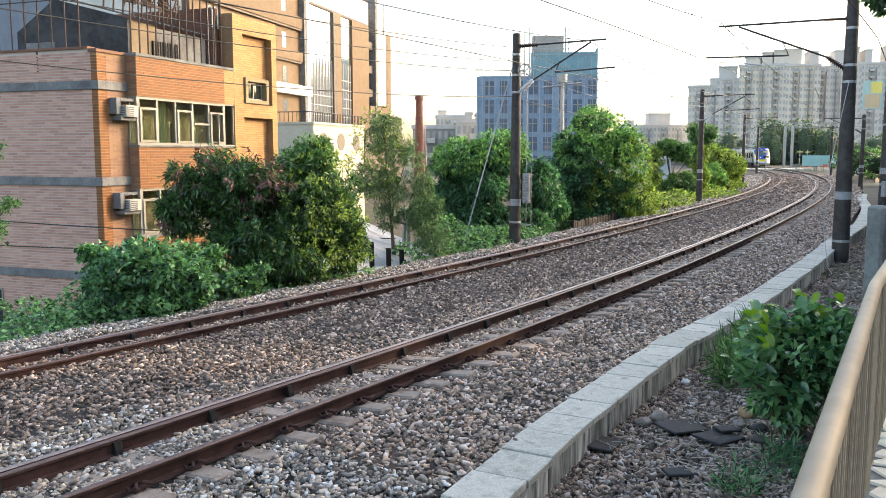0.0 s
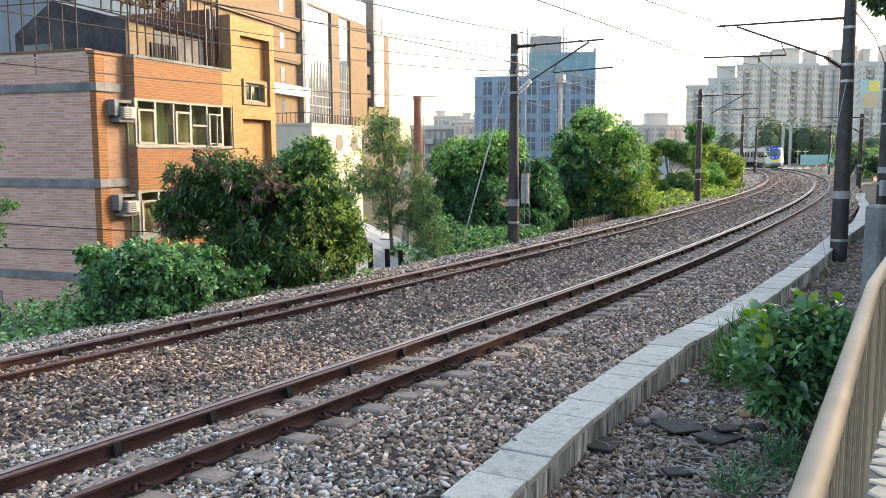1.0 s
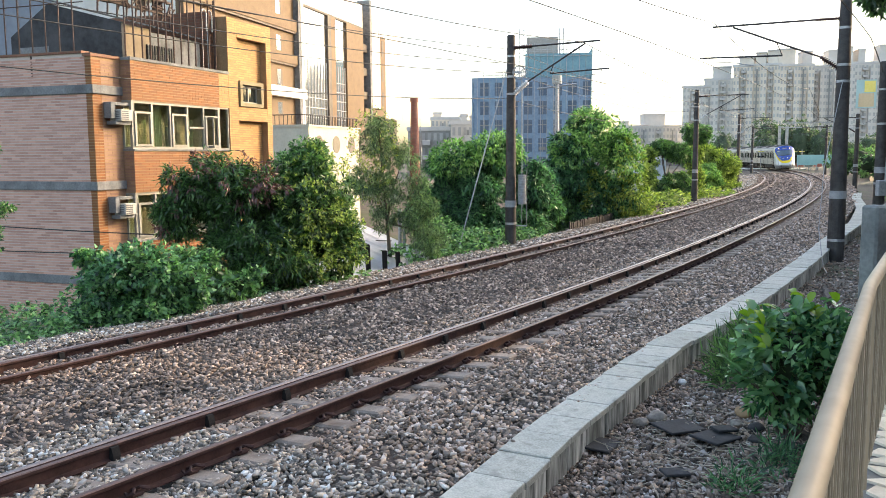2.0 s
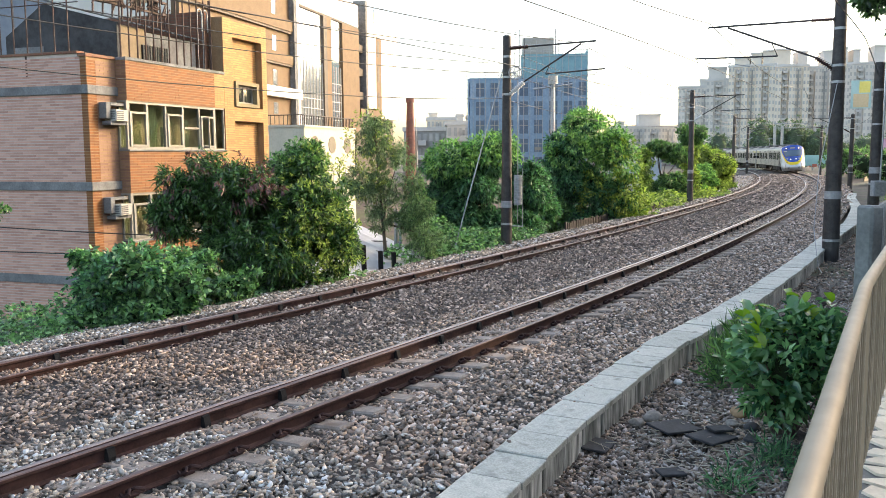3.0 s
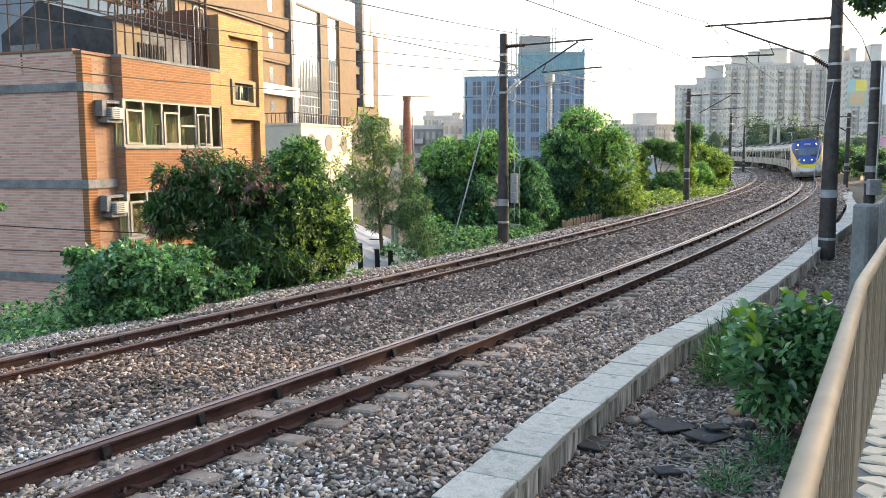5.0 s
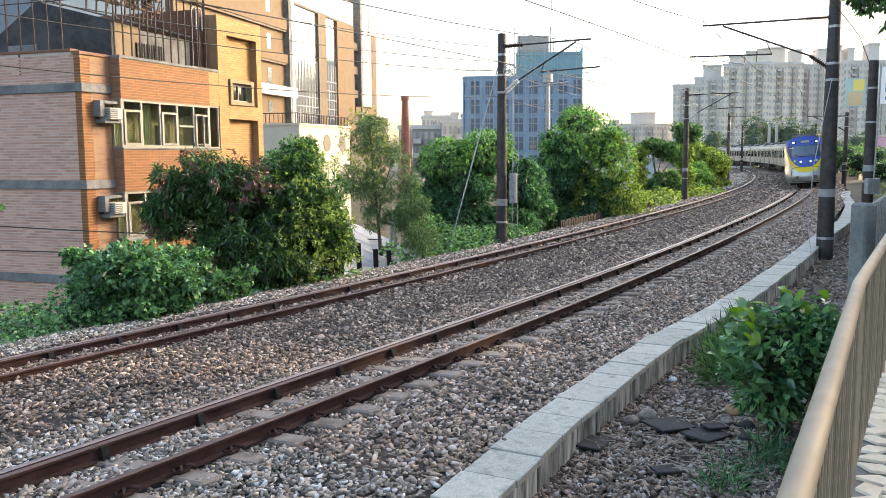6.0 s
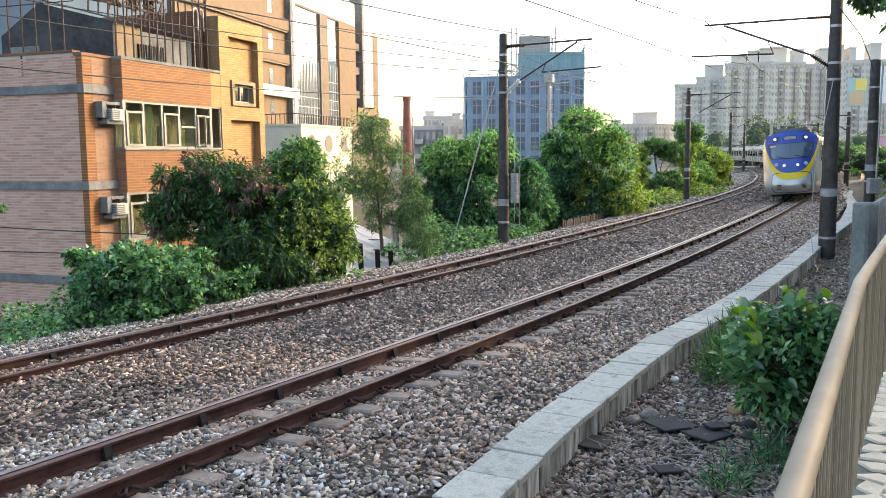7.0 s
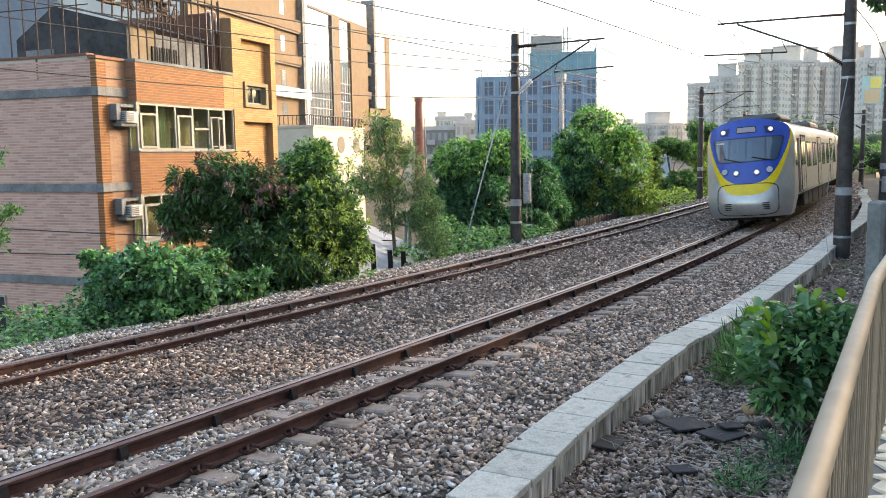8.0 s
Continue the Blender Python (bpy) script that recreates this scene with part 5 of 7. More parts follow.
def construction_tower():
    t = thing("construction_tower", "tower under construction wrapped in blue scaffold netting", "building", pose(15.5, 140, 0, 0, 0, -6))
    part("lower_block", boxes((-9.6, -1, 0.6, 14, -4, 14.8)), M_RAW, t)
    part("main_block", boxes((-1, 9.4, 0.6, 14, -4, 16.5)), M_RAW, t)
    part("core", boxes((-1.0, 4.2, 3, 9, 16.5, 22.0)), M_RAW, t, "bare grey lift core")
    for k in range(4):
        part("core_band", boxes((-1.1, 4.3, 2.9, 2.998, 17.2 + k * 1.2, 17.35 + k * 1.2)), M_GALV, t)
    part("net", boxes((-1.2, 9.6, 0.3, 0.4, 15.2, 19.0)), M_NET_TEAL, t)
    part("net", boxes((9.45, 9.6, 0.4, 14, -4, 19.6)), M_NET_TEAL, t, "teal netting on the sunny side")
    part("net", boxes((-10, -9.7, 0.3, 14, -4, 15.2)), M_NET, t)
    rng = random.Random(2)
    for f in range(6):
        z = -3 + f * 3.05
        part("net_panel", boxes((-9.7, 9.4, 0.42, 0.5, z + 2.2, z + 3.05)), M_NET, t)
        for c in range(8):
            x = -9.6 + c * 2.4
            part("net_panel", boxes((x, x + 1.0, 0.42, 0.5, z, z + 2.2)), M_NET, t)
            part("opening", boxes((x + 1.0, x + 2.4, 0.52, 0.598, z, z + 2.2)), M_DIM, t)
            part("opening_bar", boxes((x + 1.65, x + 1.75, 0.44, 0.518, z, z + 2.2), (x + 1.0, x + 2.4, 0.45, 0.517, z + 1.3, z + 1.42)), M_RAW, t)
            if rng.random() < 0.12:
                part("pale_board", boxes((x + 1.1, x + 2.2, 0.4, 0.43, z + 0.3, z + 0.8)), M_WHITE_FRAME, t)
    sc = thing("scaffold", "thin steel scaffold poles round the tower top", "scaffolding", pose(15.5, 140, 0, 0, 0, -6))
    for k in range(20):
        x = -10.1 + k * 1.04
        part("pole", rods(((x, 0.2, -4), (x, 0.2, 16.2 if x < -1 else 20.2 + (k % 3) * 0.5), 0.05), seg=5), M_GALV, sc)
    for z in (15.6, 16.2):
        part("ledger", rods(((-10.1, 0.2, z), (-1.0, 0.2, z), 0.05), seg=5), M_GALV, sc)
    for z in (18.6, 19.6):
        part("ledger", rods(((-1.2, 0.2, z), (9.7, 0.2, z), 0.05), seg=5), M_GALV, sc)
    for x in (-2.2, -1.4, 4.4, 5.0):
        part("mast", rods(((x, 1.5, 15), (x, 1.5, 23.2), 0.09), seg=5), M_GALV, sc)
    for k in range(10):
        part("rung", rods(((-2.2, 1.5, 15.4 + k * 0.8), (-1.4, 1.5, 15.8 + k * 0.8), 0.05), seg=5), M_GALV, sc)
        part("rung", rods(((4.4, 1.5, 15.4 + k * 0.8), (5.0, 1.5, 15.8 + k * 0.8), 0.05), seg=5), M_GALV, sc)


construction_tower()


def tower_block(name, label, x, y, w, d, h, turn, wall, bays, floors, crowns=(), base=-4.0, group="far apartment blocks"):
    """An apartment tower in bays that stand out by turns: windows with sills, balcony ledges, dark strips painting the
    shade of recesses, rooftop houses (x0, x1, top).
    """
    t = thing(name, label, "building", pose(x, y, 0, 0, 0, turn), group=group)
    part("wall", boxes((0, w, 0, d, base, h)), wall, t)
    fh = (h - base) / floors
    bw = w / bays
    ww = bw * 0.26
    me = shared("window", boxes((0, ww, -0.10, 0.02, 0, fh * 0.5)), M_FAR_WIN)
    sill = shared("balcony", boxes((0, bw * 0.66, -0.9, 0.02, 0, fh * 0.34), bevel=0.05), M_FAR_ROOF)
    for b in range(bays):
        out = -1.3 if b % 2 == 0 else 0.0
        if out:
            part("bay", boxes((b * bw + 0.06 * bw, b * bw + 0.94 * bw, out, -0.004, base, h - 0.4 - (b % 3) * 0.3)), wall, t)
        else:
            # flat strip on the wall: a recess's shade is put into its colour
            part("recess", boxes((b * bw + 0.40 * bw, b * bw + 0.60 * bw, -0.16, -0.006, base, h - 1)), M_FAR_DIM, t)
        for f in range(2, floors):
            for k in (0.12, 0.62):
                part_of("window", me, t, m=pose(b * bw + k * bw, out, base + f * fh + fh * 0.32))
            if not out and b % 4 == 1:
                part_of("balcony", sill, t, m=pose(b * bw + 0.17 * bw, 0, base + f * fh))
    side = shared("window", boxes((-0.10, 0.02, 0, d * 0.1, 0, fh * 0.5)), M_FAR_WIN)
    for f in range(2, floors):
        for c in range(3):
            part_of("window", side, t, m=pose(0, d * (0.12 + c * 0.3), base + f * fh + fh * 0.3))
    part("parapet", boxes((-0.3, w + 0.3, -0.3, d, h, h + 0.8)), M_FAR_ROOF, t)
    for x0, x1, top in crowns:
        part("lift_house", boxes((x0, x1, d * 0.15, d * 0.7, h + 0.8, top)), wall, t)
        part("lift_house_cap", boxes((x0 - 0.2, x1 + 0.2, d * 0.13, d * 0.72, top, top + 0.45)), M_FAR_ROOF, t)
    return t


tower_block("apartment_block", "twelve-storey apartment block, distance haze put into its pale colours", 85, 296, 10, 14, 25.2, -18, M_FAR_WALL, 4, 13, ((7.0, 9.6, 28.0),))
tower_block("apartment_block", "pale apartment block with a stepped roof", 94, 294, 8, 14, 27.5, -18, M_FAR_WALL, 3, 14, ((0.6, 6.6, 32.0),))
tower_block("apartment_block", "cream apartment block in narrow steps with tall lift houses", 100.3, 290, 15, 14, 31.6, -24, M_FAR_WALL2, 7, 16, ((1.6, 6.4, 34.6), (6.9, 10.2, 36.0), (10.6, 14.6, 36.6)))
tower_block("apartment_block", "cream apartment block with a plain sunlit front", 113.4, 284, 11, 14, 31.2, -8, M_FAR_WALL2, 5, 16, ((0.2, 5.6, 36.8),))
tower_block("apartment_block", "grey-beige apartment block with slender lift towers", 123.8, 288, 15.5, 14, 31.0, -12, M_FAR_WALL, 7, 16, ((-0.6, 2.6, 36.6), (7.6, 10.8, 36.6), (11.8, 15.2, 37.6)))
tower_block("apartment_block", "grey-beige apartment block beside the billboard", 139, 286, 32, 14, 32.0, -12, M_FAR_WALL, 13, 16, ((2.0, 4.2, 36.8), (8.6, 12.0, 38.0), (17, 20, 38.0), (24, 28, 37.4)))
tower_block("low_block", "long low apartment house with haze put into its pale colours", 68, 320, 24, 14, 12.5, -4, M_FAR_WALL, 9, 7, ((9.5, 17.5, 17.2), (1.5, 4.0, 14.6)), group="far low blocks")
tower_block("low_block", "small far apartment house", -2, 250, 9, 12, 13, 0, M_FAR_WALL2, 4, 6, ((0.6, 3.0, 14.8),), group="far low blocks")
tower_block("low_block", "grey low house behind the chimney", -6, 170, 12, 12, 7.5, 0, M_FAR_DIM, 5, 4, group="far low blocks")
tower_block("low_block", "pale low house beside the construction site", 2.5, 165, 6.5, 10, 8.5, 0, M_FAR_WALL, 3, 4, ((2.0, 3.2, 10.2), (4.0, 5.0, 10.0)), group="far low blocks")


# ---- cable trough with concrete lids beside the near track ----
def trough_u(s):
    return float(np.interp(s, [-5, 3, 6, 7, 9, 11, 14, 21, 28, 35, 45, 55, 70], [-3.8, -2.92, -2.58, -2.46, -2.35, -2.29, -2.46, -2.56, -2.6, -2.9, -2.75, -2.3, -2.5]))


def piece_mesh(name, x, y, z0, z1, mat, bevel):
    bm = boxes((-x / 2, x / 2, -y / 2, y / 2, z0, z1), bevel=bevel)
    me = bpy.data.meshes.new(name)
    bm.to_mesh(me)
    bm.free()
    me.materials.append(mat)
    return me


def cable_trough():
    t = thing("cable_trough", "low wall of weathered concrete blocks with flat lids along the ballast", "kerb", kind="structure")
    lid = piece_mesh("lid", 0.592, 0.50, -0.07, 0.0, M_KERB, 0.008)
    block = piece_mesh("block", 0.585, 0.12, -0.42, -0.074, M_KERB_SIDE, 0.008)
    rng = random.Random(4)
    s = -4.0
    while s < 62:
        u = trough_u(s)
        a = math.atan2(trough_u(s + 0.3) - trough_u(s - 0.3), 0.6)
        part_of("lid", lid, t, m=line_pose(s, u - 0.25, -0.05 + rng.uniform(-.006, .006)) @ pose(0, rng.uniform(-.008, .008), 0, rng.uniform(-.8, .8), rng.uniform(-.5, .5), math.degrees(a) + rng.uniform(-.6, .6)))
        s += 0.6
    s = -4.0
    while s < 62:
        u = trough_u(s)
        a = math.degrees(math.atan2(trough_u(s + 0.3) - trough_u(s - 0.3), 0.6))
        for du in (-0.42, -0.07):
            part_of("block", block, t, m=line_pose(s, u + du, -0.05) @ pose(0, rng.uniform(-.008, .008), 0, rng.uniform(-1, 1), 0, a + rng.uniform(-.6, .6)))
        s += 0.6


cable_trough()


# ---- masts and overhead line ----
def insulator(a, b, r=0.075, n=9):
    """A stack of sheds on a rod from a to b."""
    a, b = Vector(a), Vector(b)
    pts, radii = [a], [r * 0.4]
    for k in range(n):
        for f, q in ((0.16, 0.42), (0.2, 1.0), (0.3, 0.98), (0.75, 0.5), (0.79, 0.42)):
            pts.append(a.lerp(b, (k + f) / n))
            radii.append(r * q)
    return tube(bmesh.new(), pts + [b], radii + [r * 0.4], 12)


M_BANDING = surface("grey_reflective_band", (0.22, 0.225, 0.235), (0.36, 0.365, 0.38), 8, 0.6, 0.05)


def mast(x, y, base, top, r0, r1, label, arm=0, zs=(6.05, 4.6, 5.2), reach=3.0, bands=(1.0, 1.45, 4.6, 5.4)):
    """A tapered round mast; arm: +1 reaches across to the right-hand side of the line's run, -1 to the left."""
    t = thing("catenary_mast", label, "mast", pose(x, y, 0), group="masts along the line")
    bm = bmesh.new()
    tube(bm, [(0, 0, base - 0.5), (0, 0, base + 0.9), (0, 0, (base + top) / 2), (0, 0, top - 0.03), (0, 0, top)], [r0, r0 * 0.985, (r0 + r1) / 2, r1, r1 * 0.8], 20)
    part("shaft", bm, M_POLE, t, smooth=False)
    for k, z in enumerate(bands):
        rr = r0 + (r1 - r0) * (z - base) / (top - base)
        bm = bmesh.new()
        rod(bm, (0, 0, z), (0, 0, z + (0.22 if k == 1 else 0.07)), rr + 0.012, rr + 0.01, 20)
        part("band", bm, M_BANDING if k == 1 else M_GALV, t)
    if arm:
        s, u = [float(v[0]) for v in across(np.array([x]), np.array([y]))]
        th = head(s)
        d = Vector((math.sin(th), -math.cos(th), 0)) * arm
        zt, zb, zr = zs
        P = lambda k, z: d * k + Vector((0, 0, z))
        part("stay_insulator", insulator(P(r1, zt), P(0.75, zt + 0.01)), M_INSUL, t)
        part("stay_tube", rods((P(0.75, zt + 0.01), P(reach, zt + 0.03), 0.028)), M_POLE, t)
        part("strut_insulator", insulator(P(r1, zb), P(0.6, zb + (zt - zb) * 0.25), 0.085), M_INSUL_WHITE if arm > 0 else M_INSUL, t)
        part("strut", rods((P(0.6, zb + (zt - zb) * 0.25), P(reach * 0.84, zt - 0.02), 0.028)), M_POLE, t)
        part("registration_tube", rods((P(reach * 0.45, zr - 0.03), P(reach * 1.1, zr + 0.03), 0.024)), M_POLE, t)
        part("registration_hanger", rods((P(reach * 0.45, zr - 0.03), P(reach * 0.5, zb + (zt - zb) * 0.62), 0.015)), M_POLE, t)
        part("steady_arm", tube(bmesh.new(), [P(reach * 1.02, zr), P(reach * 1.0, zr - 0.12), P(reach * 0.85, zr - 0.14), P(reach * 0.66, zr - 0.28)], 0.013, 6), M_GALV, t)
    return t


m1 = mast(2.37, 27.7, -0.62, 6.46, 0.185, 0.13, "tall dark tapered mast with grey bands carrying the overhead wire", 1, bands=(0.35, 0.92, 4.55, 5.1, 5.75))
mast(15.64, 51.5, -0.62, 6.46, 0.185, 0.13, "tall dark tapered mast carrying the overhead wire", 1)
mast(29.66, 83.7, -0.62, 6.46, 0.185, 0.13, "tall dark tapered mast carrying the overhead wire", 1)
mast(11.2, 23.6, -0.45, 8.4, 0.23, 0.14, "thick dark mast with grey bands beside the cable trough", -1, (6.3, 4.95, 5.42), 3.55, bands=(0.15, 1.35, 4.55, 5.0, 6.0))
mast(15.7, 30.0, -0.2, 5.8, 0.2, 0.16, "dark mast with a switch box beside the walkway", 0, bands=(1.5, 1.9, 3.6, 4.8))
mast(34.6, 70.0, -0.2, 5.8, 0.2, 0.15, "dark mast carrying the overhead wire", -1, (5.5, 4.3, 4.8), 3.0)
mast(50.4, 110.0, -0.3, 6.2, 0.2, 0.14, "dark mast carrying the overhead wire", -1, (5.9, 4.5, 5.1), 3.0)
mast(44.5, 120.0, -0.5, 6.4, 0.19, 0.13, "dark mast carrying the overhead wire", 1)


def mast_fittings():
    b = thing("switch_box", "grey steel switch box strapped to a mast", "switch box", pose(15.7, 29.75, 0))
    part("housing", boxes((-0.22, 0.22, -0.16, 0.1, 1.1, 1.65), bevel=0.02), M_BANDING, b)
    part("door", boxes((-0.17, 0.17, -0.175, -0.162, 1.2, 1.58)), M_GALV, b)
    part("conduit", rods(((0.05, -0.05, 1.65), (0.12, -0.02, 5.6), 0.03)), M_GALV, b)
    w = thing("balance_weights", "stack of rusty grey tension weights hanging beside a mast", "tension weights", pose(2.72, 27.55, 0))
    for k in range(11):
        bm = bmesh.new()
        rod(bm, (0, 0, 1.02 + k * 0.088), (0, 0, 1.1 + k * 0.088), 0.13, 0.13, 14)
        part("weight", bm, M_BANDING, w)
    part("hanger_rod", rods(((0, 0, 0.4), (0, 0, 5.0), 0.014)), M_GALV, w)
    part("guide", rods(((0.16, 0, 0.3), (0.16, 0, 2.2), 0.012), ((-0.3, 0.1, 0.32), (0.18, 0, 0.3), 0.02)), M_GALV, w)
    p = thing("tension_wheel", "spoked tensioning wheel on a mast", "pulley", pose(2.62, 27.5, 5.25))
    bm = bmesh.new()
    for k in range(24):
        a0, a1 = k * math.tau / 24, (k + 1) * math.tau / 24
        rod(bm, (0.21 * math.cos(a0), 0, 0.21 * math.sin(a0)), (0.21 * math.cos(a1), 0, 0.21 * math.sin(a1)), 0.022, seg=6)
    part("rim", bm, M_BANDING, p)
    for k in range(4):
        a = k * math.pi / 4
        part("spoke", rods(((-0.2 * math.cos(a), 0, -0.2 * math.sin(a)), (0.2 * math.cos(a), 0, 0.2 * math.sin(a)), 0.014)), M_GALV, p)
    part("bracket", rods(((-0.25, 0.2, 0.05), (0, 0, 0), 0.03)), M_GALV, p)


mast_fittings()


def wire(name, label, pts, r=0.012):
    bm = bmesh.new()
    tube(bm, pts, r, 5)
    return tagged(part(name, bm, M_GALV if name == "guy_wire" else M_WIRE), label, "wire", group="overhead wires")


def along(s0, s1, u, z, sagging, span=28.0):
    out, s = [], s0
    while s <= s1:
        ph = ((s - 24) / span) % 1
        out.append(line(s, u, z - sagging * 4 * ph * (1 - ph)))
        s += 2.0
    return out


for u, zc, zm, nm in ((TRACKS - 0.1, 4.95, 6.05, "far"), (0.1, 5.1, 6.3, "near")):
    wire("contact_wire", "thin dark contact wire over a track", along(-40, 190, u, zc, 0.0), 0.010)
    wire("messenger_wire", "thin dark messenger wire over a track", along(-40, 190, u, zm, 0.55), 0.011)
    dr = bmesh.new()
    for k in range(24):
        s = -36 + k * 7.0
        ph = ((s - 24) / 28.0) % 1
        rod(dr, line(s, u, zc), line(s, u, zm - 0.55 * 4 * ph * (1 - ph)), 0.005, seg=4)
    tagged(part("dropper", dr, M_WIRE), "thin dropper wires between messenger and contact wire", "wire", kind="stuff")
for u, z, sg in ((6.4, 5.25, 0.5), (6.45, 5.55, 0.5), (6.5, 6.0, 0.5), (6.6, 4.45, 0.45)):
    wire("feeder_wire", "dark feeder wire strung from mast to mast", along(-60, 190, u, z, sg, 28), 0.010)
wire("feeder_wire", "dark feeder wire on the masts beside the walkway", along(-4, 190, -3.9, 5.6, 0.3, 40), 0.014)
wire("guy_wire", "pale guy wire from a mast to the ground", [(2.3, 27.7, 5.6), (0.55, 26.6, -0.6)], 0.022)
wire("guy_wire", "slack pale wire from a mast to the ground", [(11.1, 23.4, 4.6), (10.6, 23.2, 2.2), (10.25, 22.6, 0.6), (9.95, 21.6, -0.3), (9.8, 21.0, -0.42)], 0.012)
for a, b in (((-16, 26, 0.72), (-1.5, 26.5, -0.05)), ((-16, 26, -0.1), (-1.5, 26.5, -0.5))):
    wire("phone_cable", "black cable strung low in front of the brick house", sag(a, b, 0.12), 0.018)


def far_gantry():
    g = thing("signal_gantry", "grey steel lattice gantry over the far tracks", "gantry", pose(68.2, 170, 0, 0, 0, -12))
    for x in (0.0, 1.4, 10.5):
        part("leg", boxes((x, x + 0.5, 0, 0.5, -0.5, 8.0)), M_GALV, g)
    for z in (7.6, 8.5):
        part("chord", boxes((0, 10.9, 0.1, 0.35, z, z + 0.16)), M_GALV, g)
    for k in range(14):
        x = 0.1 + k * 0.77
        part("lattice", rods(((x, 0.22, 7.7), (x + 0.38, 0.22, 8.55), 0.05), ((x + 0.38, 0.22, 8.55), (x + 0.77, 0.22, 7.7), 0.05), seg=5), M_GALV, g)


far_gantry()


# ---- walkway with its railing, verge and bush ----
M_BRONZE = surface("bronze_painted_steel", (0.26, 0.21, 0.15), (0.35, 0.285, 0.205), 1.5, 0.58, 0.0, metal=0.1)
# the handrail's bronze darkened for the bars: their shade is in the colour
M_BRONZE_SHADE = surface("shaded_bronze_steel", (0.15, 0.12, 0.085), (0.31, 0.255, 0.185), 6, 0.5, 0.05, metal=0.2, objvar=0.7)
M_MORTAR = surface("grey_mortar", (0.13, 0.13, 0.125), (0.22, 0.22, 0.21), 6, 0.9, 0.3)
M_SLAB = surface("broken_cream_tile", (0.58, 0.52, 0.42), (0.82, 0.76, 0.65), 6, 0.6, 0.1, objvar=0.5)
M_POST = surface("grey_concrete_post", (0.12, 0.13, 0.13), (0.22, 0.235, 0.235), 4, 0.85, 0.15, stain=(0.08, 0.085, 0.085), stain_scale=2)
M_SLATE = surface("dark_broken_tile", (0.018, 0.018, 0.02), (0.042, 0.043, 0.047), 5, 0.85, 0.3)
M_WOOD = surface("rotten_grey_wood", (0.03, 0.025, 0.022), (0.11, 0.09, 0.078), 8, 0.9, 0.6, stretch=(1, 6, 6))
M_PEBBLE = surface("round_pebble", (0.2, 0.19, 0.18), (0.5, 0.46, 0.42), 4, 0.6, 0.1, objvar=0.8)
PATH_Z = 1.0
RAIL_Z = 2.0
R_A, R_B, R_C = Vector((-2.56, -4.30, 0)), Vector((2.05, 3.95, 0)), Vector((19.24, 32.1, 0))


def walkway():
    w = thing("walkway", "raised footpath of broken cream tiles set in grey mortar", "footpath", kind="structure")
    for a, b, top in ((R_A, R_B, PATH_Z), (R_B, R_C, PATH_Z - 0.004)):
        d = (b - a).normalized()
        n = Vector((d.y, -d.x, 0))
        bm = bmesh.new()
        p = [a - n * 0.12, b - n * 0.12, b + n * 2.0, a + n * 2.0]
        lo = [bm.verts.new((v.x, v.y, -0.6)) for v in p]
        hi = [bm.verts.new((v.x, v.y, top)) for v in p]
        bm.faces.new(hi)
        for k in range(4):
            bm.faces.new((lo[k], lo[(k + 1) % 4], hi[(k + 1) % 4], hi[k]))
        part("paving_bed", bm, M_MORTAR, w)
    rng = random.Random(8)
    shapes = []
    for k in range(10):
        bm = bmesh.new()
        m = rng.choice((4, 4, 5))
        ring = []
        for i in range(m):
            a = (i + rng.uniform(-0.2, 0.2)) * math.tau / m
            r = rng.uniform(0.084, 0.108)
            ring.append((1.2 * r * math.cos(a), 0.72 * r * math.sin(a)))
        lo = [bm.verts.new((x, y, 0)) for x, y in ring]
        hi = [bm.verts.new((x * 0.95, y * 0.95, 0.014)) for x, y in ring]
        bm.faces.new(hi)
        for i in range(m):
            bm.faces.new((lo[i], lo[(i + 1) % m], hi[(i + 1) % m], hi[i]))
        me = bpy.data.meshes.new("paving_tile")
        bm.to_mesh(me)
        bm.free()
        me.materials.append(M_SLAB)
        shapes.append(me)
    d = (R_B - R_A).normalized()
    n = Vector((d.y, -d.x, 0))
    i = 0
    for r in range(27):
        for c in range(11):
            p = R_A + d * (8.3 + r * 0.158 + (c % 2) * 0.08) + n * (0.10 + c * 0.135)
            part_of("paving_tile", shapes[i % 10], w, m=pose(p.x + rng.uniform(-.012, .012), p.y + rng.uniform(-.012, .012), PATH_Z, 0, 0, rng.choice((0, 90, 150, 200)) + rng.uniform(-25, 25)))
            i += 1


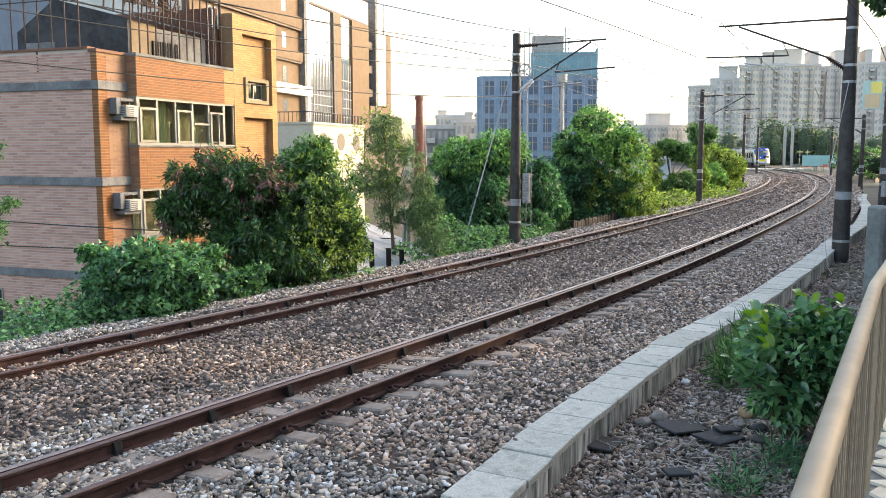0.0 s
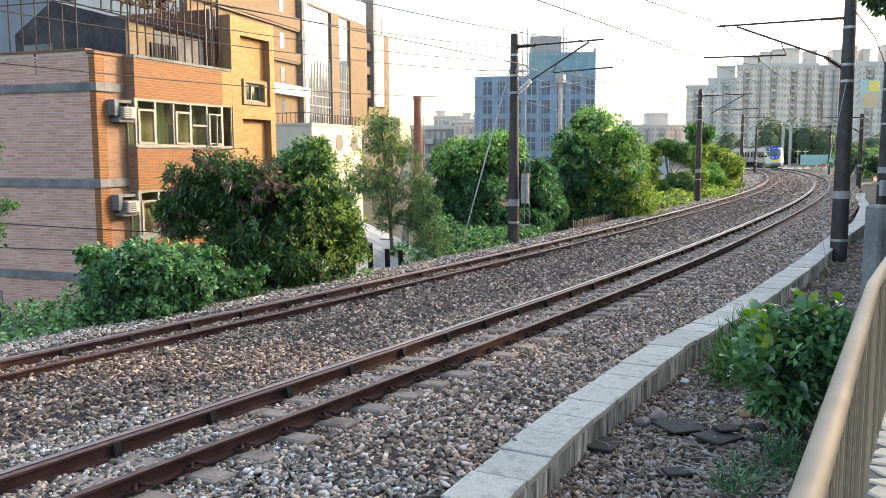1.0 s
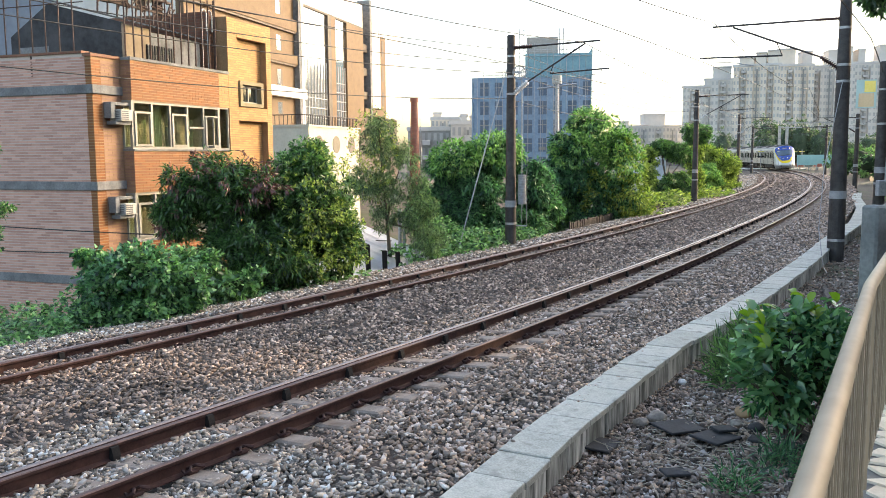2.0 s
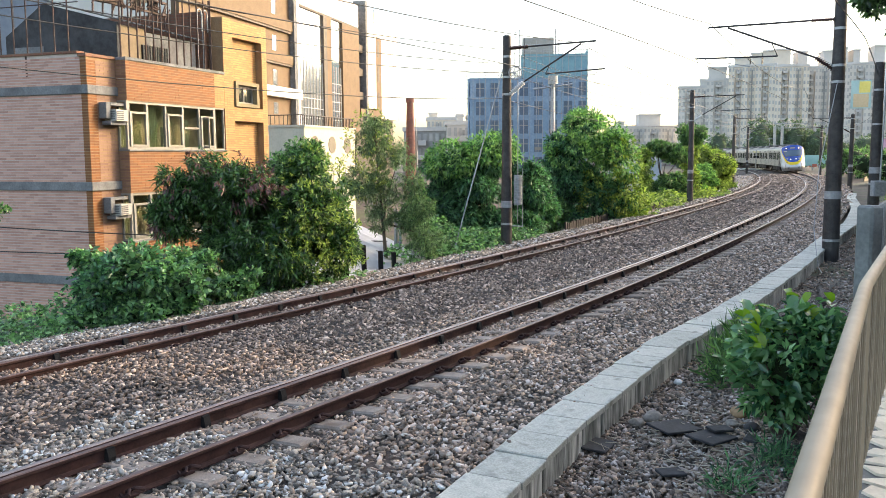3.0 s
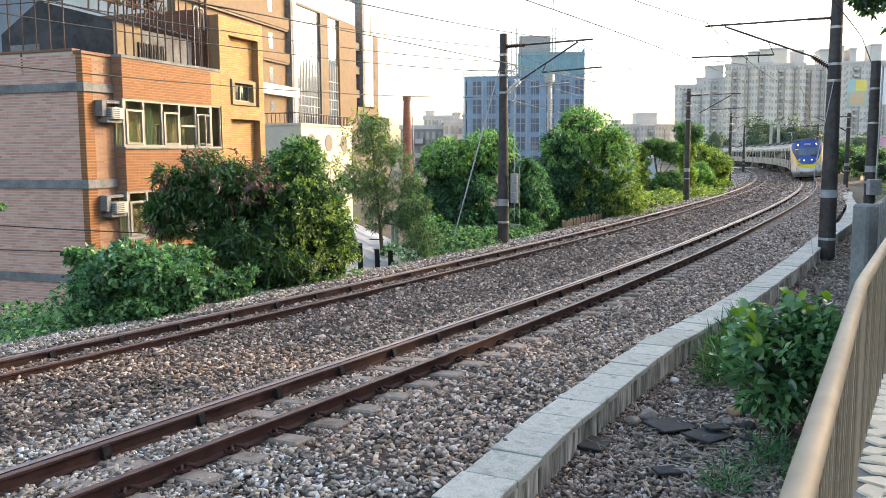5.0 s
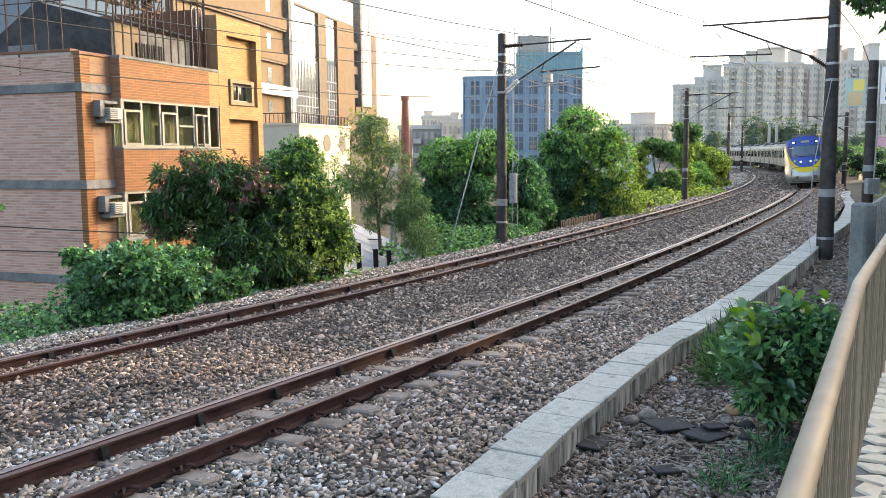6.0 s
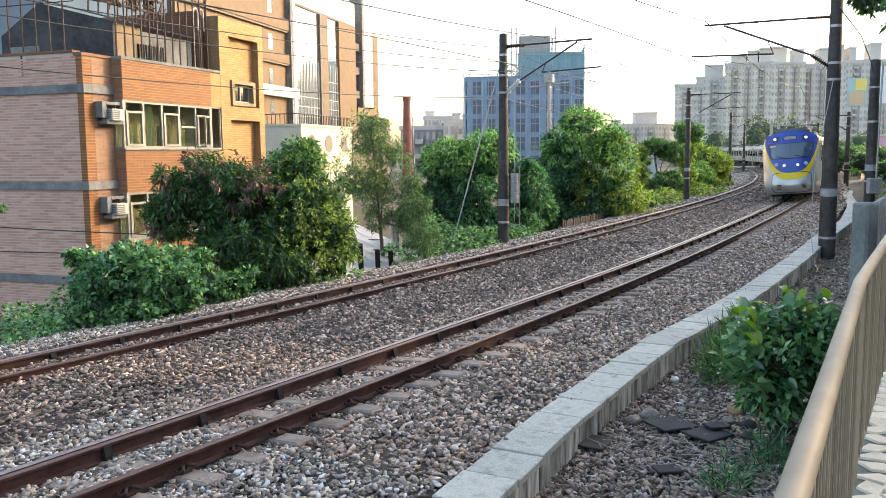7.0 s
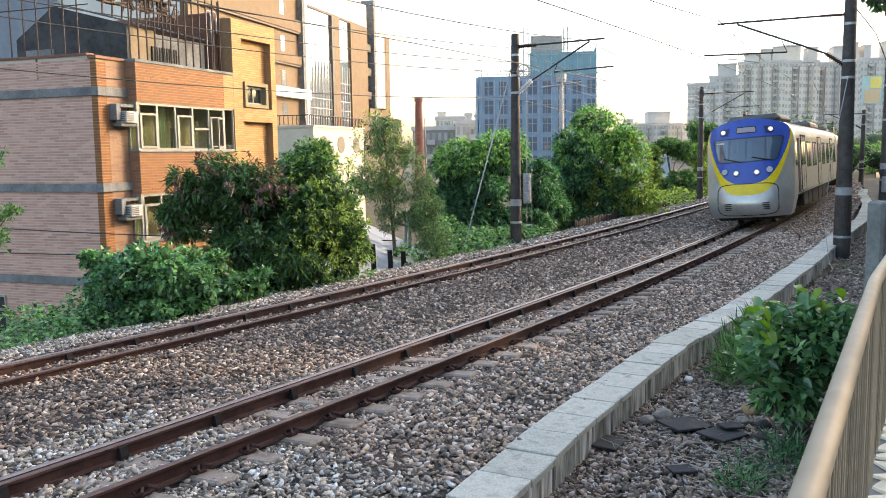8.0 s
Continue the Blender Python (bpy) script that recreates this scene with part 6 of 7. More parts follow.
def railing():
    r = thing("railing", "bronze-painted steel railing with a round handrail and close vertical bars", "railing")
    bm = bmesh.new()
    z = Vector((0, 0, RAIL_Z))
    d1, d2 = (R_B - R_A).normalized(), (R_C - R_B).normalized()
    tube(bm, [R_A + z, R_B - d1 * 0.06 + z, R_B - d1 * 0.015 + d2 * 0.005 + z, R_B + d2 * 0.04 + z, R_C + z], 0.03, 20)
    part("handrail", bm, M_BRONZE, r, smooth=True)
    bar = bmesh.new()
    box(bar, -0.009, 0.009, -0.02, 0.02, PATH_Z + 0.06, RAIL_Z - 0.025, bevel=0.002)
    me = bpy.data.meshes.new("bar")
    bar.to_mesh(me)
    bar.free()
    me.materials.append(M_BRONZE_SHADE)
    jit = random.Random(21)
    for a, b, gap, lim in ((R_A, R_B, 0.055, 200), (R_B, R_C, 0.06, 100)):
        d = (b - a).normalized()
        n = Vector((d.y, -d.x, 0))
        ang = math.degrees(math.atan2(d.y, d.x))
        L = (b - a).length
        start = L - 9.0 if a is R_A else 0.05
        for k in range(min(lim, int((L - start) / gap) if a is R_A else lim)):
            p = a + d * (start + k * gap + jit.uniform(-0.012, 0.012)) + n * jit.uniform(-0.006, 0.006)
            part_of("bar", me, r, m=pose(p.x, p.y, 0, 0, 0, ang + jit.uniform(-4, 4)))
        bm = bmesh.new()
        rod(bm, a + d * max(start - 3, 0) + Vector((0, 0, PATH_Z + 0.07)), a + d * min(L, start + 8) + Vector((0, 0, PATH_Z + 0.07)), 0.02, seg=8)
        part("bottom_rail", bm, M_BRONZE, r)
    for p in (R_B, R_A + d1 * 4.6, R_B + d2 * 2.4, R_B + d2 * 4.8):
        part("post", rods((p + Vector((0, 0, PATH_Z)), p + Vector((0, 0, RAIL_Z)), 0.028)), M_BRONZE, r)


walkway()
railing()


def concrete_post():
    p = thing("concrete_post", "grey weathered concrete post beside the walkway railing", "post", pose(4.68, 9.0, 0, 0, 0, 28))
    bm = boxes((-0.1, 0.1, -0.1, 0.1, -0.5, 2.07), bevel=0.025)
    part("shaft", bm, M_POST, p)
    f = thing("mesh_fence", "grey ribbed fence panels beyond the concrete post", "fence", pose(4.8, 9.2, 0, 0, 0, 58))
    for k in range(3):
        part("panel", boxes((0.1 + k * 2.5, 2.5 + k * 2.5, -0.02, 0.02, 0.6, 2.0)), M_POST, f)
        for j in range(8):
            part("rib", boxes((0.2 + k * 2.5 + j * 0.3, 0.24 + k * 2.5 + j * 0.3, -0.045, -0.022, 0.6, 2.0)), M_GALV, f)


concrete_post()


# broad-leaved bush, leaf by leaf
M_LEAF_BIG = leafy("glossy_broad_leaf", (0.03, 0.11, 0.055), (0.24, 0.45, 0.20), 0.36, 0.32)
M_LEAF_NEW = leafy("fresh_yellow_green_leaf", (0.16, 0.28, 0.02), (0.26, 0.38, 0.04), 0.35, 0.4)


def leaf_mesh(mat, length, width):
    bm = bmesh.new()
    prof = [(0, 0), (0.16, 0.68), (0.48, 1.0), (0.8, 0.78), (1.0, 0.0)]
    mid = [bm.verts.new((length * t, 0, 0.14 * length * math.sin(t * 2.2) - 0.16 * length * t * t)) for t, _ in prof]
    for sgn in (1, -1):
        edge = [bm.verts.new((length * t, sgn * width / 2 * w, mid[i].co.z + 0.22 * width * w)) for i, (t, w) in enumerate(prof) if 0 < w]
        row = [mid[0]] + edge + [mid[-1]]
        for i in range(4):
            vs = [mid[i], mid[i + 1], row[i + 1], row[i]]
            bm.faces.new([v for k, v in enumerate(vs) if v not in vs[:k]])
    bmesh.ops.recalc_face_normals(bm, faces=bm.faces)
    me = bpy.data.meshes.new("leaf")
    bm.to_mesh(me)
    bm.free()
    for p in me.polygons:
        p.use_smooth = True
    me.materials.append(mat)
    return me


def broad_bush():
    t = thing("broad_leaved_bush", "glossy broad-leaved green bush with fresh shoots beside the walkway", "bush", pose(3.66, 8.6, -0.34))
    rng = random.Random(12)
    big = [leaf_mesh(M_LEAF_BIG, 0.185, 0.098), leaf_mesh(M_LEAF_BIG, 0.155, 0.085), leaf_mesh(M_LEAF_BIG, 0.215, 0.115)]
    fresh = [leaf_mesh(M_LEAF_NEW, 0.2, 0.105), leaf_mesh(M_LEAF_NEW, 0.15, 0.085)]
    tips = []
    for k in range(30):
        a, e = rng.uniform(0, math.tau), rng.uniform(0.15, 1.4)
        R = rng.uniform(0.75, 1.02)
        tip = Vector((0.90 * R * math.cos(a) * math.cos(e), 0.78 * R * math.sin(a) * math.cos(e), 0.42 + 1.05 * R * math.sin(e)))
        pinch = min(1.0, 0.45 + 0.55 * max(0.0, tip.z - 0.35) / 0.55)
        tip.x, tip.y = tip.x * pinch + 0.01, tip.y * pinch
        tips.append(tip)
        bm = bmesh.new()
        tube(bm, [(0.05 * math.cos(a), 0.05 * math.sin(a), -0.1), tip * 0.5 + Vector((0, 0, 0.12)), tip], [0.014, 0.009, 0.004], 5)
        part("stem", bm, M_BARK, t)
    for k in range(298):
        tip = tips[k % 30]
        f = rng.uniform(0.7, 1.03)
        p = Vector((tip.x * f, tip.y * f, 0.25 + (tip.z - 0.25) * f)) + Vector((rng.gauss(0, .05), rng.gauss(0, .05), rng.gauss(0, .05)))
        out = math.degrees(math.atan2(p.y, p.x)) + rng.gauss(0, 55)
        new_leaf = p.z > 0.95 and rng.random() < 0.4
        part_of("leaf", rng.choice(fresh if new_leaf else big), t, m=pose(p.x, p.y, p.z, rng.gauss(0, 25), rng.gauss(-12 if not new_leaf else -28, 22), out))
    lobes = [(0.05, 0, 0.78, 0.6, 0.55, 0.56), (-0.05, -0.05, 0.5, 0.36, 0.36, 0.36), (0.3, 0.1, 0.95, 0.45, 0.45, 0.4)]
    rest = part_of("inner_leaves", leaves_mesh("inner_leaves", lobes, 380, 8, 0.13, 0.07, -0.1, M_LEAF_BIG, 77, shell=0.35), t)
    tagged(rest, kind="stuff")
    part("inner_shade_core", inner_mass(lobes, 0.5, 3), M_CORE, t, smooth=True)


broad_bush()


def verge_litter():
    rng = np.random.default_rng(9)
    n = 52000
    s = np.concatenate([rng.uniform(3, 14, 34000), rng.uniform(-5, 34, n - 34000)])
    u = rng.uniform(-6.2, -2.78, n)
    t = np.interp(s, _s, _th)
    p = np.stack([np.interp(s, _s, _x) - u * np.sin(t), np.interp(s, _s, _y) + u * np.cos(t), ground_z(s, u) + rng.uniform(-0.01, 0.04, n)], 1)
    pebbles("verge_gravel", p, rng.uniform(0.03, 0.09, n), M_STONE_DARK, "dark gravel and rubble strewn over the verge", "gravel", 1)
    n = 6500
    s = rng.uniform(2, 18, n)
    u = rng.uniform(-5.6, -3.0, n)
    t = np.interp(s, _s, _th)
    p = np.stack([np.interp(s, _s, _x) - u * np.sin(t), np.interp(s, _s, _y) + u * np.cos(t), ground_z(s, u) + 0.03], 1)
    pebbles("pale_rubble", p, rng.uniform(0.014, 0.04, n) + 0.05 * (rng.uniform(0, 1, n) > 0.98), M_PEBBLE_MIX, "pale stones and chips lying on the verge", "rubble", 1)
    for x, y, z, rz, a, b in ((2.6, 8.93, -0.340, 28, .50, .36), (2.9, 8.58, -0.337, 40, .48, .34), (3.05, 8.76, -0.310, 20, .26, .16), (1.66, 8.42, -0.355, 62, .46, .3), (2.2, 7.62, -0.345, 15, .26, .16), (3.3, 8.5, -0.335, 60, .24, .14)):
        o = part("roof_tile", boxes((-a / 2, a / 2, -b / 2, b / 2, -0.012, 0.014), bevel=0.006), M_SLATE)
        o.matrix_basis = pose(x, y, z, 3, 4, rz)
        tagged(o, "dark broken tile lying on the rubble", "tile", group="broken tiles")
    for x, y, r, m, lab in ((2.46, 9.28, 0.11, M_COBBLE, "rounded grey-tan stone on the rubble"), (2.24, 9.13, 0.085, M_COBBLE, "rounded grey-tan stone on the rubble"), (3.5, 9.44, 0.10, M_COBBLE_TAN, "rounded orange-tan stone under the bush"),
                            (3.72, 9.62, 0.15, M_COBBLE, "pale broken stone under the bush"), (3.2, 10.85, 0.06, M_LITTER, "crumpled white litter beside the concrete blocks"), (3.3, 9.1, 0.07, M_COBBLE, "small grey stone on the rubble"),
                            (2.9, 9.5, 0.06, M_COBBLE, "small grey stone on the rubble"), (3.45, 8.9, 0.09, M_SLATE, "dark broken stone beside the log")):
        bm = bmesh.new()
        for v in bmesh.ops.create_icosphere(bm, subdivisions=3, radius=r)["verts"]:
            v.co *= 1 + 0.22 * noise.noise(v.co * (2.2 / r) * 0.6 + Vector((x * 7, y * 5, 0)))
            v.co.z *= 0.62
        o = part("litter" if m is M_LITTER else "cobble", bm, m, smooth=True)
        o.matrix_basis = pose(x, y, -0.40 + r * 0.55, 5, 3, x * 100)
        tagged(o, lab, "litter" if m is M_LITTER else "stone")
    for s, u, rz, L, r in ((8.6, -4.75, 100, 0.9, 0.07), (8.2, -4.9, 125, 1.1, 0.06), (16.0, -3.5, 60, 2.6, 0.11), (18.3, -3.7, 68, 2.2, 0.09)):
        bm = bmesh.new()
        tube(bm, [(-L / 2, 0, 0), (-L / 5, 0.02, 0.02), (L / 5, -0.03, 0.01), (L / 2, 0.01, 0.0)], [r * 0.9, r, r * 0.9, r * 0.7], 8)
        p = line(s, u, -0.42 + r * 0.8)
        o = part("log", bm, M_WOOD)
        o.matrix_basis = pose(p.x, p.y, p.z, 0, 3, rz)
        tagged(o, "rotten grey log on the verge", "log", group="logs")


def dry_stalks():
    """Pale dry twigs and straw scattered over the verge."""
    rng = random.Random(14)
    bm = bmesh.new()
    for k in range(420):
        x, y = rng.gauss(3.2, 0.55), rng.gauss(7.7, 0.75)
        a, L = rng.uniform(0, math.tau), rng.uniform(0.08, 0.32)
        z = -0.37 + rng.uniform(0, 0.03)
        rod(bm, (x, y, z), (x + L * math.cos(a), y + L * math.sin(a), z + rng.uniform(-0.005, 0.03)), 0.0035, seg=4)
    tagged(part("dry_stalks", bm, M_STRAW), "pale dry twigs and straw on the rubble", "twigs", kind="stuff")


M_COBBLE = surface("grey_tan_cobble", (0.17, 0.145, 0.12), (0.34, 0.30, 0.26), 5, 0.8, 0.2)
M_COBBLE_TAN = surface("orange_tan_cobble", (0.26, 0.16, 0.08), (0.40, 0.26, 0.14), 5, 0.75, 0.2)
M_LITTER = surface("white_litter", (0.6, 0.6, 0.6), (0.78, 0.78, 0.78), 9, 0.5, 0.3)
M_STRAW = surface("dry_straw", (0.34, 0.29, 0.22), (0.62, 0.55, 0.44), 8, 0.85, 0.1, island=0.7)
dry_stalks()
M_STONE_DARK = surface("dark_rubble", (0.03, 0.024, 0.021), (0.52, 0.44, 0.38), 6, 0.8, 0.3, island=0.3, palette=spread(STONES_WARM, (0.74, 0.76, 0.78), 1.0))
M_PEBBLE_MIX = surface("pale_chips", (0.26, 0.24, 0.22), (0.75, 0.72, 0.67), 4, 0.7, 0.1, island=0.8)
verge_litter()


def weeds(label, spots, height, count, mat, seed, spread=0.25):
    """Tufts of narrow upright blades."""
    lobes = [(x, y, z + height * 0.35, spread, spread, height * 0.5) for x, y, z in spots]
    me = leaves_mesh("weed_tuft", lobes, count, 5, height * 0.45, 0.018, -0.9, mat, seed, shell=0.1)
    return tagged(new("weed_tuft", me), label, "weeds", kind="stuff")


weeds("fine-leaved green weeds on the verge", [(3.05, 7.6, -0.4), (3.5, 7.3, -0.4), (2.6, 7.2, -0.4), (3.35, 7.9, -0.4)], 0.3, 150, G_BRIGHT, 41, 0.26)
weeds("tall green weeds against the concrete trough", [(4.75, 12.7, -0.4), (4.4, 12.0, -0.4), (5.0, 13.3, -0.4), (3.9, 11.3, -0.4)], 0.6, 120, G_MID, 42, 0.16)
weeds("light green narrow-leaved weeds beside the broad-leaved bush", [(3.75, 10.6, -0.4), (3.95, 11.1, -0.4), (4.2, 11.5, -0.4)], 0.6, 130, G_MID, 46, 0.24)
weeds("grass and weeds along the walkway side", [tuple(line(29 + k * 4.2, -4.9 - (k % 3) * 0.7, -0.25)) for k in range(10)], 0.55, 900, G_YELLOW, 43, 0.9)
weeds("dry yellow-green grass beyond the walkway mast", [tuple(line(34 + k * 2.6, -7.5 - (k % 4) * 1.3, -0.2)) for k in range(20)], 0.45, 1500, G_YELLOW, 45, 1.3)
weeds("grass and weeds behind the mast", [tuple(line(30 + k * 5.5, -6.6, -0.2)) for k in range(8)], 0.7, 800, G_MID, 44, 1.3)


# ---- trees added out of view beyond the walkway to block the low sun; one bough hangs into view ----
def sun_blocking_trees():
    spots = [(15.0, -6.0), (16.0, 0.0), (17.0, 6.0), (18.3, 12.0), (19.8, 18.0), (21.8, 24.0), (24.6, 30.5), (28.0, 36.8), (31.6, 43.0), (35.5, 49.5), (39.5, 56.5), (43.5, 63.5), (48.0, 71.0), (53.0, 79.0)]
    for k, (x, y) in enumerate(spots):
        rng = random.Random(60 + k)
        rows = [(x + rng.uniform(-.8, .8), y + rng.uniform(-1, 1), z + rng.uniform(-.3, .3), rng.uniform(2.5, 3.0), rng.uniform(1.5, 1.9)) for z in ((1.9, 4.3, 6.7, 9.0, 11.0) if 10 < y < 26 else (1.9, 4.3, 6.7, 9.0))]
        rows += [(x + 0.5, y + 3.0, 3.4, 2.3, 2.4), (x + 0.5, y + 3.0, 7.4, 2.3, 2.4)]
        tree("sun_blocking_tree", "tall dark leafy tree added out of view to keep sun off the tracks", "tree", rows, (x, y, -0.2), 520, 8, 0.5, 0.24, 0.4, G_DARK, 60 + k, 0.2, core=0.8, group="trees beyond the walkway")


sun_blocking_trees()
tree("overhanging_tree", "dark small-leaved tree whose bough hangs over the walkway", "tree",
     [(5.2, 10.0, 4.42, 0.26, 0.2), (5.6, 10.0, 4.2, 0.36, 0.42), (6.0, 10.1, 4.65, 0.65, 0.55), (7.0, 10.3, 5.0, 0.9, 0.7), (8.2, 10.6, 5.4, 1.2, 0.9)], (9.0, 10.8, 0.0), 1500, 9, 0.11, 0.04, 0.4, G_DARK, 81, 0.13, core=0.45)
tree("leafy_tree", "small-leaved tree beside the brick house", "tree", [(-7.5, 14.6, 1.74, 0.30, 0.14), (-7.75, 14.6, 2.72, 0.22, 0.22), (-7.75, 14.6, 1.2, 0.2, 0.3), (-9.4, 15, 2.2, 0.9, 1.0)], (-9.4, 15.2, -1.5), 300, 8, 0.09, 0.035, 0.1, G_MID, 90, 0.06, core=0)

# ---- distance on the walkway side and at the level crossing ----
M_HOARD = surface("teal_hoarding", (0.25, 0.48, 0.46), (0.33, 0.56, 0.53), 1.0, 0.6, 0)
M_STRIPE_R = surface("red_white_barrier", (0.45, 0.12, 0.08), (0.52, 0.16, 0.1), 2, 0.6, 0)
M_PINK = surface("pink_panel_wall", (0.62, 0.34, 0.46), (0.70, 0.42, 0.53), 0.8, 0.6, 0)
M_ASPH = surface("asphalt", (0.10, 0.10, 0.10), (0.17, 0.17, 0.165), 2, 0.85, 0.2)
M_BILL = surface("white_billboard_sheet", (0.68, 0.70, 0.72), (0.76, 0.78, 0.80), 0.5, 0.6, 0)
M_BILL_BLUE = surface("blue_print", (0.05, 0.16, 0.36), (0.08, 0.22, 0.44), 0.5, 0.6, 0)
M_BILL_YEL = surface("yellow_print", (0.70, 0.58, 0.12), (0.78, 0.66, 0.2), 0.5, 0.6, 0)
M_BILL_GRN = surface("green_print", (0.34, 0.50, 0.50), (0.40, 0.56, 0.55), 0.5, 0.6, 0)
M_BILL_ORG = surface("orange_print", (0.52, 0.40, 0.24), (0.60, 0.47, 0.30), 0.5, 0.6, 0)
# paler greens: haze over the far woods is painted into the leaves
G_FAR = leafy("haze_paled_leaves", (0.06, 0.10, 0.05), (0.16, 0.22, 0.12), 0.6, 0.3)


def far_woods():
    rng = random.Random(31)
    lobes = []
    for k in range(46):
        x = 60 + k * 1.75 + rng.uniform(-1, 1)
        y = 205 + rng.uniform(-8, 8)
        h = rng.uniform(2.5, 6.5) + (3 if 10 < k < 20 else 0)
        lobes.append((x, y, h * 0.5, rng.uniform(2, 3.6), 2.5, h * 0.75))
    o = thing("far_woods", "belt of green trees below the apartment blocks", "woods", kind="stuff")
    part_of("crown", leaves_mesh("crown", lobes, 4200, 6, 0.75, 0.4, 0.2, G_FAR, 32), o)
    part("inner_shade_core", inner_mass(lobes, 0.8, 5), M_CORE_FAR, o, smooth=True)
    lobes = [(45 + k * 1.6 + rng.uniform(-.6, .6), 93 + k * 1.2 + rng.uniform(-2, 2), 0.8 + rng.uniform(0, 1.6), 1.6, 1.5, 1.7) for k in range(10)]
    lobes += [(40 + k * 2.0, 78 + k * 1.6 + rng.uniform(-2, 2), 0.7 + rng.uniform(0, 0.8), 1.3, 1.3, 1.1) for k in range(6)]
    o = thing("roadside_shrubs", "green shrubs beyond the masts on the walkway side", "shrub", kind="stuff")
    part_of("crown", leaves_mesh("crown", lobes, 1700, 7, 0.32, 0.14, 0.2, G_MID, 33), o)
    part("inner_shade_core", inner_mass(lobes, 0.7, 6), M_CORE, o, smooth=True)


# inner shade of the far crowns as a colour, paled for distance haze
M_CORE_FAR = surface("far_inner_shade", (0.04, 0.06, 0.035), (0.08, 0.11, 0.06), 1, 0.95, 0.3)
far_woods()


def crossing():
    c = thing("level_crossing", "pale level crossing slab over both tracks", "level crossing", kind="structure")
    bm = bmesh.new()
    for k in range(4):
        box(bm, -4.5, 4.5, -5.5 + k * 3.6, -2.1 + k * 3.6, -0.35, -0.03, m=line_pose(158, 0, 0))
    part("slab", bm, M_KERB, c)
    for k in range(3):
        p = line(150 + k * 2, -5.0 - k * 2.4, -0.3)
        h = thing("hoarding", "teal site hoarding beside the crossing", "hoarding", pose(p.x, p.y, p.z, 0, 0, -10), group="hoardings")
        part("panel", boxes((-1.6, 1.6, -0.04, 0.04, 0.9, 2.6)), M_HOARD, h)
        part("leg", boxes((-1.5, -1.4, -0.05, 0.05, 0, 0.9)), M_GALV, h)
        part("leg", boxes((1.4, 1.5, -0.05, 0.05, 0, 0.9)), M_GALV, h)
    for k in range(7):
        p = line(152 - k * 0.6, -2.8 - k * 1.3, -0.4)
        b = thing("barrier", "red and white striped crossing barrier", "barrier", pose(p.x, p.y, p.z, 0, 0, -15), group="crossing barriers")
        part("rail", boxes((-0.6, 0.6, -0.05, 0.05, 0.75, 1.25)), M_STRIPE_R if k % 2 else M_WHITE_FRAME, b)
        part("foot", boxes((-0.08, 0.08, -0.2, 0.2, 0, 0.75)), M_GALV, b)
    for s, u in ((154, -3.6), (162, -6.2), (150, 2.2)):
        p = line(s, u, -0.4)
        g = thing("crossing_signal", "slim crossing signal post with lamps", "signal", pose(p.x, p.y, p.z), group="crossing signals")
        part("post", rods(((0, 0, 0), (0, 0, 3.6), 0.08)), M_GALV, g)
        part("board", boxes((-0.45, 0.45, -0.06, 0.06, 2.3, 2.6)), M_BLACK_IRON, g)
        part("crossbuck", boxes((-0.5, 0.5, -0.05, 0.0, 3.2, 3.35)), M_BILL_YEL, g)


crossing()


def roadside():
    b = thing("billboard", "white roadside billboard with blue lettering and a coloured picture", "billboard", pose(80.5, 152, 0, 0, 0, -20))
    part("sheet", boxes((0, 13, 0, 0.4, 11.0, 17.5)), M_BILL, b)
    part("picture", boxes((-5.3, -2.0, 0.05, 0.4, 10.6, 15.6)), M_BILL_GRN, b)
    part("picture_patch", boxes((-4.9, -2.4, -0.02, 0.04, 10.8, 13.2)), M_BILL_ORG, b)
    part("picture_patch", boxes((-4.0, -2.2, -0.02, 0.04, 13.4, 15.4)), M_BILL_YEL, b)
    for z, h, n in ((15.6, 1.3, 4), (13.0, 1.8, 4), (11.6, 0.7, 6)):
        for k in range(n):
            part("lettering_bar", boxes((1.2 + k * 11 / n, 1.2 + (k + 0.72) * 11 / n, -0.03, -0.002, z, z + h * 0.9)), M_BILL_BLUE, b)
    part("leg", boxes((1, 1.5, 0.5, 1, -1, 11)), M_GALV, b)
    part("leg", boxes((10, 10.5, 0.5, 1, -1, 11)), M_GALV, b)
    h = thing("pink_shed", "roadside shed with pink panel walls", "shed", pose(69.5, 132, 0, 0, 0, -20))
    for r in range(3):
        for c in range(4):
            part("panel", boxes((c * 2.5 + 0.03, c * 2.5 + 2.47, 0, 0.3, 0.6 + r * 1.4, 1.95 + r * 1.4)), M_PINK, h)
    part("base", boxes((0, 10, 0.02, 6, -0.8, 0.58)), M_FAR_WALL, h)
    part("roof", boxes((-0.2, 10.2, -0.2, 6.2, 4.85, 5.1)), M_FAR_ROOF, h)
    w = thing("fence", "low dark roadside fence", "fence", pose(44, 86, 0, 0, 0, 48))
    for k in range(9):
        part("panel", boxes((k * 2, k * 2 + 1.9, 0, 0.08, -0.3, 1.3)), M_POLE, w)


roadside()


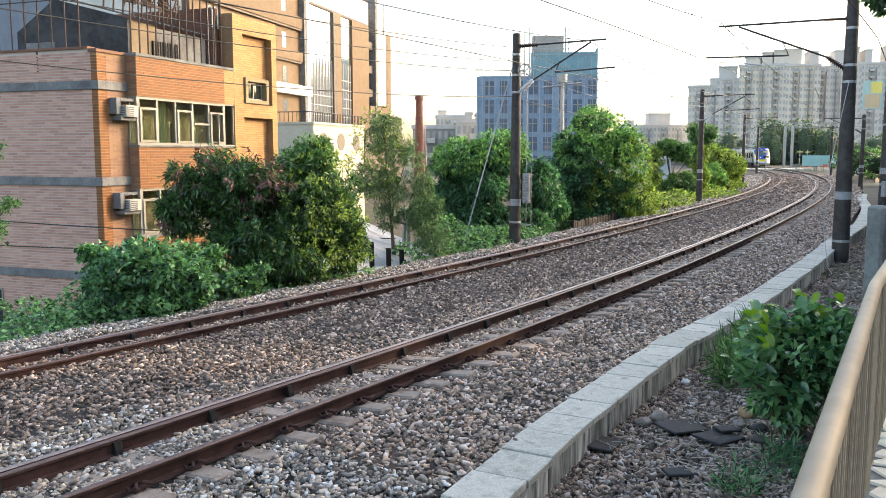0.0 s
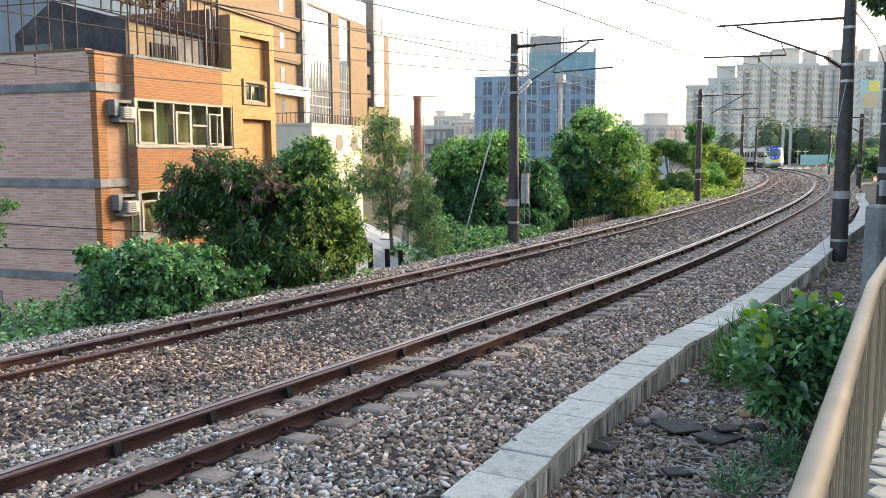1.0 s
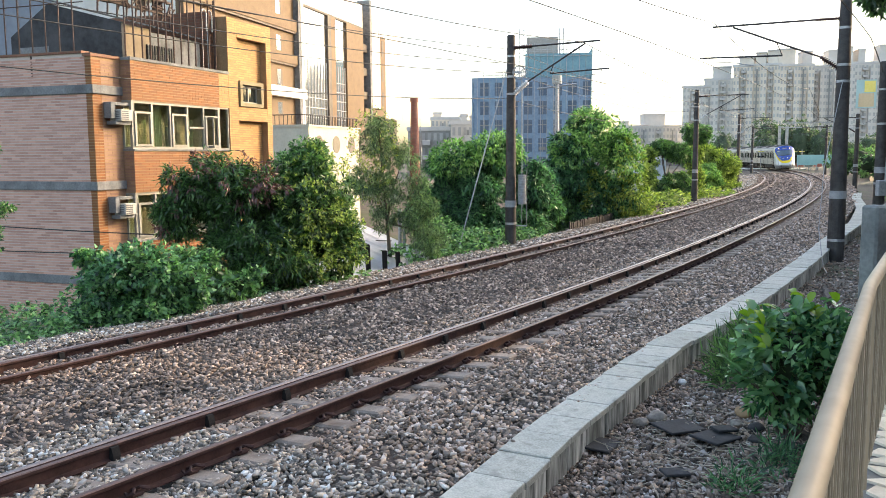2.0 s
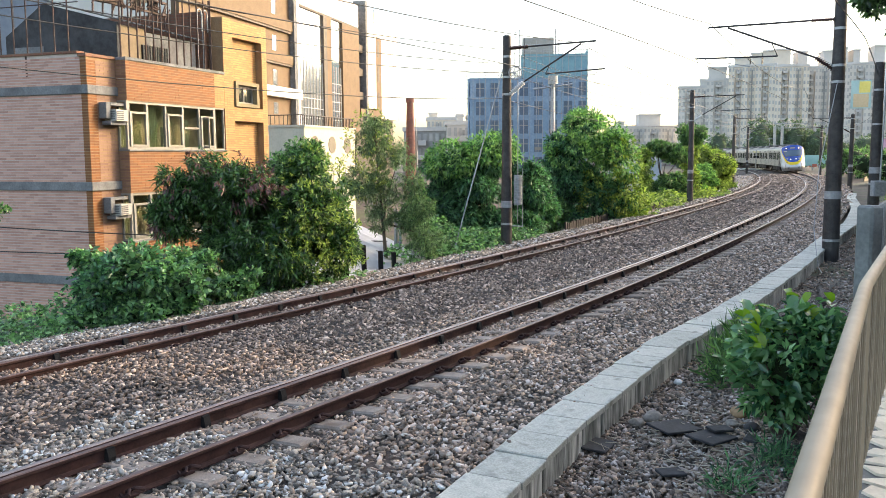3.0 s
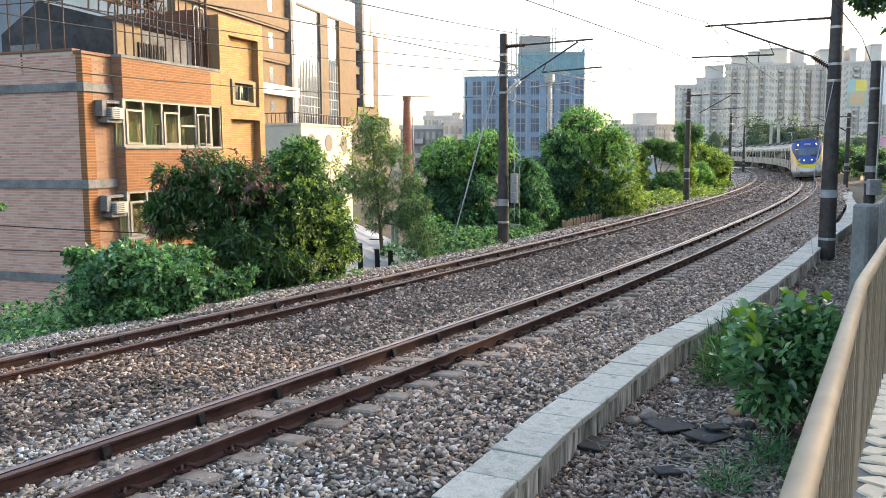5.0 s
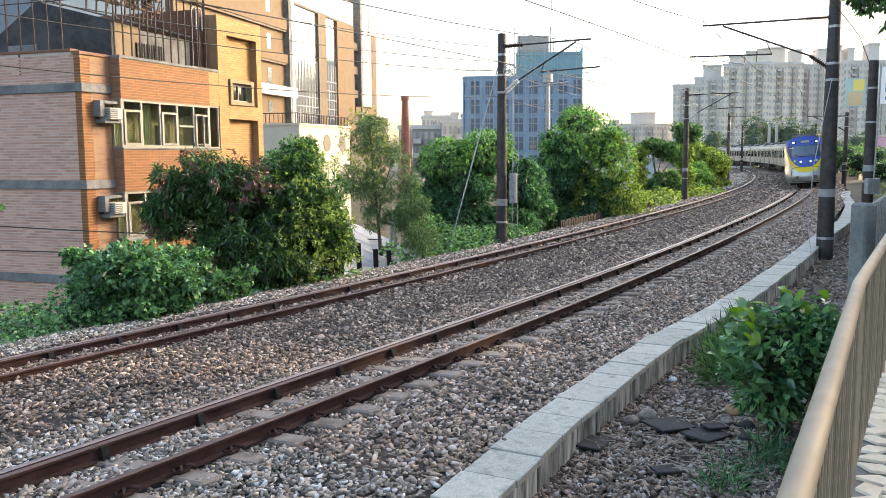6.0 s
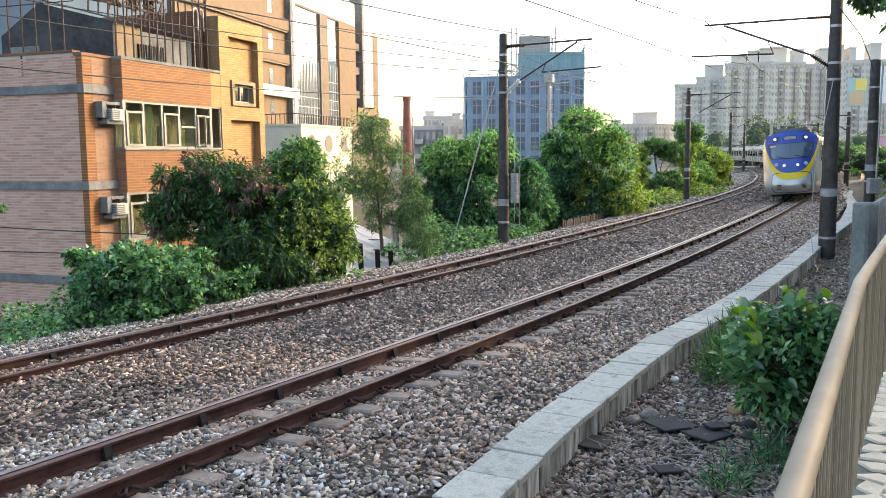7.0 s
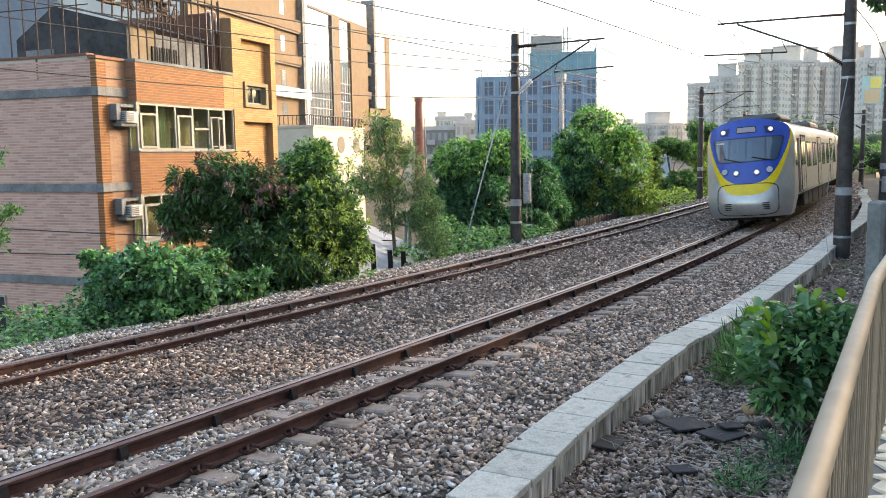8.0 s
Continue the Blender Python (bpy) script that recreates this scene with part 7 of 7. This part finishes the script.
def parked_car(x, y, z, turn, paint, label):
    c = thing("parked_car", label, "car", pose(x, y, z, 0, 0, turn), group="parked cars")
    bm = bmesh.new()
    prof = [(-2.2, 0.35), (-2.25, 0.85), (-1.5, 0.98), (-0.9, 1.45), (0.7, 1.48), (1.35, 1.0), (2.1, 0.85), (2.2, 0.35)]
    a = [bm.verts.new((px, -0.85, pz)) for px, pz in prof]
    b = [bm.verts.new((px, 0.85, pz)) for px, pz in prof]
    bm.faces.new(a)
    bm.faces.new(b[::-1])
    for k in range(len(prof)):
        j = (k + 1) % len(prof)
        bm.faces.new((a[k], a[j], b[j], b[k]))
    bmesh.ops.bevel(bm, geom=bm.edges[:], offset=0.06, segments=2, affect="EDGES")
    part("body", bm, paint, c)
    part("side_window", boxes((-0.95, 0.75, -0.865, 0.865, 1.02, 1.38)), M_SIDE_GLASS_CAR, c)
    part("windscreen", boxes((-1.42, -0.98, -0.7, 0.7, 1.03, 1.36)), M_SIDE_GLASS_CAR, c)
    for wx in (-1.35, 1.35):
        for wy in (-0.8, 0.8):
            bm = bmesh.new()
            rod(bm, (wx, wy - 0.1, 0.32), (wx, wy + 0.1, 0.32), 0.32, seg=16)
            part("wheel", bm, M_BLACK_IRON, c)


M_SIDE_GLASS_CAR = glassy("car_glass", (0.03, 0.035, 0.04), 0.05)
M_CAR_WHITE = surface("white_car_paint", (0.66, 0.67, 0.68), (0.72, 0.73, 0.74), 1, 0.3, 0)
M_CAR_DARK = surface("dark_car_paint", (0.05, 0.055, 0.06), (0.08, 0.085, 0.09), 1, 0.3, 0)
parked_car(51.5, 103, -0.1, 20, M_CAR_WHITE, "white parked car beyond the weeds")
parked_car(53.5, 108, -0.1, 20, M_CAR_DARK, "dark parked car beyond the weeds")

# ---- things behind the far shoulder ----
M_TIN = surface("white_tin_roof", (0.55, 0.57, 0.60), (0.68, 0.70, 0.72), 1.2, 0.5, 0.05, stain=(0.42, 0.42, 0.42))


def tin_roof():
    t = thing("tin_roofed_shed", "low shed with a white ribbed tin roof below the line", "shed", pose(-1.9, 24.6, 0.55, 0, 0, 62))
    bm = bmesh.new()
    n = 40
    for row, (y, z) in enumerate(((-1.2, -1.35), (2.6, 0.0))):
        for k in range(n + 1):
            bm.verts.new((-4 + 6.5 * k / n, y, z + (0.03 if k % 4 == 0 else 0)))
    bm.verts.ensure_lookup_table()
    for k in range(n):
        bm.faces.new((bm.verts[k], bm.verts[k + 1], bm.verts[n + 2 + k], bm.verts[n + 1 + k]))
    bmesh.ops.solidify(bm, geom=bm.faces[:], thickness=0.03)
    part("roof", bm, M_TIN, t)
    part("wall", boxes((-3.8, 2.3, -1.0, 2.4, -4.9, -1.5)), M_BAND, t)
    part("gutter", rods(((-4, -1.25, -1.4), (2.5, -1.25, -1.4), 0.06)), M_BLACK_IRON, t)
    for k, (x, y, h) in enumerate(((-1.95, 22.9, 0.42), (-2.3, 21.6, 0.1), (-1.55, 23.8, 0.15), (-1.2, 24.3, 0.05))):
        o = part("fence_stake", boxes((-0.06, 0.06, -0.06, 0.06, -1.2, h), bevel=0.01), M_BLACK_IRON)
        o.matrix_basis = pose(x, y, -0.2, 2, -2, 20)
        tagged(o, "short dark stake at the edge of the bank", "stake", group="bank stakes")


tin_roof()


def pale_shed():
    t = thing("pale_shed", "long pale blue-grey metal shed behind the saplings", "shed", pose(14.3, 66, 0, 0, 0, -4))
    wall = part("wall", boxes((0, 3.4, 0, 5, -2.5, 2.2)), M_PALE_BLUE, t)
    for k in range(8):
        part("rib", boxes((0.1 + k * 0.39, 0.16 + k * 0.39, -0.05, -0.002, -2.5, 2.2)), M_PALE_BLUE, wall)
    part("roof", boxes((-0.3, 3.7, -0.4, 5.2, 2.2, 2.4)), M_TIN, t)
    part("lower_roof", boxes((-2.5, 2.5, -2.4, -0.45, 0.3, 0.42)), M_TIN, t)


M_PALE_BLUE = surface("pale_blue_sheet_wall", (0.42, 0.48, 0.54), (0.52, 0.58, 0.63), 0.8, 0.6, 0.05)
pale_shed()


def bank_posts():
    for dx in (0.0, 0.14):
        o = part("pale_post", rods(((-1.25 + dx, 26.5, -1.2), (-1.22 + dx, 26.5, 0.95 - dx * 2), 0.055)), M_GALV)
        tagged(o, "pale concrete post among the creepers", "post", group="bank posts")
    t = thing("utility_pole", "grey utility pole with a round transformer", "utility pole", pose(7.25, 52.0, 0))
    part("pole", rods(((0, 0, -3), (0, 0, 7.2), 0.16, 0.12)), M_GALV, t)
    bm = bmesh.new()
    rod(bm, (0, 0, 6.9), (0, 0, 7.4), 0.3, 0.3, 16)
    part("transformer", bm, M_AC, t)
    part("crossarm", rods(((-1.2, 0, 6.6), (1.2, 0, 6.9), 0.05)), M_GALV, t)
    f = thing("board_fence", "low dark fence of upright boards at the foot of the trees", "fence")
    me = piece_mesh("board", 0.17, 0.06, -0.2, 0.42, M_POLE, 0.008)
    for k in range(100):
        p = line(31 + k * 0.22, 7.0, -0.5)
        part_of("board", me, f, m=pose(p.x, p.y, p.z + random.uniform(-.05, .05), 0, random.uniform(-4, 4), math.degrees(head(31 + k * 0.22)) + random.uniform(-6, 6)))


bank_posts()


# ---- the train ----
M_STEEL = surface("brushed_stainless_body", (0.40, 0.365, 0.31), (0.52, 0.475, 0.41), 2, 0.48, 0.02, metal=0.2, stretch=(0.3, 1, 6))
M_SILVER = surface("silver_nose_paint", (0.44, 0.44, 0.43), (0.52, 0.52, 0.51), 1.5, 0.3, 0.0, metal=0.55, stain=(0.36, 0.35, 0.33), stain_scale=1.2)
M_BLUE = surface("royal_blue_paint", (0.010, 0.058, 0.36), (0.016, 0.08, 0.45), 1.5, 0.35, 0.0, coat=0.15)
M_NAVY = surface("navy_windscreen_rim", (0.008, 0.016, 0.07), (0.014, 0.025, 0.10), 2, 0.4, 0)
M_YELLOW = surface("yellow_paint", (0.70, 0.52, 0.012), (0.80, 0.60, 0.02), 2, 0.3, 0.0)
M_TRAIN_GLASS = glassy("windscreen_glass", (0.06, 0.10, 0.15), 0.05)
M_SIDE_GLASS = glassy("tinted_side_glass", (0.02, 0.022, 0.026), 0.06)
M_SEAM = surface("black_rubber", (0.01, 0.01, 0.011), (0.025, 0.025, 0.027), 8, 0.7, 0)
M_ROOF = surface("grey_train_roof", (0.06, 0.06, 0.06), (0.13, 0.13, 0.125), 2, 0.7, 0.1, stain=(0.05, 0.05, 0.05))
M_ROOF_PALE = surface("dusty_grey_roof", (0.20, 0.19, 0.175), (0.30, 0.285, 0.26), 1.5, 0.75, 0.1, stain=(0.15, 0.14, 0.13), stain_scale=0.8)
M_UNDER = surface("underframe_grime", (0.02, 0.017, 0.015), (0.055, 0.047, 0.042), 5, 0.85, 0.3)
M_LAMP = glowing("lit_headlamp", (1.0, 0.76, 0.52), 2.4)
M_LAMP_WHITE = glowing("lit_marker_lamp", (0.82, 0.86, 0.90), 0.5)
M_LENS = glassy("lamp_lens", (0.35, 0.38, 0.42), 0.08)
M_DEST = surface("pale_destination_screen", (0.30, 0.26, 0.27), (0.36, 0.32, 0.33), 4, 0.3, 0)
M_PRINT = surface("white_lettering", (0.7, 0.7, 0.7), (0.8, 0.8, 0.8), 4, 0.5, 0)
CAR = 20.0


def half_width(z):
    return float(np.interp(z, [0.28, 0.45, 0.9, 1.4, 2.7, 3.0, 3.2, 3.34, 3.44, 3.56, 3.66], [1.24, 1.33, 1.41, 1.43, 1.43, 1.41, 1.36, 1.27, 1.15, 0.95, 0.75]))


def roof_z(a):
    return 3.66 - 0.22 * abs(a) ** 2.2


def section(z0):
    """Cross-section of the body from one bottom edge over the roof to the other."""
    side = [(half_width(z), z) for z in (z0, (z0 + 1.4) / 2, 1.4, 2.1, 2.7, 3.0, 3.2, 3.34)]
    arch = [(a * half_width(roof_z(1)), roof_z(a)) for a in [1 - k / 8 for k in range(17)]]
    return side + arch + [(-y, z) for y, z in side[::-1]]


def nose_x(y, z):
    """The nose's surface: rounded in plan, raked above the bulging bumper, tucked in at the bottom."""
    k = abs(y) / 1.43
    rake = 0.56 * max(0.0, (z - 1.2) / 2.4) ** 1.3 + 0.30 * max(0.0, (0.85 - z) / 0.57) ** 2
    bulge = 0.17 * (1 - math.cos(math.pi * min(max((z - 0.72) / 0.85, 0.0), 1.0))) / 2
    return 10.23 - 0.80 * k ** 2.6 - rake - bulge


def nose_patch(lo, hi, n=36, m=14, a0=-1.0, a1=1.0, lift=0.0, thick=0.0):
    """A piece of the nose between the heights lo(a) and hi(a), a across from a0 to a1."""
    bm = bmesh.new()
    g = []
    for i in range(n + 1):
        a = a0 + (a1 - a0) * i / n
        col = []
        for j in range(m + 1):
            z = lo(a) + (hi(a) - lo(a)) * j / m
            y = a * half_width(min(z, roof_z(1)))
            col.append(bm.verts.new((nose_x(y, z) + lift, y, z)))
        g.append(col)
    for i in range(n):
        for j in range(m):
            bm.faces.new((g[i][j], g[i + 1][j], g[i + 1][j + 1], g[i][j + 1]))
    if thick:
        bmesh.ops.recalc_face_normals(bm, faces=bm.faces)
        bmesh.ops.solidify(bm, geom=bm.faces[:], thickness=thick)
    return bm


def screen_patch(z0, z1, w0, w1, lift):
    """A pane on the nose, wider at the top than at the bottom, with eased corners."""
    bm = bmesh.new()
    n, m = 30, 14
    g = []
    for j in range(m + 1):
        v = j / m
        z = z0 + (z1 - z0) * v
        w = w0 + (w1 - w0) * v - 0.05 * (max(0.0, 1 - v / 0.12) ** 2 + max(0.0, (v - 0.88) / 0.12) ** 2)
        row = []
        for i in range(n + 1):
            a = w * (2 * i / n - 1)
            y = a * 1.42
            zz = z + 0.03 * abs(a) - 0.05 * v * a * a
            row.append(bm.verts.new((nose_x(y, zz) + lift, y, zz)))
        g.append(row)
    for j in range(m):
        for i in range(n):
            bm.faces.new((g[j][i], g[j][i + 1], g[j + 1][i + 1], g[j + 1][i]))
    return bm


def u_line(a):
    return 1.46 + 1.88 * abs(a) ** 3.1


def y_line(a):
    return 1.09 + 2.10 * abs(a) ** 3.5


def body_shell(x0, x1, z0):
    bm = bmesh.new()
    sec = section(z0)
    rings = [[bm.verts.new((x, y, z)) for y, z in sec] for x in (x0, x1)]
    for k in range(len(sec) - 1):
        bm.faces.new((rings[0][k], rings[0][k + 1], rings[1][k + 1], rings[1][k]))
    bm.faces.new((rings[0][-1], rings[0][0], rings[1][0], rings[1][-1]))
    for r in rings:
        bm.faces.new(r)
    for f in bm.faces:
        f.material_index = 1 if f.calc_center_median().z > 3.36 else 0
    return bm


def wheel_mesh():
    bm = bmesh.new()
    bmesh.ops.create_cone(bm, cap_ends=True, segments=24, radius1=0.43, radius2=0.43, depth=0.11, matrix=pose(0, 0, 0, 90))
    bmesh.ops.create_cone(bm, cap_ends=True, segments=24, radius1=0.455, radius2=0.455, depth=0.03, matrix=pose(0, 0.05, 0, 90))
    for k in range(6):
        box(bm, 0.1, 0.36, -0.075, -0.056, -0.03, 0.03, m=pose(0, 0, 0, 0, k * 60, 0))
    return shared("wheel", bm, M_UNDER)


WHEELS = []


def running_gear(car):
    me = wheel_mesh()
    for bx in (-7.0, 7.0):
        bogie = part("bogie", boxes((bx - 1.55, bx + 1.55, 0.62, 0.78, 0.35, 0.62), (bx - 1.55, bx + 1.55, -0.78, -0.62, 0.35, 0.62), (bx - 0.3, bx + 0.3, -0.9, 0.9, 0.5, 0.85), bevel=0.03), M_UNDER, car)
        for dx in (-1.05, 1.05):
            for sy in (1, -1):
                w = part_of("wheel", me, car, m=pose(bx + dx, sy * 0.57, 0.43))
                WHEELS.append((w, bx + dx, sy * 0.57))
    rng = random.Random(3)
    for x0, x1 in ((-4.9, -3.2), (-2.9, -1.2), (-0.8, 1.4), (1.8, 3.0), (3.3, 4.8)):
        part("equipment_box", boxes((x0, x1, -1.25, 1.25, rng.uniform(0.28, 0.42), 0.93), bevel=0.03), M_UNDER, car)
    part("floor_frame", boxes((-9.6, 9.4, -1.3, 1.3, 0.85, 0.97)), M_UNDER, car)


def side_fittings(car, x_max):
    win = shared("side_window", boxes((-0.65, 0.65, -0.012, 0.012, -0.42, 0.42), bevel=0.01), M_SIDE_GLASS)
    frm = shared("window_frame", boxes((-0.71, 0.71, -0.008, 0.008, -0.48, -0.421), (-0.71, 0.71, -0.008, 0.008, 0.421, 0.48), (-0.71, -0.651, -0.008, 0.008, -0.421, 0.421), (0.651, 0.71, -0.008, 0.008, -0.421, 0.421), (-0.02, 0.02, -0.02, 0.02, -0.42, 0.42)), M_SEAM)
    dgl = shared("door_window", boxes((-0.2, 0.2, -0.01, 0.01, -0.42, 0.42), bevel=0.008), M_SIDE_GLASS)
    leaf = shared("door_leaf", boxes((-0.315, 0.315, -0.008, 0.008, 0, 1.88)), M_STEEL)
    gap = shared("door_frame", boxes((-0.72, -0.655, -0.015, 0.015, 0, 1.95), (0.655, 0.72, -0.015, 0.015, 0, 1.95), (-0.655, 0.655, -0.015, 0.015, 1.9, 1.95), (-0.018, 0.018, -0.012, 0.012, 0, 1.9)), M_SEAM)
    step = shared("step", boxes((-0.7, 0.7, -0.03, 0.05, -0.08, 0.0)), M_WHITE_FRAME)
    for sy in (1, -1):
        y = sy * 1.435
        for x in (-6.4, 0.0, 6.4):
            d = part_of("door_frame", gap, car, m=pose(x, y, 1.08))
            for k in (-0.33, 0.33):
                part_of("door_leaf", leaf, d, m=pose(k, 0, 0.005))
                part_of("door_window", dgl, d, m=pose(k, sy * 0.006, 1.28))
            part_of("step", step, d, m=pose(0, 0, 0))
        for x in (-8.4, -4.3, -2.1, 2.1, 4.3, 8.2):
            if x < x_max:
                f = part_of("window_frame", frm, car, m=pose(x, y, 2.32))
                part_of("side_window", win, f)
    for z in (1.02, 1.75, 2.9):
        for sy in (1, -1):
            part("side_rib", boxes((-9.8, x_max + 0.5, sy * 1.432 - 0.008, sy * 1.432 + 0.008, z, z + 0.035)), M_STEEL, car)


def roof_fittings(car, pantograph):
    for x in (-5.0, 4.6):
        bm = boxes((x - 2.0, x + 2.0, -0.85, 0.85, 3.5, 3.86), bevel=0.12)
        u = part("roof_cooler", bm, M_ROOF, car)
        for k in range(6):
            part("cooler_slat", boxes((x - 1.5 + k * 0.55, x - 1.2 + k * 0.55, -0.6, 0.6, 3.862, 3.88)), M_UNDER, u)
    if pantograph:
        p = part("pantograph", rods(((-0.6, -0.5, 3.75), (0.6, -0.5, 3.75), 0.04), ((-0.6, 0.5, 3.75), (0.6, 0.5, 3.75), 0.04), ((-0.5, 0, 3.75), (1.1, 0, 4.4), 0.04), ((1.1, 0, 4.4), (-0.1, 0, 4.98), 0.03), ((-0.1, -0.8, 5.0), (-0.1, 0.8, 5.0), 0.025)), M_GALV, car)


def plain_car(pantograph):
    c = thing("train_carriage", "cream-grey stainless railway carriage with dark windows and doors", "railway carriage", group="carriages of the train")
    part("body", body_shell(-9.9, 9.9, 0.95), [M_STEEL, M_ROOF_PALE], c)
    part("gangway", boxes((9.9, 10.15, -0.6, 0.6, 1.0, 3.2), bevel=0.02), M_SEAM, c)
    running_gear(c)
    side_fittings(c, 9.4)
    roof_fittings(c, pantograph)
    return c


def lamp(car, y, z, r, mat, name, label):
    x = nose_x(y, z)
    n = Vector((1.0, 0.75 * (abs(y) / 1.43) ** 1.6 * (1 if y > 0 else -1), 0.32 if z > 1.2 else 0.0)).normalized()
    base = Vector((x, y, z))
    bm = bmesh.new()
    rod(bm, base - n * 0.08, base + n * 0.025, r * 1.3, r * 1.22, 20)
    ring = part(name, bm, M_SEAM if z > 2.5 else M_NAVY, car)
    bm = bmesh.new()
    rod(bm, base + n * 0.0, base + n * 0.032, r * 1.08, r, 20)
    part("lens", bm, M_LENS, ring, label)
    if mat is not M_LENS:
        bm = bmesh.new()
        rod(bm, base + n * 0.0, base + n * 0.040, r * 0.8, r * 0.55, 16)
        part("bulb", bm, mat, ring, "lit bulb")


def front_car():
    c = thing("train_front_carriage", "leading railway carriage with a blue and yellow rounded nose", "railway carriage", group="carriages of the train")
    part("body", body_shell(-9.9, 8.3, 0.95), [M_STEEL, M_ROOF_PALE], c)
    # flanks between the body and the nose's rim
    bm = bmesh.new()
    sec = section(0.33)
    back = [bm.verts.new((8.3, y, z)) for y, z in sec]
    rim = [bm.verts.new((nose_x(y, z), y, z)) for y, z in sec]
    for k in range(len(sec) - 1):
        bm.faces.new((back[k], back[k + 1], rim[k + 1], rim[k]))
    part("cab_side", bm, M_SILVER, c, "silver painted cab side", smooth=True)
    part("blue_mask", nose_patch(u_line, roof_z, 48, 20), M_BLUE, c, "royal blue cab front", smooth=True)
    part("yellow_band", nose_patch(y_line, u_line, 60, 6, lift=0.004), M_YELLOW, c, "yellow U-shaped band", smooth=True)
    part("lower_nose", nose_patch(lambda a: 0.33, y_line, 48, 12), M_SILVER, c, "silver lower nose", smooth=True)
    # windscreen and its surround
    part("windscreen_frame", screen_patch(2.19, 3.03, 0.70, 0.83, 0.006), M_NAVY, c, smooth=True)
    part("windscreen", screen_patch(2.23, 2.99, 0.665, 0.80, 0.014), M_TRAIN_GLASS, c, smooth=True)
    part("pillar", nose_patch(lambda a: 2.25, lambda a: 2.97, 2, 6, -0.008, 0.008, 0.018), M_NAVY, c)
    for y0, y1 in ((-0.75, -0.12), (0.2, 0.85)):
        bm = bmesh.new()
        tube(bm, [(nose_x(y1, 2.2) + 0.05, y1, 2.2), (nose_x((y0 + y1) / 2, 2.28) + 0.06, (y0 + y1) / 2, 2.28), (nose_x(y0, 2.36) + 0.05, y0, 2.36)], 0.018, 6)
        part("wiper", bm, M_SEAM, c)
    for y in (-0.80, 0.80):
        bm = nose_patch(lambda a: 3.13, lambda a: 3.37, 6, 4, y * 0.68 - 0.095, y * 0.68 + 0.095, 0.012)
        part("headlamp_housing", bm, M_NAVY, c, "dark square headlamp housing")
        lamp(c, y * 0.95, 3.25, 0.088, M_LAMP, "headlamp", "lit warm headlamp")
        lamp(c, y * 0.41, 1.84, 0.095, M_LAMP_WHITE, "marker_lamp", "bright round lamp")
        lamp(c, y * 0.9, 1.90, 0.10, M_LENS, "tail_lamp", "unlit round lamp")
    part("destination_box", nose_patch(lambda a: 3.18, lambda a: 3.40, 10, 3, -0.25, 0.25, 0.010), M_SEAM, c)
    part("destination_screen", nose_patch(lambda a: 3.205, lambda a: 3.375, 10, 3, -0.225, 0.225, 0.016), M_DEST, c)
    for k in range(5):
        a = -0.74 + k * 0.045
        part("number_bar", nose_patch(lambda a: 2.86, lambda a: 2.905, 2, 1, a, a + 0.034, 0.026), M_PRINT, c)
    # coupler hatch: dark seam round a panel, with two vents
    seam = bmesh.new()
    pts = []
    for k in range(41):
        ang = math.tau * k / 40
        cy, cz = math.cos(ang), math.sin(ang)
        y = 0.98 * math.copysign(abs(cy) ** 0.35, cy)
        z = 0.94 + 0.53 * math.copysign(abs(cz) ** 0.35, cz)
        pts.append((nose_x(y, z) + 0.012, y, z))
    tube(seam, pts, 0.014, 5)
    part("hatch_seam", seam, M_SEAM, c)
    for y in (-0.55, 0.55):
        for k in range(4):
            z = 0.60 + k * 0.065
            part("vent_slat", boxes((nose_x(y, z) - 0.05, nose_x(y, z) + 0.018, y - 0.16, y + 0.16, z, z + 0.03)), M_SEAM, c)
    for sy in (1, -1):
        part("cab_window", boxes((8.3, 8.75, sy * 1.425 - 0.012, sy * 1.425 + 0.012, 1.95, 2.75), bevel=0.01), M_SIDE_GLASS, c)
        part("cab_door", boxes((7.5, 8.1, sy * 1.432 - 0.01, sy * 1.432 + 0.01, 1.0, 2.9)), M_SEAM, c)
    part("underrun", boxes((8.4, 9.3, -1.1, 1.1, 0.2, 0.5), bevel=0.05), M_UNDER, c)
    part("roof_hump", boxes((4.6, 8.0, -0.9, 0.9, 3.5, 3.84), bevel=0.14), M_ROOF, c)
    running_gear(c)
    side_fittings(c, 7.0)
    part("roof_cooler", boxes((-7.0, -3.0, -0.85, 0.85, 3.5, 3.86), bevel=0.12), M_ROOF, c)
    return c


def train_front(t):
    """How far along the line the nose is, in metres, at t seconds: it draws nearer."""
    return 171.0 - 17.2 * t - 0.07 * t * t


def car_pose(s_nose):
    a, b = line(s_nose + 3.0, 0), line(s_nose + 17.0, 0)
    mid = (a + b) / 2
    d = a - b
    tilt = math.atan2(CANT, 1.13)
    return Matrix.Translation((mid.x, mid.y, CANT / 2)) @ Matrix.Rotation(math.atan2(d.y, d.x), 4, "Z") @ Matrix.Rotation(tilt, 4, "X")


lead = front_car()
second = plain_car(True)
third = plain_car(False)
cars = [lead, second, third] + [copy_thing(second if k % 3 == 1 else third, car_pose(200 + k * 20)) for k in range(3, 8)]


# ---- what moves: the train, nearing along the line, and its leading wheels ----
def motions():
    times = [k * 0.5 for k in range(17)]
    for i, car in enumerate(cars):
        walk(car, [(t, car_pose(train_front(t) - 0.15 + i * 20.3)) for t in times])
    for wheel, x, y in WHEELS[:8]:
        walk(wheel, [(k / FPS, pose(x, y, 0.43, 0, math.degrees((171.0 - train_front(k / FPS)) / 0.43) % 360, 0)) for k in range(8 * FPS + 1)])


motions()
